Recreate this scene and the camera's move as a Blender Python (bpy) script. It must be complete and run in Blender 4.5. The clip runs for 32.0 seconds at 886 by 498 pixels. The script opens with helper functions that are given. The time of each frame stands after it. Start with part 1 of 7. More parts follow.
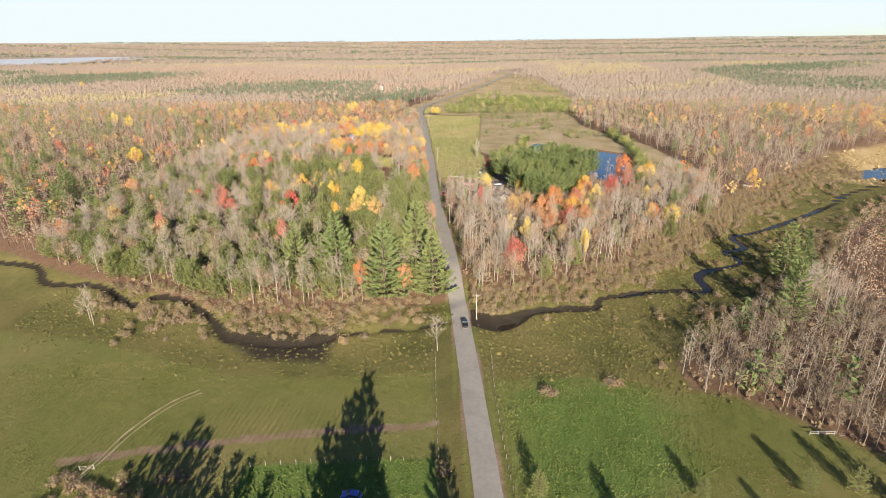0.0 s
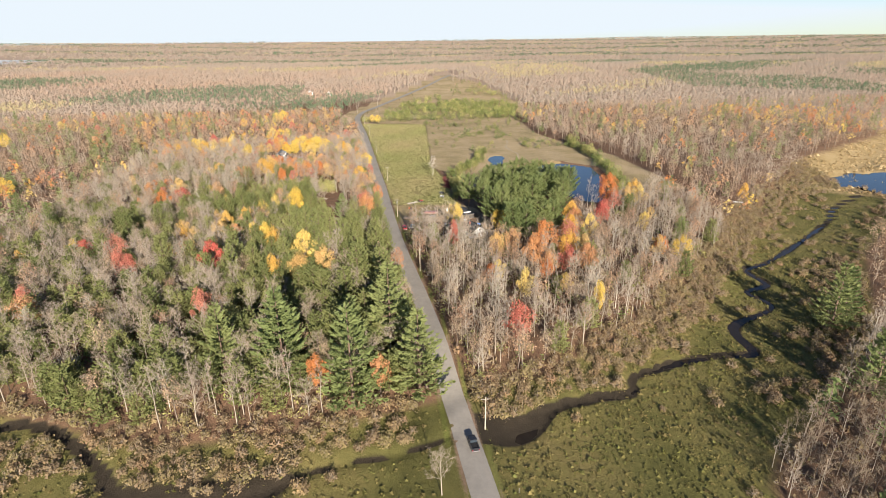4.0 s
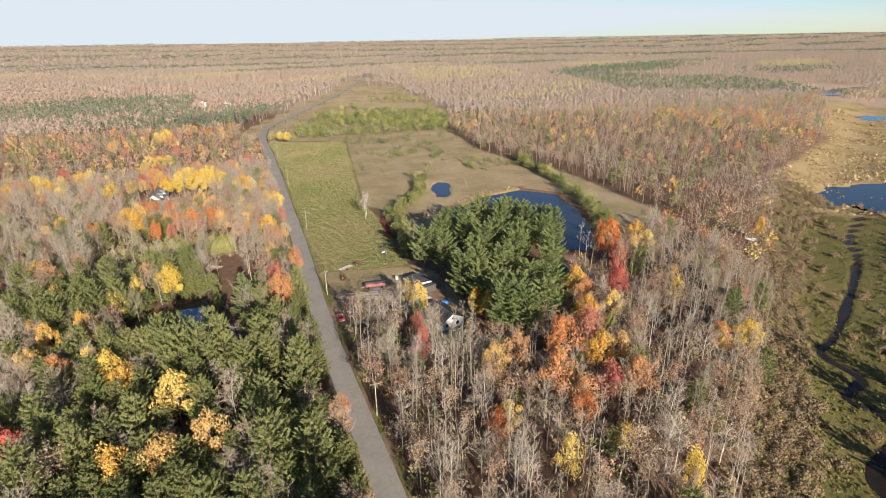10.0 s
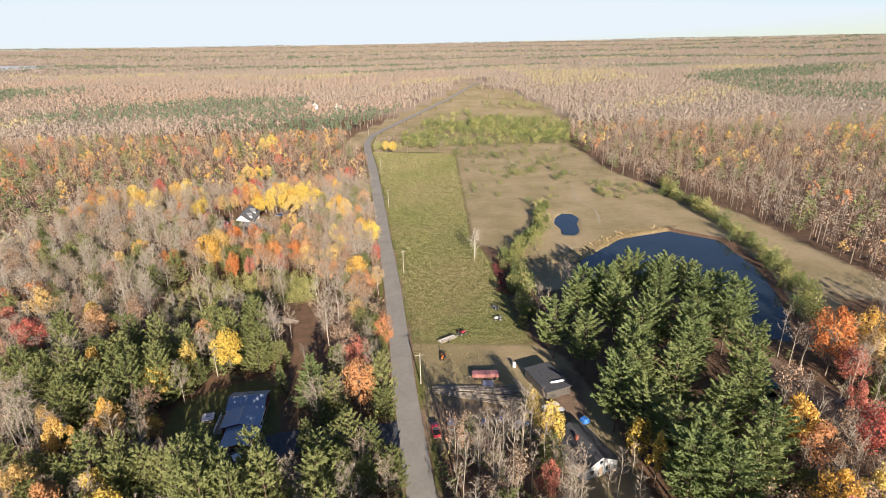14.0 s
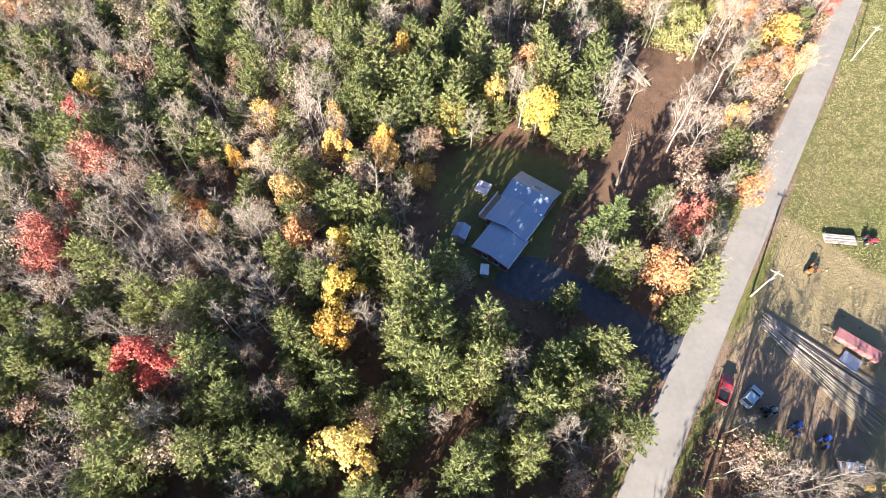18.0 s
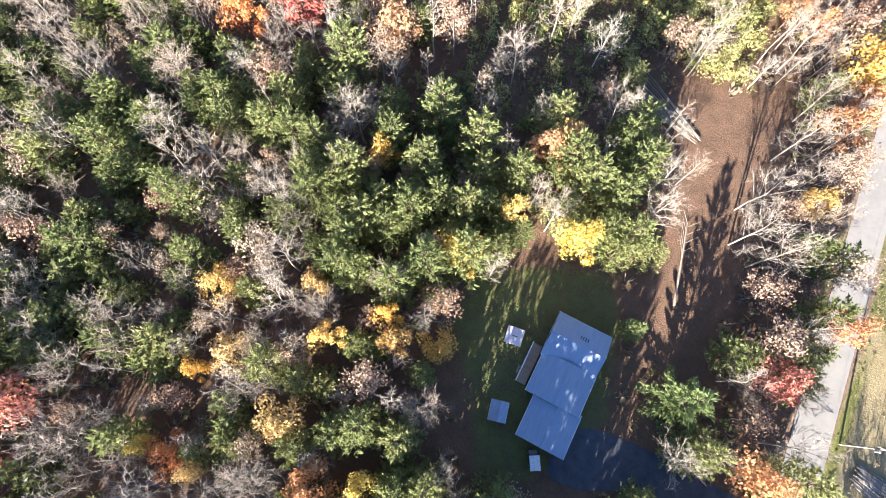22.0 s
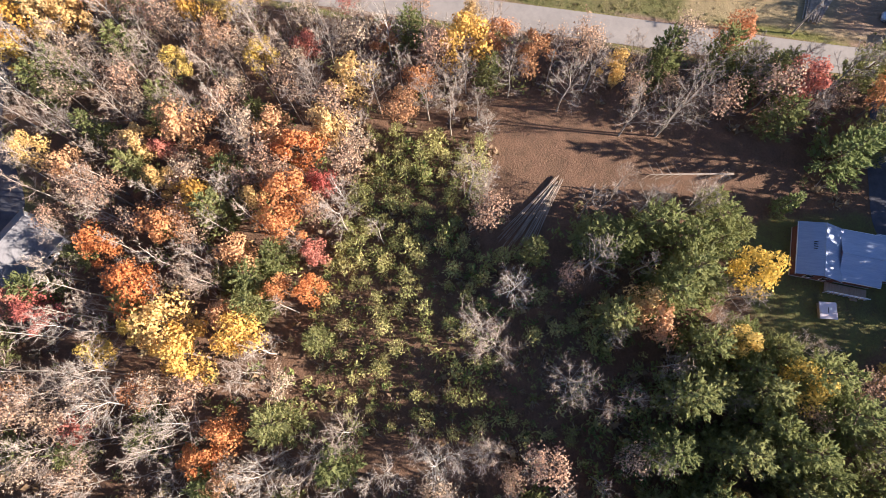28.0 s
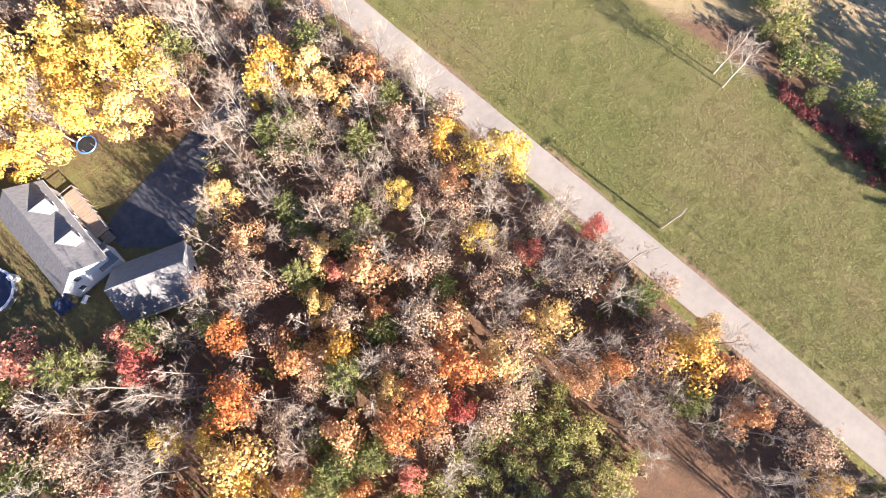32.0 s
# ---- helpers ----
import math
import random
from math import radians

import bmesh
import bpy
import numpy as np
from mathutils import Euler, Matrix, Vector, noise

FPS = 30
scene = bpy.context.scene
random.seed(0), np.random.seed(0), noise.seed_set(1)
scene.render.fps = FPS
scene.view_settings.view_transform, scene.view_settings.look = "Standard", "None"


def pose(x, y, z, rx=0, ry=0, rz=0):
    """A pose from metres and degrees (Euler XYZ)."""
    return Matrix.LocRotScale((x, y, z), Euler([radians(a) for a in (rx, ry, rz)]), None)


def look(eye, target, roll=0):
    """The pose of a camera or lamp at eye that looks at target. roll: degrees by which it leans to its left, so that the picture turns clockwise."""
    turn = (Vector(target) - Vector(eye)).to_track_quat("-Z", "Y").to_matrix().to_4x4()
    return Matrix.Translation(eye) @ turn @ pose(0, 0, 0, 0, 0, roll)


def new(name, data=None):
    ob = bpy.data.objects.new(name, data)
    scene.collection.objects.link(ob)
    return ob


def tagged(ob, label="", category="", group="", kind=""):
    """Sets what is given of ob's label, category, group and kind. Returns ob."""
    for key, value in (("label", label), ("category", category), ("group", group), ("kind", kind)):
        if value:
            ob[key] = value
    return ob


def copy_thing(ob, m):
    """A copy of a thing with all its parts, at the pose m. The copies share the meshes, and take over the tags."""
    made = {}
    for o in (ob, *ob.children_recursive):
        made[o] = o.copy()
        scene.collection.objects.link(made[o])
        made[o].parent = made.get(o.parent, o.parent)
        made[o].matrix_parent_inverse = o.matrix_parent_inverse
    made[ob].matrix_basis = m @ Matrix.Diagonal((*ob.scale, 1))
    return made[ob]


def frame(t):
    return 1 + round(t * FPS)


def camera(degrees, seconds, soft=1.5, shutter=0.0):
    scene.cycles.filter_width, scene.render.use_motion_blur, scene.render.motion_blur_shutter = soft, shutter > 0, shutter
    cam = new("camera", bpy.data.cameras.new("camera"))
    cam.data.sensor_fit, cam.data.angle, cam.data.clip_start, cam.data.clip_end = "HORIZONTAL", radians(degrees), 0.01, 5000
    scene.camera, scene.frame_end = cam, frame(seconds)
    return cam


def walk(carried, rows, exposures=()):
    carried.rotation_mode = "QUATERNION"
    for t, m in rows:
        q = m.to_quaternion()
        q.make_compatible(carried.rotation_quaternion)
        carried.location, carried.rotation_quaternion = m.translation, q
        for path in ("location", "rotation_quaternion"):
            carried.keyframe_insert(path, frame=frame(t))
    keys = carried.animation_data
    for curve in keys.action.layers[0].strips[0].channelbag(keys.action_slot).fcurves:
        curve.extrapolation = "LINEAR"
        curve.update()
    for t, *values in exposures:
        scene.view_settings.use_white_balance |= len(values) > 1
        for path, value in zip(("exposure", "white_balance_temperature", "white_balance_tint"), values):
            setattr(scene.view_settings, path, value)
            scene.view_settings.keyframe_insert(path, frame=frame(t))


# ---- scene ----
cam = camera(79.1, 32.0, 0.8)
METRES, EYE, TILT, LEAN, TURN = 440.0, 83.5, -21.3, 0.5, 0.0
ROWS = [
    (0.0, 0.0, 0.0, 0.0, -0.0, 0.0, -0.0),
    (0.5, -0.0047, 0.0147, 0.0058, 0.03, 0.0, -0.0),
    (1.0, -0.009, 0.0296, 0.0118, -2.94, 0.01, 1.17),
    (1.5, -0.0137, 0.0447, 0.0178, -5.26, -0.04, 2.05),
    (2.0, -0.0177, 0.0597, 0.024, -5.41, -0.05, 2.08),
    (2.5, -0.0211, 0.0746, 0.0301, -5.23, -0.04, 2.04),
    (3.0, -0.0237, 0.0896, 0.0361, -6.18, -0.06, 2.47),
    (3.5, -0.0267, 0.1046, 0.0424, -6.91, -0.13, 2.72),
    (5.5, -0.0333, 0.1652, 0.0666, -7.04, -0.16, 2.91),
    (6.0, -0.0343, 0.1806, 0.0724, -12.06, -0.46, 4.87),
    (6.5, -0.0353, 0.196, 0.0782, -13.78, -0.57, 5.5),
    (7.0, -0.0355, 0.211, 0.0841, -14.05, -0.59, 5.62),
    (7.5, -0.0351, 0.2261, 0.0901, -14.48, -0.64, 5.81),
    (8.0, -0.0345, 0.241, 0.096, -14.74, -0.66, 5.92),
    (8.5, -0.033, 0.256, 0.1018, -14.99, -0.68, 6.06),
    (9.0, -0.0313, 0.2709, 0.1077, -15.26, -0.72, 6.17),
    (9.5, -0.0294, 0.2856, 0.1138, -15.51, -0.74, 6.24),
    (10.0, -0.0269, 0.3004, 0.1196, -15.64, -0.75, 6.35),
    (10.5, -0.0246, 0.3153, 0.1255, -15.31, -0.68, 6.24),
    (11.0, -0.0219, 0.3298, 0.1315, -11.22, -0.33, 4.76),
    (11.5, -0.019, 0.3446, 0.1374, -10.21, -0.26, 4.44),
    (12.0, -0.0179, 0.3594, 0.1437, -8.2, -0.14, 3.62),
    (12.5, -0.0161, 0.3743, 0.1495, -5.07, 0.06, 2.46),
    (13.0, -0.0156, 0.3895, 0.1558, -4.93, 0.07, 2.41),
    (13.5, -0.0153, 0.405, 0.1618, -5.09, 0.11, 2.46),
    (14.0, -0.0157, 0.4203, 0.1678, -5.01, 0.15, 2.42),
    (14.5, -0.0172, 0.435, 0.1741, 1.84, 0.18, -0.34),
    (15.0, -0.0176, 0.4498, 0.1793, 13.22, -13.59, -4.83),
    (15.5, -0.0199, 0.4648, 0.187, 20.05, -24.53, -7.36),
    (17.5, -0.0435, 0.5206, 0.2125, 32.4, -41.94, -12.06),
    (18.0, -0.052, 0.5336, 0.218, 33.93, -42.23, -12.65),
    (18.5, -0.0614, 0.5461, 0.223, 34.15, -42.19, -12.83),
    (19.0, -0.0709, 0.5582, 0.2273, 34.39, -43.85, -12.93),
    (19.5, -0.0816, 0.5698, 0.2321, 34.72, -48.94, -13.23),
    (20.0, -0.0926, 0.5817, 0.2372, 34.69, -53.88, -13.29),
    (20.5, -0.1042, 0.5935, 0.2419, 34.49, -57.98, -13.34),
    (21.0, -0.1158, 0.6048, 0.2464, 34.39, -57.95, -13.36),
    (21.5, -0.1276, 0.6159, 0.2507, 33.04, -57.56, -12.97),
    (22.0, -0.1401, 0.6271, 0.2551, 25.59, -56.03, -10.5),
    (22.5, -0.1517, 0.6383, 0.2596, 11.98, -53.97, -5.13),
    (23.0, -0.1622, 0.6506, 0.265, -4.08, -53.54, 1.8),
    (23.5, -0.1718, 0.6628, 0.2702, -17.51, -54.5, 7.26),
    (24.0, -0.1792, 0.6754, 0.2755, -28.36, -56.22, 11.36),
    (24.5, -0.1838, 0.6876, 0.2809, -31.1, -56.76, 12.39),
    (25.0, -0.1861, 0.6993, 0.2873, -30.78, -56.76, 12.37),
    (25.5, -0.1875, 0.7116, 0.2927, -29.57, -56.59, 11.87),
    (27.5, -0.185, 0.7644, 0.3133, -51.89, -62.16, 17.87),
    (28.0, -0.1804, 0.7762, 0.3188, -76.76, -70.7, 22.05),
    (28.5, -0.1746, 0.7867, 0.3234, -82.2, -72.77, 22.37),
    (29.0, -0.1672, 0.7957, 0.3272, -81.8, -72.7, 22.27),
    (29.5, -0.1587, 0.803, 0.3301, -70.5, -68.67, 21.11),
    (30.0, -0.15, 0.8108, 0.3331, -47.56, -61.5, 16.31),
    (30.5, -0.1424, 0.8191, 0.3365, -41.6, -59.89, 14.25),
    (31.0, -0.1348, 0.8279, 0.3402, -41.56, -59.8, 13.89),
    (31.5, -0.1261, 0.8372, 0.3437, -41.85, -59.87, 13.94),
    (32.0, -0.1174, 0.8472, 0.3476, -42.15, -59.87, 13.95),
]
EXPOSURES = [(0.0, 1.33, 6950, 10), (6.0, 1.17, 6900, 11), (9.0, 1.08, 6850, 11), (12.0, 1.12, 6900, 12), (14.3, 1.22, 6900, 12), (15.0, 1.26, 6600, 14), (15.5, 1.45, 6550, 14), (17.5, 2.32, 6350, 12), (19.0, 2.46, 6500, 14), (21.0, 2.62, 6300, 13), (23.0, 2.86, 5950, 10), (24.5, 3.24, 5750, 9), (25.5, 3.14, 5750, 9), (27.5, 2.22, 6560, 17), (28.5, 1.8, 6710, 23), (30.0, 1.76, 6760, 25), (31.0, 2.02, 6760, 23), (32.0, 2.48, 6760, 19)]
walk(cam, [(t, pose(0, 0, EYE, TILT, LEAN, TURN) @ pose(METRES * x, METRES * y, METRES * z, 90 + pitch, roll, yaw)) for t, x, y, z, yaw, pitch, roll in ROWS], EXPOSURES)

# ---- world and light ----
SUN_WAY = Vector((0.10, -1.0, 0.345)).normalized()
world = bpy.data.worlds.new("sky")
scene.world = world
world.use_nodes = True
_wn = world.node_tree
_sky = _wn.nodes.new("ShaderNodeTexSky")
_sky.sky_type, _sky.sun_disc = "NISHITA", False
_sky.sun_elevation, _sky.sun_rotation = math.asin(SUN_WAY.z), radians(174.3)
_sky.air_density, _sky.dust_density, _sky.ozone_density, _sky.altitude = 0.85, 0.2, 3.0, 300.0
_cool = _wn.nodes.new("ShaderNodeMix")
_cool.data_type, _cool.blend_type = "RGBA", "MULTIPLY"
_cool.inputs[0].default_value, _cool.inputs[7].default_value = 1.0, (0.95, 0.965, 1.05, 1)
_wn.links.new(_sky.outputs["Color"], _cool.inputs[6])
_pale = _wn.nodes.new("ShaderNodeMix")
_pale.data_type, _pale.blend_type = "RGBA", "DARKEN"
_pale.inputs[0].default_value, _pale.inputs[7].default_value = 1.0, (5.2, 6.0, 6.85, 1)
_wn.links.new(_cool.outputs[2], _pale.inputs[6])
_wn.links.new(_pale.outputs[2], _wn.nodes["Background"].inputs["Color"])
_wn.nodes["Background"].inputs["Strength"].default_value = 0.065
sun = new("sun", bpy.data.lights.new("sun", "SUN"))
sun.data.energy, sun.data.angle, sun.data.color = 5.0, radians(0.53), (1.0, 0.94, 0.85)
sun.matrix_world = look(SUN_WAY * 100, (0, 0, 0))

# ---- materials ----


class Nodes:
    """A small writer for one material's nodes."""

    def __init__(self, name):
        self.mat = bpy.data.materials.new(name)
        self.mat.use_nodes = True
        self.tree = self.mat.node_tree
        self.bsdf = self.tree.nodes["Principled BSDF"]
        self.bsdf.inputs["Specular IOR Level"].default_value = 0.25

    def node(self, kind):
        return self.tree.nodes.new(kind)

    def link(self, a, b):
        self.tree.links.new(a, b)

    def coords(self):
        return self.node("ShaderNodeNewGeometry").outputs["Position"]

    def noise(self, scale, detail=4.0, rough=0.6, where=None, stretch=None):
        n = self.node("ShaderNodeTexNoise")
        n.inputs["Scale"].default_value, n.inputs["Detail"].default_value, n.inputs["Roughness"].default_value = scale, detail, rough
        src = where or self.coords()
        if stretch:
            mp = self.node("ShaderNodeMapping")
            mp.inputs["Scale"].default_value = stretch
            self.link(src, mp.inputs["Vector"])
            src = mp.outputs["Vector"]
        self.link(src, n.inputs["Vector"])
        return n.outputs["Fac"]

    def ramp(self, fac, stops, step=False):
        n = self.node("ShaderNodeValToRGB")
        if step:
            n.color_ramp.interpolation = "CONSTANT"
        els = n.color_ramp.elements
        while len(els) < len(stops):
            els.new(0.5)
        for e, (p, c) in zip(els, stops):
            e.position = p
            e.color = (*c, 1) if len(c) == 3 else c
        self.link(fac, n.inputs["Fac"])
        return n.outputs["Color"]

    def mix(self, fac, a, b, blend="MIX"):
        n = self.node("ShaderNodeMix")
        n.data_type, n.blend_type = "RGBA", blend
        for sock, v in ((n.inputs[0], fac), (n.inputs[6], a), (n.inputs[7], b)):
            if isinstance(v, (int, float)):
                sock.default_value = v
            elif isinstance(v, tuple):
                sock.default_value = (*v, 1)
            else:
                self.link(v, sock)
        return n.outputs[2]

    def calc(self, op, a, b=0.0, c=None, clamp=False):
        n = self.node("ShaderNodeMath")
        n.operation, n.use_clamp = op, clamp
        for i, v in enumerate((a, b) if c is None else (a, b, c)):
            if isinstance(v, (int, float)):
                n.inputs[i].default_value = v
            else:
                self.link(v, n.inputs[i])
        return n.outputs[0]

    def attr(self, name):
        n = self.node("ShaderNodeAttribute")
        n.attribute_name = name
        return n.outputs["Fac"]

    def bump(self, height, strength=0.4, distance=0.1):
        n = self.node("ShaderNodeBump")
        n.inputs["Strength"].default_value, n.inputs["Distance"].default_value = strength, distance
        self.link(height, n.inputs["Height"])
        self.link(n.outputs["Normal"], self.bsdf.inputs["Normal"])

    def colour(self, c):
        if isinstance(c, tuple):
            self.bsdf.inputs["Base Color"].default_value = (*c, 1)
        else:
            self.link(c, self.bsdf.inputs["Base Color"])
        return self

    def gloss(self, rough, metal=0.0, spec=None):
        self.bsdf.inputs["Roughness"].default_value, self.bsdf.inputs["Metallic"].default_value = rough, metal
        if spec is not None:
            self.bsdf.inputs["Specular IOR Level"].default_value = spec
        return self


def worn(name, a, b, scale=3.0, rough=0.7, metal=0.0, bump=0.2, fine=40.0, stretch=None):
    """A surface of two tones, mottled at two scales, with a little relief."""
    m = Nodes(name)
    big, small = m.noise(scale, 5, 0.65, stretch=stretch), m.noise(fine, 3, 0.6, stretch=stretch)
    f = m.calc("ADD", m.calc("MULTIPLY", big, 0.65), m.calc("MULTIPLY", small, 0.35))
    m.colour(m.ramp(f, ((0.36, a), (0.64, b)))).gloss(rough, metal)
    if bump:
        m.bump(small, bump, 0.02)
    return m.mat


def leaf_material(name, stops, glow=0.26, spread=0.28, single=True):
    """Foliage: one tone a tree, varied from leaf to leaf, partly letting light through."""
    m = Nodes(name)
    which = m.calc("FRACT", m.calc("ADD", m.node("ShaderNodeObjectInfo").outputs["Random"], m.attr("tint"))) if single else m.attr("tint")
    tone = m.ramp(which, stops)
    leaf = m.node("ShaderNodeNewGeometry").outputs["Random Per Island"]
    tone = m.mix(1.0, tone, m.ramp(leaf, ((0.0, (1 - spread,) * 3), (1.0, (1 + spread * 0.6,) * 3))), "MULTIPLY")
    m.colour(tone).gloss(0.75, 0, 0.12)
    t = m.node("ShaderNodeBsdfTranslucent")
    m.link(tone, t.inputs["Color"])
    mixer = m.node("ShaderNodeMixShader")
    mixer.inputs[0].default_value = glow
    m.link(m.bsdf.outputs[0], mixer.inputs[1])
    m.link(t.outputs[0], mixer.inputs[2])
    m.link(mixer.outputs[0], m.tree.nodes["Material Output"].inputs["Surface"])
    return m.mat


LEAF = {
    "pine": leaf_material("pine_needles", ((0.0, (0.17, 0.212, 0.082)), (0.5, (0.21, 0.248, 0.096)), (1.0, (0.248, 0.275, 0.108))), 0.42, 0.13),
    "young": leaf_material("young_pine_needles", ((0.0, (0.175, 0.195, 0.075)), (0.5, (0.225, 0.24, 0.092)), (1.0, (0.285, 0.285, 0.115))), 0.45, 0.13),
    "red": leaf_material("red_leaves", ((0.0, (0.46, 0.11, 0.085)), (0.5, (0.50, 0.18, 0.13)), (1.0, (0.50, 0.22, 0.15)))),
    "orange": leaf_material("orange_leaves", ((0.0, (0.55, 0.19, 0.065)), (0.4, (0.56, 0.25, 0.10)), (0.75, (0.56, 0.33, 0.17)), (1.0, (0.50, 0.23, 0.11)))),
    "gold": leaf_material("golden_leaves", ((0.0, (0.64, 0.37, 0.085)), (0.4, (0.64, 0.40, 0.11)), (0.75, (0.60, 0.42, 0.19)), (1.0, (0.56, 0.35, 0.13)))),
    "yellow": leaf_material("yellow_leaves", ((0.0, (0.66, 0.46, 0.10)), (0.5, (0.69, 0.50, 0.13)), (1.0, (0.64, 0.48, 0.18)))),
    "russet": leaf_material("russet_leaves", ((0.0, (0.40, 0.24, 0.155)), (0.3, (0.46, 0.30, 0.19)), (0.55, (0.41, 0.31, 0.21)), (0.8, (0.46, 0.345, 0.23)), (1.0, (0.49, 0.28, 0.18)))),
    "sapling": leaf_material("sapling_leaves", ((0.0, (0.25, 0.26, 0.095)), (0.4, (0.36, 0.35, 0.13)), (0.75, (0.48, 0.43, 0.17)), (1.0, (0.31, 0.31, 0.11)))),
    "sumac": leaf_material("dark_red_leaves", ((0.0, (0.20, 0.05, 0.05)), (1.0, (0.27, 0.09, 0.08)))),
    "shrub": leaf_material("shrub_twigs", ((0.0, (0.21, 0.15, 0.09)), (0.4, (0.27, 0.195, 0.115)), (0.7, (0.25, 0.205, 0.095)), (1.0, (0.29, 0.185, 0.11)))),
    "evergreen_bush": leaf_material("bush_leaves", ((0.0, (0.12, 0.16, 0.055)), (0.5, (0.19, 0.22, 0.07)), (1.0, (0.31, 0.29, 0.10)))),
    # far crowns: pale, greyed tones carry the distance haze in their colour
    "far": leaf_material("far_woods_hazed_leaves", ((0.0, (0.33, 0.275, 0.225)), (0.28, (0.37, 0.295, 0.235)), (0.5, (0.40, 0.295, 0.225)), (0.66, (0.43, 0.285, 0.20)), (0.76, (0.47, 0.39, 0.21)), (0.84, (0.27, 0.27, 0.165)), (0.92, (0.13, 0.17, 0.10)), (1.0, (0.12, 0.16, 0.095))), 0.3, 0.10, False),
}
TWIG = {
    "brown": leaf_material("brown_twigs", ((0.0, (0.215, 0.165, 0.115)), (0.5, (0.26, 0.205, 0.145)), (1.0, (0.235, 0.17, 0.115))), 0.0, 0.25),
    "bare": leaf_material("grey_twigs", ((0.0, (0.31, 0.25, 0.195)), (0.5, (0.355, 0.295, 0.235)), (1.0, (0.33, 0.25, 0.185))), 0.0, 0.25),
    "birch": leaf_material("pale_twigs", ((0.0, (0.37, 0.32, 0.26)), (1.0, (0.33, 0.28, 0.22))), 0.0, 0.25),
}
BARK = worn("grey_bark", (0.13, 0.10, 0.075), (0.24, 0.19, 0.15), 2.0, 0.9, bump=0.5, fine=18, stretch=(1, 1, 0.25))
PALE_BARK = worn("pale_bark", (0.36, 0.32, 0.26), (0.56, 0.51, 0.43), 1.6, 0.85, bump=0.4, fine=14)
SLENDER_BARK = worn("pale_grey_bark", (0.235, 0.195, 0.15), (0.37, 0.32, 0.255), 1.6, 0.9, bump=0.4, fine=14)
PINE_BARK = worn("pine_bark", (0.11, 0.075, 0.055), (0.20, 0.14, 0.10), 2.0, 0.95, bump=0.5, fine=16, stretch=(1, 1, 0.25))


def ground_material():
    m = Nodes("ground")
    big, mid, small = m.noise(0.035, 5, 0.6), m.noise(0.33, 6, 0.68), m.noise(2.6, 5, 0.7)
    grain = m.calc("ADD", m.calc("MULTIPLY", mid, 0.38), m.calc("ADD", m.calc("MULTIPLY", small, 0.34), m.calc("MULTIPLY", m.noise(8.0, 4, 0.7), 0.28)))
    both = m.calc("ADD", m.calc("MULTIPLY", big, 0.5), m.calc("MULTIPLY", grain, 0.5))
    ragged = m.calc("MULTIPLY", m.calc("SUBTRACT", grain, 0.5), 1.6)

    def zone(name):
        a = m.calc("ADD", m.attr(name), m.calc("MULTIPLY", ragged, 0.75))
        return m.calc("MULTIPLY_ADD", m.calc("SUBTRACT", a, 0.5), 3.0, 0.5, clamp=True)

    litter = m.ramp(grain, ((0.30, (0.065, 0.048, 0.032)), (0.45, (0.14, 0.088, 0.056)), (0.58, (0.21, 0.122, 0.077)), (0.72, (0.29, 0.195, 0.122))))
    wet = m.ramp(both, ((0.32, (0.06, 0.056, 0.021)), (0.45, (0.12, 0.112, 0.038)), (0.55, (0.17, 0.142, 0.053)), (0.70, (0.22, 0.165, 0.073))))
    grass = m.ramp(both, ((0.32, (0.09, 0.10, 0.026)), (0.45, (0.14, 0.145, 0.042)), (0.56, (0.19, 0.17, 0.062)), (0.70, (0.235, 0.18, 0.085))))
    mown = m.ramp(both, ((0.34, (0.095, 0.11, 0.036)), (0.45, (0.13, 0.138, 0.048)), (0.54, (0.165, 0.15, 0.064)), (0.66, (0.20, 0.14, 0.082))))
    lush = m.ramp(grain, ((0.30, (0.06, 0.105, 0.024)), (0.5, (0.11, 0.165, 0.040)), (0.72, (0.18, 0.20, 0.07))))
    meadow = m.ramp(both, ((0.34, (0.19, 0.155, 0.075)), (0.45, (0.29, 0.225, 0.12)), (0.55, (0.37, 0.28, 0.165)), (0.66, (0.44, 0.335, 0.215))))
    reed = m.ramp(both, ((0.32, (0.16, 0.115, 0.05)), (0.48, (0.31, 0.225, 0.11)), (0.66, (0.42, 0.32, 0.18))))
    dirt = m.ramp(grain, ((0.30, (0.12, 0.080, 0.055)), (0.5, (0.24, 0.16, 0.11)), (0.70, (0.33, 0.25, 0.18))))
    mud = m.ramp(grain, ((0.30, (0.020, 0.017, 0.013)), (0.6, (0.055, 0.043, 0.030)), (0.75, (0.10, 0.085, 0.045))))
    canopy = m.ramp(both, ((0.30, (0.29, 0.235, 0.18)), (0.5, (0.36, 0.27, 0.20)), (0.62, (0.38, 0.26, 0.18)), (0.72, (0.30, 0.265, 0.16))))
    c = litter
    for name, tone in (("far", canopy), ("wet", wet), ("reed", reed), ("meadow", meadow), ("grass", grass), ("mown", mown), ("lush", lush), ("mud", mud), ("dirt", dirt)):
        c = m.mix(zone(name), c, tone)
    m.colour(c).gloss(0.95, 0, 0.08)
    wave = m.node("ShaderNodeTexWave")
    wave.bands_direction = "DIAGONAL"
    wave.inputs["Scale"].default_value, wave.inputs["Distortion"].default_value, wave.inputs["Detail Scale"].default_value = 0.30, 3.0, 0.4
    turn = m.node("ShaderNodeMapping")
    turn.inputs["Rotation"].default_value = (0, 0, radians(52))
    m.link(m.coords(), turn.inputs["Vector"])
    m.link(turn.outputs["Vector"], wave.inputs["Vector"])
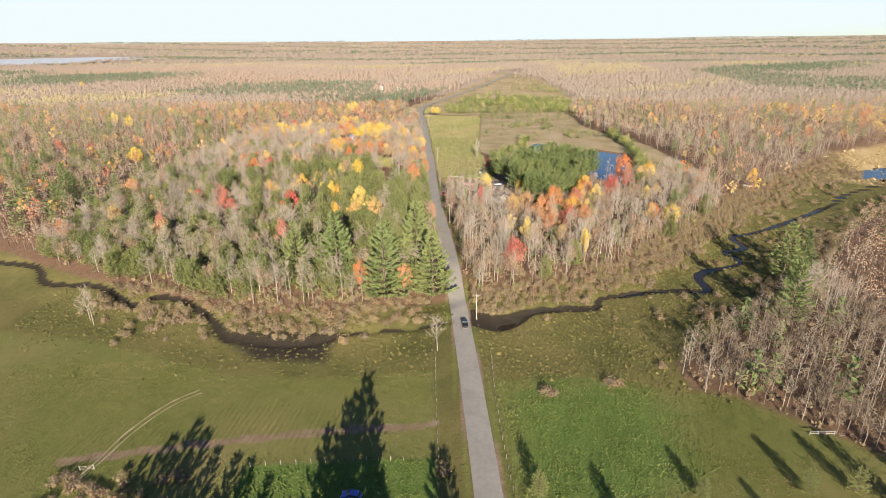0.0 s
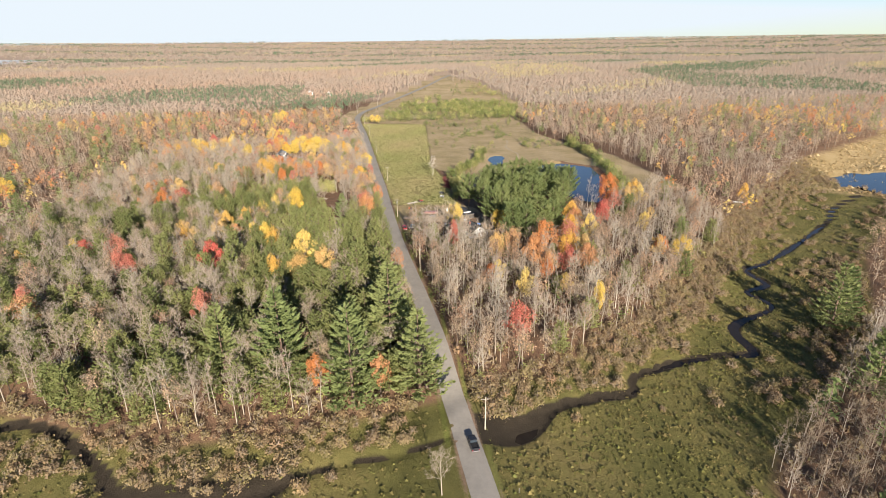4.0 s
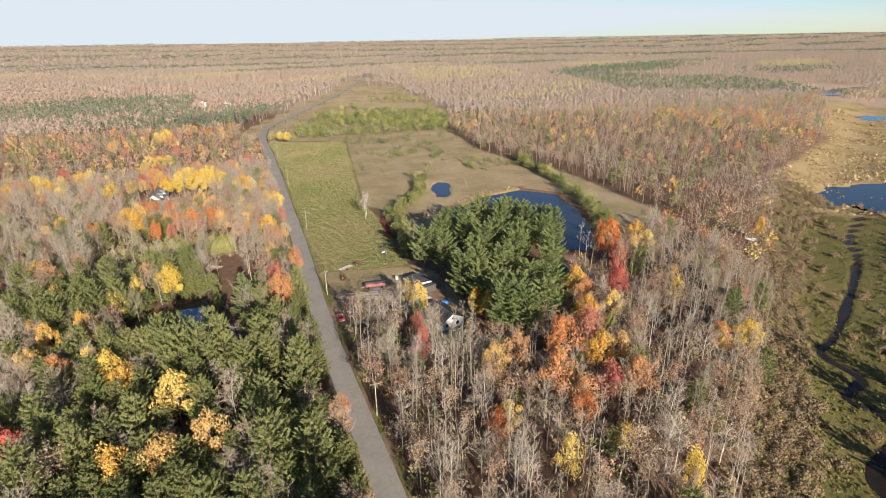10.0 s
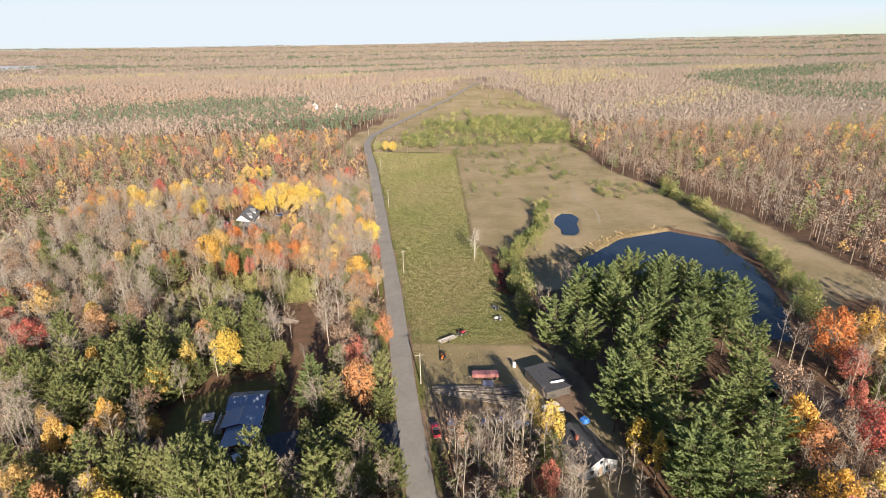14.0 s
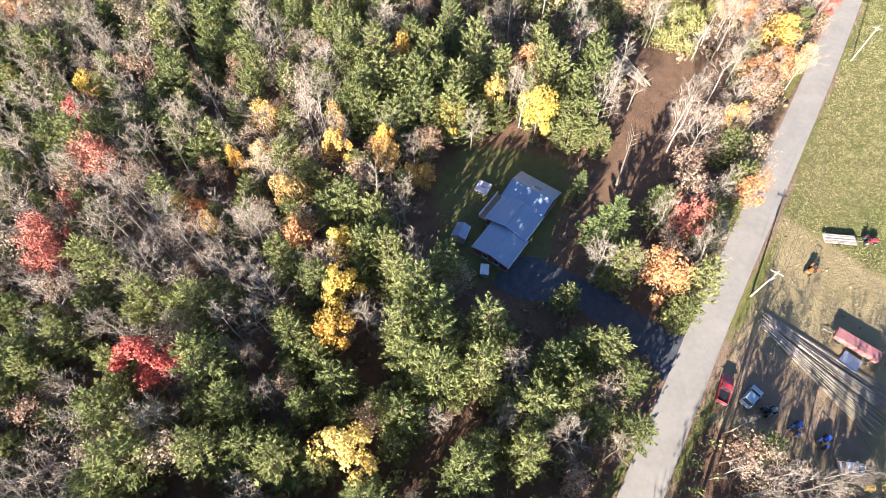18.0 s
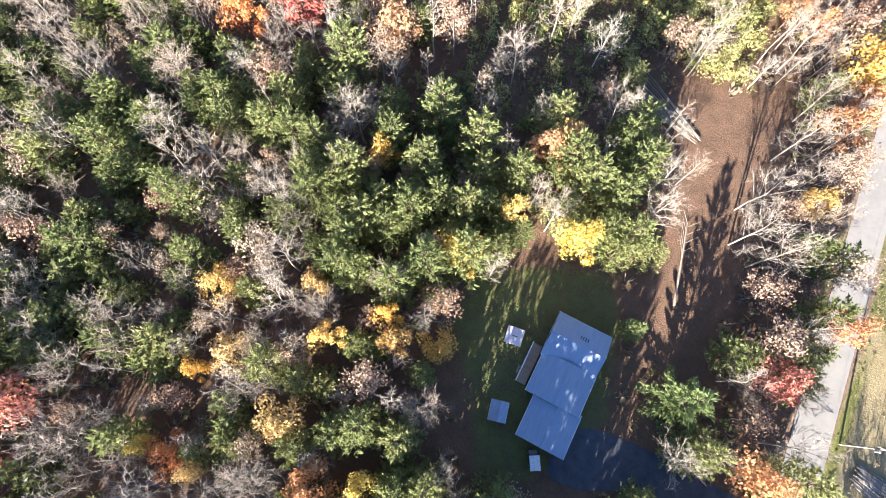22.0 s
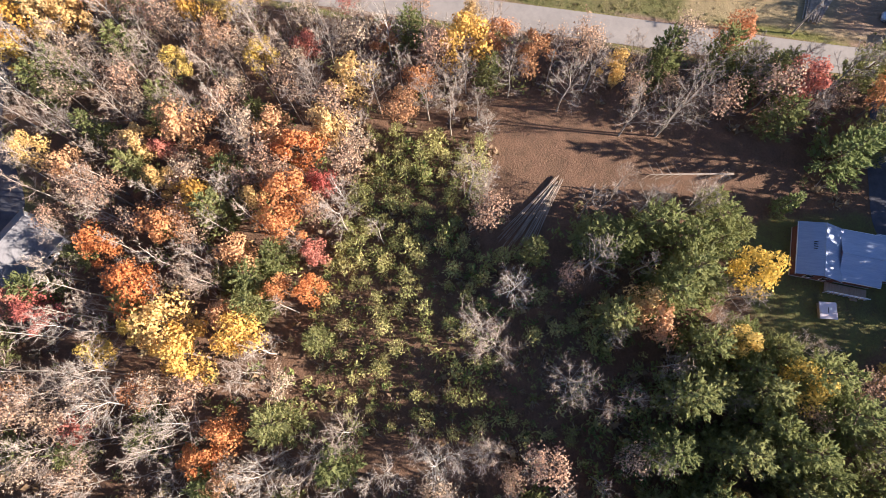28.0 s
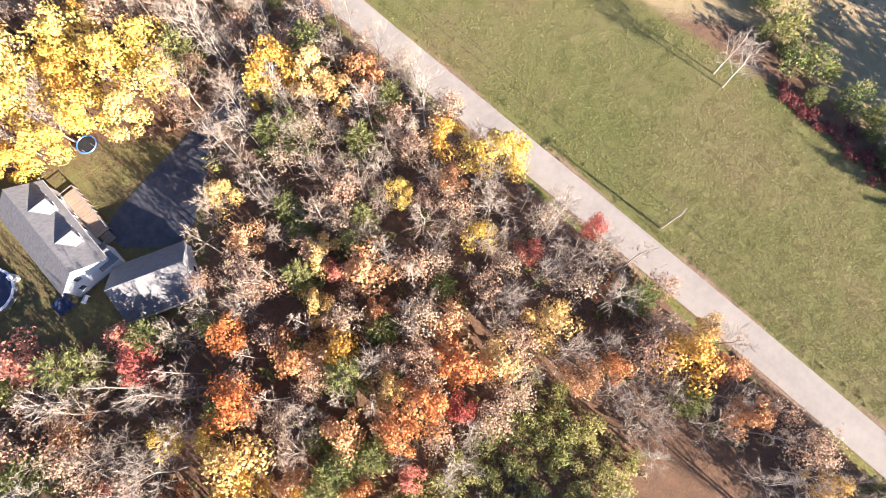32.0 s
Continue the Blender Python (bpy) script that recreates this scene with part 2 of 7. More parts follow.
    m.bump(m.calc("ADD", grain, m.calc("MULTIPLY", wave.outputs["Fac"], m.calc("MULTIPLY", m.attr("furrow"), 0.3))), 1.0, 0.7)
    return m.mat


GROUND = ground_material()


def road_material():
    m = Nodes("road_surface")
    big, mid, small = m.noise(0.15, 5, 0.6), m.noise(0.9, 5, 0.65), m.noise(9.0, 4, 0.7)
    f = m.calc("ADD", m.calc("MULTIPLY", big, 0.4), m.calc("ADD", m.calc("MULTIPLY", mid, 0.3), m.calc("MULTIPLY", small, 0.3)))
    m.colour(m.ramp(f, ((0.30, (0.185, 0.168, 0.146)), (0.5, (0.25, 0.226, 0.196)), (0.68, (0.305, 0.274, 0.236))))).gloss(0.9, 0, 0.2)
    m.bump(small, 0.3, 0.02)
    return m.mat


ROAD = road_material()
ASPHALT = worn("dark_asphalt", (0.045, 0.047, 0.055), (0.085, 0.088, 0.10), 0.7, 0.85, bump=0.3, fine=12)


def water_material(name, tone, rough, spec=0.5):
    m = Nodes(name)
    m.colour(m.ramp(m.noise(0.12, 4), ((0.35, tone), (0.7, tuple(v * 1.6 for v in tone))))).gloss(rough, 0, spec)
    m.bsdf.inputs["IOR"].default_value = 1.33
    m.bump(m.noise(0.9, 3), 0.10, 0.05)
    return m.mat


WATER = water_material("pond_water", (0.012, 0.017, 0.022), 0.06)
BROOK = water_material("brook_water", (0.016, 0.012, 0.008), 0.15, 0.22)
# the lake's pale base colour stands in for sky mirrored at grazing angles
LAKE = water_material("lake_water_sky_tone", (0.36, 0.37, 0.38), 0.6, 0.15)

# ---- the lie of the land ----


def smooth(a, b, x):
    t = np.clip((np.asarray(x, float) - a) / (b - a), 0, 1)
    return t * t * (3 - 2 * t)


def inside(poly, x, y):
    """Which of the places lie in a polygon."""
    x, y = np.asarray(x, float), np.asarray(y, float)
    hit = np.zeros(x.shape, bool)
    for (ax, ay), (bx, by) in zip(poly, poly[1:] + poly[:1]):
        if ay != by:
            hit ^= ((ay > y) != (by > y)) & (x < (bx - ax) * (y - ay) / (by - ay) + ax)
    return hit


def away(line, x, y, closed=False):
    """The distance of each place from a line of points."""
    x, y = np.asarray(x, float), np.asarray(y, float)
    best = np.full(x.shape, 1e9)
    for (ax, ay), (bx, by) in zip(line, line[1:] + (line[:1] if closed else [])):
        dx, dy = bx - ax, by - ay
        t = np.clip(((x - ax) * dx + (y - ay) * dy) / (dx * dx + dy * dy + 1e-9), 0, 1)
        best = np.minimum(best, np.hypot(x - ax - t * dx, y - ay - t * dy))
    return best


def cover(poly, x, y, soft=2.0):
    """1 inside a polygon, 0 outside, with a soft rim."""
    d = away(poly, x, y, True)
    return np.clip(0.5 + np.where(inside(poly, x, y), d, -d) / (2 * soft), 0, 1)


def glide(pts, step):
    """A smooth line through points, at about even steps."""
    p = [Vector(q) for q in pts]
    p = [2 * p[0] - p[1], *p, 2 * p[-1] - p[-2]]
    out = []
    for a, b, c, d in zip(p, p[1:], p[2:], p[3:]):
        n = max(2, int((c - b).length / step))
        for i in range(n):
            t = i / n
            out.append(0.5 * (2 * b + (c - a) * t + (2 * a - 5 * b + 4 * c - d) * t * t + (3 * b - a - 3 * c + d) * t ** 3))
    return [tuple(q) for q in out + [p[-2]]]


ROAD_LINE = glide([(11, 30), (8.9, 80), (7.3, 118), (4.8, 167), (0.8, 222), (-3.6, 270), (-5.7, 300), (-6.9, 320), (-8.6, 362), (-10.3, 396), (-13, 438), (-16, 490),
                   (-21.6, 579), (-27.5, 650), (-28, 695), (-21, 735), (-8, 768), (12, 818), (44, 890), (84, 980), (116, 1060), (140, 1115)], 12.0)
BROOK_EAST = glide([(9, 162), (22, 163), (31, 169), (44, 172), (55, 173), (57, 179), (65, 182), (76, 185.5), (90, 187), (101, 187), (103, 199), (108, 205), (125, 212), (129, 218),
                    (127, 227), (139, 232), (140, 246), (154, 252), (192, 276), (226, 300), (245, 318), (290, 345)], 2.0)
BROOK_WEST = glide([(3, 160), (-12, 158), (-31, 155), (-42, 150), (-52, 149), (-64, 151.5), (-72, 153.5), (-80, 163), (-95, 175.5), (-108, 180), (-115, 176), (-135, 190), (-160, 196), (-178, 212), (-230, 225)], 2.0)
EDGE_X = [-400, -200, -144, -101, -65, -37, 0, 30, 70, 110, 150, 190, 260, 400, 900]
EDGE_Y = [235, 210, 181, 164, 149, 150, 157, 164, 186, 218, 258, 294, 355, 448, 800]
POND = [(64, 388), (70, 398), (82, 409), (95, 421), (121, 428), (137, 413), (133, 380), (122, 352), (109, 330), (100, 335), (92, 362), (76, 372), (66, 380)]
SMALL_POND = [(72, 446), (75, 455), (80, 461), (84.5, 459), (85, 451), (81, 444), (80, 436), (76, 429), (71, 431), (72.5, 438)]
MARSH_POND = [(284, 384), (292, 372), (288, 362), (301, 358), (299, 345), (309, 339), (313, 328), (330, 325), (352, 345), (368, 350), (390, 380), (384, 395), (362, 388), (350, 398), (335, 388), (318, 396), (303, 385)]
MARSH_POND_2 = [(578, 592), (596, 563), (680, 620), (650, 640)]
MARSH_POND_3 = [(761, 812), (850, 840), (900, 800), (795, 747), (731, 734)]
LAKE_SHORE = [(-1290, 1540), (-1090, 1640), (-1130, 2250), (-1500, 2300), (-1900, 1700)]
FIELD_WEST = [(-400, 20), (-400, 178), (-150, 160), (-110, 151), (-65, 134), (-38, 131), (-3, 134), (-2, 20)]
YARD_SOUTH = [(-46, 97), (-3, 99), (3, 20), (-46, 20)]
FIELD_EAST = [(13, 20), (13, 128), (45, 130), (66, 123), (78, 119), (88, 111), (102, 97), (130, 70), (160, 20)]
LUSH_EAST = [(16, 84), (17, 124), (30, 131), (52, 128), (60, 116), (56, 94), (40, 80)]
MOWN = [(-5, 342), (32, 336), (30, 352), (32, 394), (27, 432), (33, 507), (42, 622), (-23, 640), (-17.5, 560), (-12, 470), (-9, 420), (-6.5, 380)]
MEADOW = [(28, 425), (33, 507), (42, 622), (-5, 655), (-4, 700), (-6, 745), (18, 800), (55, 870), (100, 970), (118, 1030), (170, 1010), (180, 901), (186, 780), (147, 656), (139, 552), (150, 500), (170, 445), (172, 345), (146, 352), (148, 400),
          (146, 430), (122, 434), (95, 427), (80, 416), (62, 405), (44, 404)]
YARD_BLUE = [(-66, 307), (-66, 320), (-53, 327), (-44, 330), (-39, 322), (-35, 306), (-38, 299), (-44, 290), (-52, 289), (-59, 300)]
POND_SIDE = [(30, 345), (33, 470), (74, 482), (152, 508), (152, 345), (120, 316), (100, 322), (100, 347), (66, 364)]
LOG_CLEARING = [(-58, 369), (-40, 364), (-38, 355), (-46, 355), (-58, 361)]
PATH_CLEARING = [(-47, 370), (-36, 371), (-27, 378), (-25, 364), (-26, 345), (-24, 320), (-31, 317), (-38, 318), (-42, 343), (-46, 358)]
SAPLING_FIELD = [(-38, 394), (-36, 371), (-48, 371), (-56, 373), (-55, 358), (-66, 347), (-85, 349), (-92, 392), (-69, 397), (-54, 393)]
YARD_GREY = [(-77, 481), (-66, 478), (-53, 468), (-55, 458), (-63, 447), (-71, 437), (-86, 445), (-102, 455), (-98, 475), (-84, 486)]
WORK_YARD = [(-4.5, 343), (-3.5, 293), (8, 296), (24, 297), (26, 265), (41, 264), (43, 300), (40, 328), (33, 337)]
PARKING = [(-2, 314), (8, 313), (22, 309), (24, 299), (4, 297), (-1.5, 298)]
DIRT_LANE = [(84, 322), (96, 327), (100, 314), (107, 290), (116, 276), (104, 276), (92, 296), (84, 306)]
REEDS = [(262, 352), (285, 405), (450, 500), (570, 600), (720, 735), (760, 700), (640, 545), (440, 410), (340, 318), (300, 325)]
POND_RIM = [(44, 404), (62, 406), (80, 418), (95, 430), (122, 437), (122, 428), (95, 420), (82, 408), (66, 397), (46, 396)]
WOOD_EAST = [(67, 124), (78, 121), (88, 112), (102, 98), (140, 60), (500, 60), (520, 520), (400, 410), (290, 318), (202, 255), (150, 195), (105, 162), (76, 146), (68, 137)]
DRIVE_BLUE = [(-42, 297), (-39.5, 303.5), (-30, 305.2), (-22, 305.5), (-11, 305), (-8.6, 305.5), (-8.2, 296.5), (-11, 297.6), (-20, 299), (-28, 298.8), (-36, 295.2), (-41, 294.8)]
DRIVE_GREY = [(-75.3, 457.5), (-74.9, 462.6), (-66, 465), (-57, 466.5), (-48, 468), (-30, 472), (-16, 474), (-16, 470), (-30, 468), (-50, 463), (-58, 457), (-66.8, 451.6)]


def base_z(x, y):
    """The ground before brooks and ponds are cut: a wet hollow, then higher land, and hills far off."""
    x, y = np.asarray(x, float), np.asarray(y, float)
    r = np.hypot(x, y - 300)
    low = np.interp(x, EDGE_X, EDGE_Y)
    z = -7.5 + 7.5 * smooth(-8, 45, y - low) + 2 * smooth(380, 650, y)
    far = np.clip((r - 1500) / 3000, 0, 1) ** 2 * 48 + 22 * smooth(700, 1250, y)
    roll = 0.25 * np.sin(x * 0.06 + 1) * np.sin(y * 0.05) + smooth(600, 1600, r) * (3 * np.sin(x * 0.004 + 2) * np.sin(y * 0.005 + 1))
    return z + far + roll * smooth(40, 90, away(ROAD_LINE, x, y))


def ground_z(x, y):
    x, y = np.asarray(x, float), np.asarray(y, float)
    z = base_z(x, y)
    flat = np.clip(1 - away(ROAD_LINE, x, y) / 14, 0, 1)
    z = z + 3.2 * smooth(0, 1, flat) * smooth(-4, -7, z)
    brook = np.minimum(away(BROOK_EAST, x, y) / brook_width(x), away(BROOK_WEST, x, y) / 0.85)
    z = z - 0.8 * smooth(1.9, 0.6, brook)
    for shore in (POND, SMALL_POND, MARSH_POND, MARSH_POND_2, MARSH_POND_3):
        z = z - 1.3 * cover(shore, x, y, 1.6)
    return z


def brook_width(x):
    """The brook is a broad pool beside the road and narrows to the east."""
    return 0.62 + 0.28 * np.sin(np.asarray(x) * 0.19) + 3.6 * smooth(36, 16, x) + 0.25 * smooth(90, 100, x) * smooth(112, 104, x)


def mesh_from(name, verts, tris, mats, which=None, tint=None, sharp=False):
    """A mesh from arrays of places and triangles."""
    me = bpy.data.meshes.new(name)
    n, m = len(verts), len(tris)
    me.vertices.add(n)
    me.vertices.foreach_set("co", np.ascontiguousarray(verts, np.float32).ravel())
    me.loops.add(3 * m)
    me.loops.foreach_set("vertex_index", np.ascontiguousarray(tris, np.int32).ravel())
    me.polygons.add(m)
    me.polygons.foreach_set("loop_start", np.arange(0, 3 * m, 3, dtype=np.int32))
    for mat in mats:
        me.materials.append(mat)
    if which is not None:
        me.polygons.foreach_set("material_index", np.ascontiguousarray(which, np.int32))
    if tint is not None:
        me.attributes.new("tint", "FLOAT", "POINT").data.foreach_set("value", np.ascontiguousarray(tint, np.float32))
    me.update(calc_edges=True)
    if sharp:
        me.shade_flat()
    return me


HEIGHTS = {}


def spot(x, y):
    """The ground's height at one place, from the sheet itself."""
    xs, ys, z = HEIGHTS["xs"], HEIGHTS["ys"], HEIGHTS["z"]
    i, j = int(np.searchsorted(xs, x)) - 1, int(np.searchsorted(ys, y)) - 1
    u, v = (x - xs[i]) / (xs[i + 1] - xs[i]), (y - ys[j]) / (ys[j + 1] - ys[j])
    return float((z[j, i] * (1 - u) + z[j, i + 1] * u) * (1 - v) + (z[j + 1, i] * (1 - u) + z[j + 1, i + 1] * u) * v)


def build_ground():
    def spread(lo, hi, step, end_lo, end_hi):
        mid = list(np.arange(lo, hi + 0.1, step))
        s, up = step, hi
        while up < end_hi:
            s *= 1.14
            up += s
            mid.append(up)
        s, down = step, lo
        while down > end_lo:
            s *= 1.14
            down -= s
            mid.insert(0, down)
        return np.array(mid)

    xs, ys = spread(-190, 200, 1.8, -5600, 5600), spread(60, 520, 1.8, -700, 5600)
    X, Y = np.meshgrid(xs, ys)
    x, y = X.ravel(), Y.ravel()
    z = ground_z(x, y)
    w, h = len(xs), len(ys)
    i = (np.arange(h - 1)[:, None] * w + np.arange(w - 1)[None, :]).ravel()
    tris = np.concatenate([np.stack([i, i + 1, i + w + 1], 1), np.stack([i, i + w + 1, i + w], 1)])
    me = mesh_from("ground", np.stack([x, y, z], 1), tris, [GROUND])

    def put(name, value):
        me.attributes.new(name, "FLOAT", "POINT").data.foreach_set("value", np.clip(value, 0, 1).astype(np.float32))

    road = away(ROAD_LINE, x, y)
    wood = cover(WOOD_EAST, x, y, 4)
    base = base_z(x, y)
    r = np.hypot(x, y - 300)
    put("far", smooth(430, 650, r))
    put("wet", smooth(-3.2, -5.6, base) * (1 - 0.8 * wood) * smooth(900, 600, r))
    put("reed", np.maximum(cover(REEDS, x, y, 10), cover(POND_RIM, x, y, 2)))
    put("meadow", np.maximum.reduce([cover(MEADOW, x, y, 5), cover([(116, 326), (126, 350), (138, 380), (143, 412), (124, 430), (140, 442), (158, 432), (152, 380), (140, 340), (128, 320)], x, y, 2), cover([(36, 372), (62, 372), (66, 392), (60, 404), (40, 404)], x, y, 3), 0.75 * cover(WORK_YARD, x, y, 2), 0.9 * smooth(24, 16, road) * smooth(630, 690, y), cover([(-24, 636), (42, 620), (80, 622), (-2, 665), (-16, 660)], x, y, 4)]))
    verge = smooth(5.4, 4.2, road) * smooth(2.9, 3.6, road)
    grass = np.maximum.reduce([cover(MOWN, x, y, 5), 0.35 * cover(WORK_YARD, x, y, 2), cover(FIELD_WEST, x, y, 5), cover(FIELD_EAST, x, y, 4), 0.8 * verge])
    put("grass", grass)
    put("mown", cover(MOWN, x, y, 5))
    put("lush", np.maximum.reduce([0.9 * cover(LUSH_EAST, x, y, 13), cover(YARD_SOUTH, x, y, 2), cover(YARD_BLUE, x, y, 2) * 0.5, cover(YARD_GREY, x, y, 2) * 0.45]))
    brook = np.minimum(away(BROOK_EAST, x, y) / (brook_width(x) + 1.0), away(BROOK_WEST, x, y) / np.where(x > -36, 0.6, 1.5))
    muck = cover([(-80, 158), (-60, 140), (-36, 138), (-34, 158)], x, y, 5)
    put("mud", np.maximum(smooth(1.3, 0.7, brook), 0.8 * muck))
    worn_strip = smooth(2.4, 1.0, np.abs(away([(-90, 99), (-60, 104), (-30, 108.5), (-3, 110.5)], x, y)))
    put("dirt", np.maximum.reduce([smooth(1.1, 0.3, np.abs(road - 3.0)) * 0.75, cover(DIRT_LANE, x, y, 2), 0.6 * cover(PARKING, x, y, 2), 0.75 * worn_strip,
                                   cover([(27, 304), (36, 300), (42, 318), (36, 324)], x, y, 2) * 0.9]))
    put("furrow", smooth(13, 3, away([(-88, 100), (-66, 109), (-52, 113), (-30, 110)], x, y)))
    HEIGHTS.update(xs=xs, ys=ys, z=z.reshape(h, w))
    return tagged(new("ground", me), "autumn ground of leaf litter, grass and wet meadow", "ground", kind="structure")


build_ground()


def ribbon(name, line, half, mat, lift, label, crown=0.0, steps=4):
    """A strip laid along a line, over the ground."""
    p = np.array(line)
    d = np.gradient(p, axis=0)
    d /= np.linalg.norm(d, axis=1)[:, None]
    side = np.stack([d[:, 1], -d[:, 0]], 1)
    hw = half(p[:, 0]) if callable(half) else np.full(len(p), half)
    cols = []
    for k in range(steps + 1):
        u = 2 * k / steps - 1
        q = p + side * (hw * u)[:, None]
        z = lift(q[:, 0], q[:, 1]) + crown * (1 - u * u)
        cols.append(np.stack([q[:, 0], q[:, 1], z], 1))
    v = np.concatenate(cols)
    n = len(p)
    i = (np.arange(steps)[:, None] * n + np.arange(n - 1)[None, :]).ravel()
    tris = np.concatenate([np.stack([i, i + n, i + n + 1], 1), np.stack([i, i + n + 1, i + 1], 1)])
    return tagged(new(name, mesh_from(name, v, tris, [mat])), label, name, kind="structure")


ribbon("road", glide(ROAD_LINE, 2.5), 3.0, ROAD, lambda x, y: np.array([spot(a, b) for a, b in zip(x, y)]) + 0.10 + 0.7 * smooth(560, 720, y), "sun-bleached grey country road with worn edges", 0.06, 6)
ribbon("brook", BROOK_EAST, lambda x: brook_width(x) * 1.15 + 0.45, BROOK, lambda x, y: base_z(x, y) * 0 - 7.82, "dark still brook winding through marsh grass")
ribbon("brook", [p for p in BROOK_WEST if p[0] < -36], 0.95, BROOK, lambda x, y: base_z(x, y) * 0 - 7.85, "dark muddy brook along a wet field")


def sheet(name, poly, z, mat, label, grow=1.0, category="water"):
    """A level sheet over a polygon, rounded and a little larger."""
    cx, cy = np.mean(np.array(poly), axis=0)
    line = glide(list(poly) + [poly[0]], 3.0)[:-1]
    bm = bmesh.new()
    vs = []
    for x, y in line:
        d = math.hypot(x - cx, y - cy) or 1
        k = 1 + grow / d
        px, py = cx + (x - cx) * k, cy + (y - cy) * k
        vs.append(bm.verts.new((px, py, z(px, py) if callable(z) else z)))
    f = bm.faces.new(vs)
    if f.normal.z < 0:
        f.normal_flip()
    bmesh.ops.triangulate(bm, faces=bm.faces[:])
    me = bpy.data.meshes.new(name)
    bm.to_mesh(me)
    bm.free()
    me.materials.append(mat)
    return tagged(new(name, me), label, category, kind="structure")


sheet("pond", POND, -0.32, WATER, "dark blue pond below tall pines", 1.2)
sheet("pond", SMALL_POND, 0.05, WATER, "small blue pond in a dry meadow", 1.0)
sheet("pond", MARSH_POND, -7.9, WATER, "blue open water in tan marsh", 1.5)
sheet("pond", MARSH_POND_2, float(base_z(620, 600)) - 0.4, WATER, "blue open water in tan marsh", 1.5)
sheet("pond", MARSH_POND_3, float(base_z(800, 780)) - 0.4, WATER, "pale open water in far marsh", 1.5)
sheet("lake", LAKE_SHORE, float(np.max(base_z(np.array([-1290, -1090, -1130, -1500]), np.array([1540, 1640, 2250, 2000])))) + 2, LAKE, "pale far lake among woods", 1.0)

TRACK = worn("trodden_earth", (0.26, 0.20, 0.12), (0.42, 0.34, 0.23), 0.6, 0.95, bump=0.3, fine=6)
for trail, wide in (([(-84, 91), (-82, 98), (-80, 109), (-75, 120), (-69, 126)], 0.28), ([(-83, 92), (-80.6, 99), (-78.4, 109), (-73.6, 119), (-68, 124.6)], 0.2), ([(104, 520), (100, 503), (96.5, 493), (97, 478), (99, 466), (96, 452), (93, 442)], 0.9)):
    ribbon("track", glide(trail, 1.5), lambda x, w=wide: w * (0.8 + 0.35 * np.sin(x * 2.1)), TRACK, lambda x, y: np.array([spot(a, b) for a, b in zip(x, y)]) + 0.05, "pale trodden track through grass", 0.0, 2)


def drive(poly, label):
    """A thin sheet of asphalt that follows the ground."""
    px, py = np.array(poly).T
    xs, ys = np.arange(px.min() - 1, px.max() + 1, 1.0), np.arange(py.min() - 1, py.max() + 1, 1.0)
    bm = bmesh.new()
    vs = [bm.verts.new((x, y, spot(x, y) + 0.07)) for x, y in glide(list(poly) + [poly[0]], 1.2)[:-1]]
    bm.faces.new(vs)
    bmesh.ops.triangulate(bm, faces=bm.faces[:])
    bm.normal_update()
    if sum(f.normal.z for f in bm.faces) < 0:
        bmesh.ops.reverse_faces(bm, faces=bm.faces[:])
    me = bpy.data.meshes.new("driveway")
    bm.to_mesh(me)
    bm.free()
    me.materials.append(ASPHALT)
    return tagged(new("driveway", me), label, "driveway", kind="structure")


drive(DRIVE_BLUE, "dark asphalt driveway strewn with leaves")
drive(DRIVE_GREY, "dark asphalt driveway of a house in the woods")

# ---- trees ----
RNG = np.random.default_rng(11)


def unit(v):
    return v / (np.linalg.norm(v, axis=-1, keepdims=True) + 1e-9)


def cards(centres, outward, size, rng, loose=0.6, along=None, fine=True, stray=1.1):
    """Small sprays of leaves or needles, each an island: a pointed triangle, or a kite where trees stand far off."""
    n = len(centres)
    nor = unit(unit(outward) + loose * rng.normal(size=(n, 3)))
    u = unit(np.cross(nor, rng.normal(size=(n, 3))))
    if along is not None:
        u = unit(along + stray * rng.normal(size=(n, 3)))
        nor = unit(nor - u * np.sum(nor * u, 1, keepdims=True))
    v = np.cross(nor, u) * (1.0 if along is None else 0.6)
    u = u * (1.0 if along is None else 1.25)
    s = np.asarray(size) * rng.uniform(0.7, 1.3, n)
    k = rng.uniform(0.55, 1.0, (n, 4)) * s[:, None]
    if fine:
        tri = np.stack([centres + u * k[:, :1] * 1.2, centres - u * k[:, 1:2] * 0.5 + v * k[:, 2:3], centres - u * k[:, 2:3] * 0.6 - v * k[:, 3:]], 1)
        return tri.reshape(-1, 3), np.arange(3 * n).reshape(n, 3)
    bend = nor * (s * 0.25)[:, None]
    quad = np.stack([centres + u * k[:, :1] - bend, centres + v * k[:, 1:2] * 0.8, centres - u * k[:, 2:3] - bend, centres - v * k[:, 3:] * 0.8], 1)
    i = 4 * np.arange(n)[:, None]
    return quad.reshape(-1, 3), np.concatenate([i + [0, 1, 2], i + [0, 2, 3]], 0)


def tube(a, b, ra, rb, sides=3):
    a, b = np.asarray(a, float), np.asarray(b, float)
    d = unit(b - a)
    u = unit(np.cross(d, [0.3, 0.9, 0.1] if abs(d[2]) > 0.9 else [0, 0, 1]))
    v = np.cross(d, u)
    t = np.arange(sides) * 2 * np.pi / sides
    ring = np.cos(t)[:, None] * u + np.sin(t)[:, None] * v
    verts = np.concatenate([a + ring * ra, b + ring * rb])
    k, j = np.arange(sides), (np.arange(sides) + 1) % sides
    return verts, np.concatenate([np.stack([k, j, j + sides], 1), np.stack([k, j + sides, k + sides], 1)])


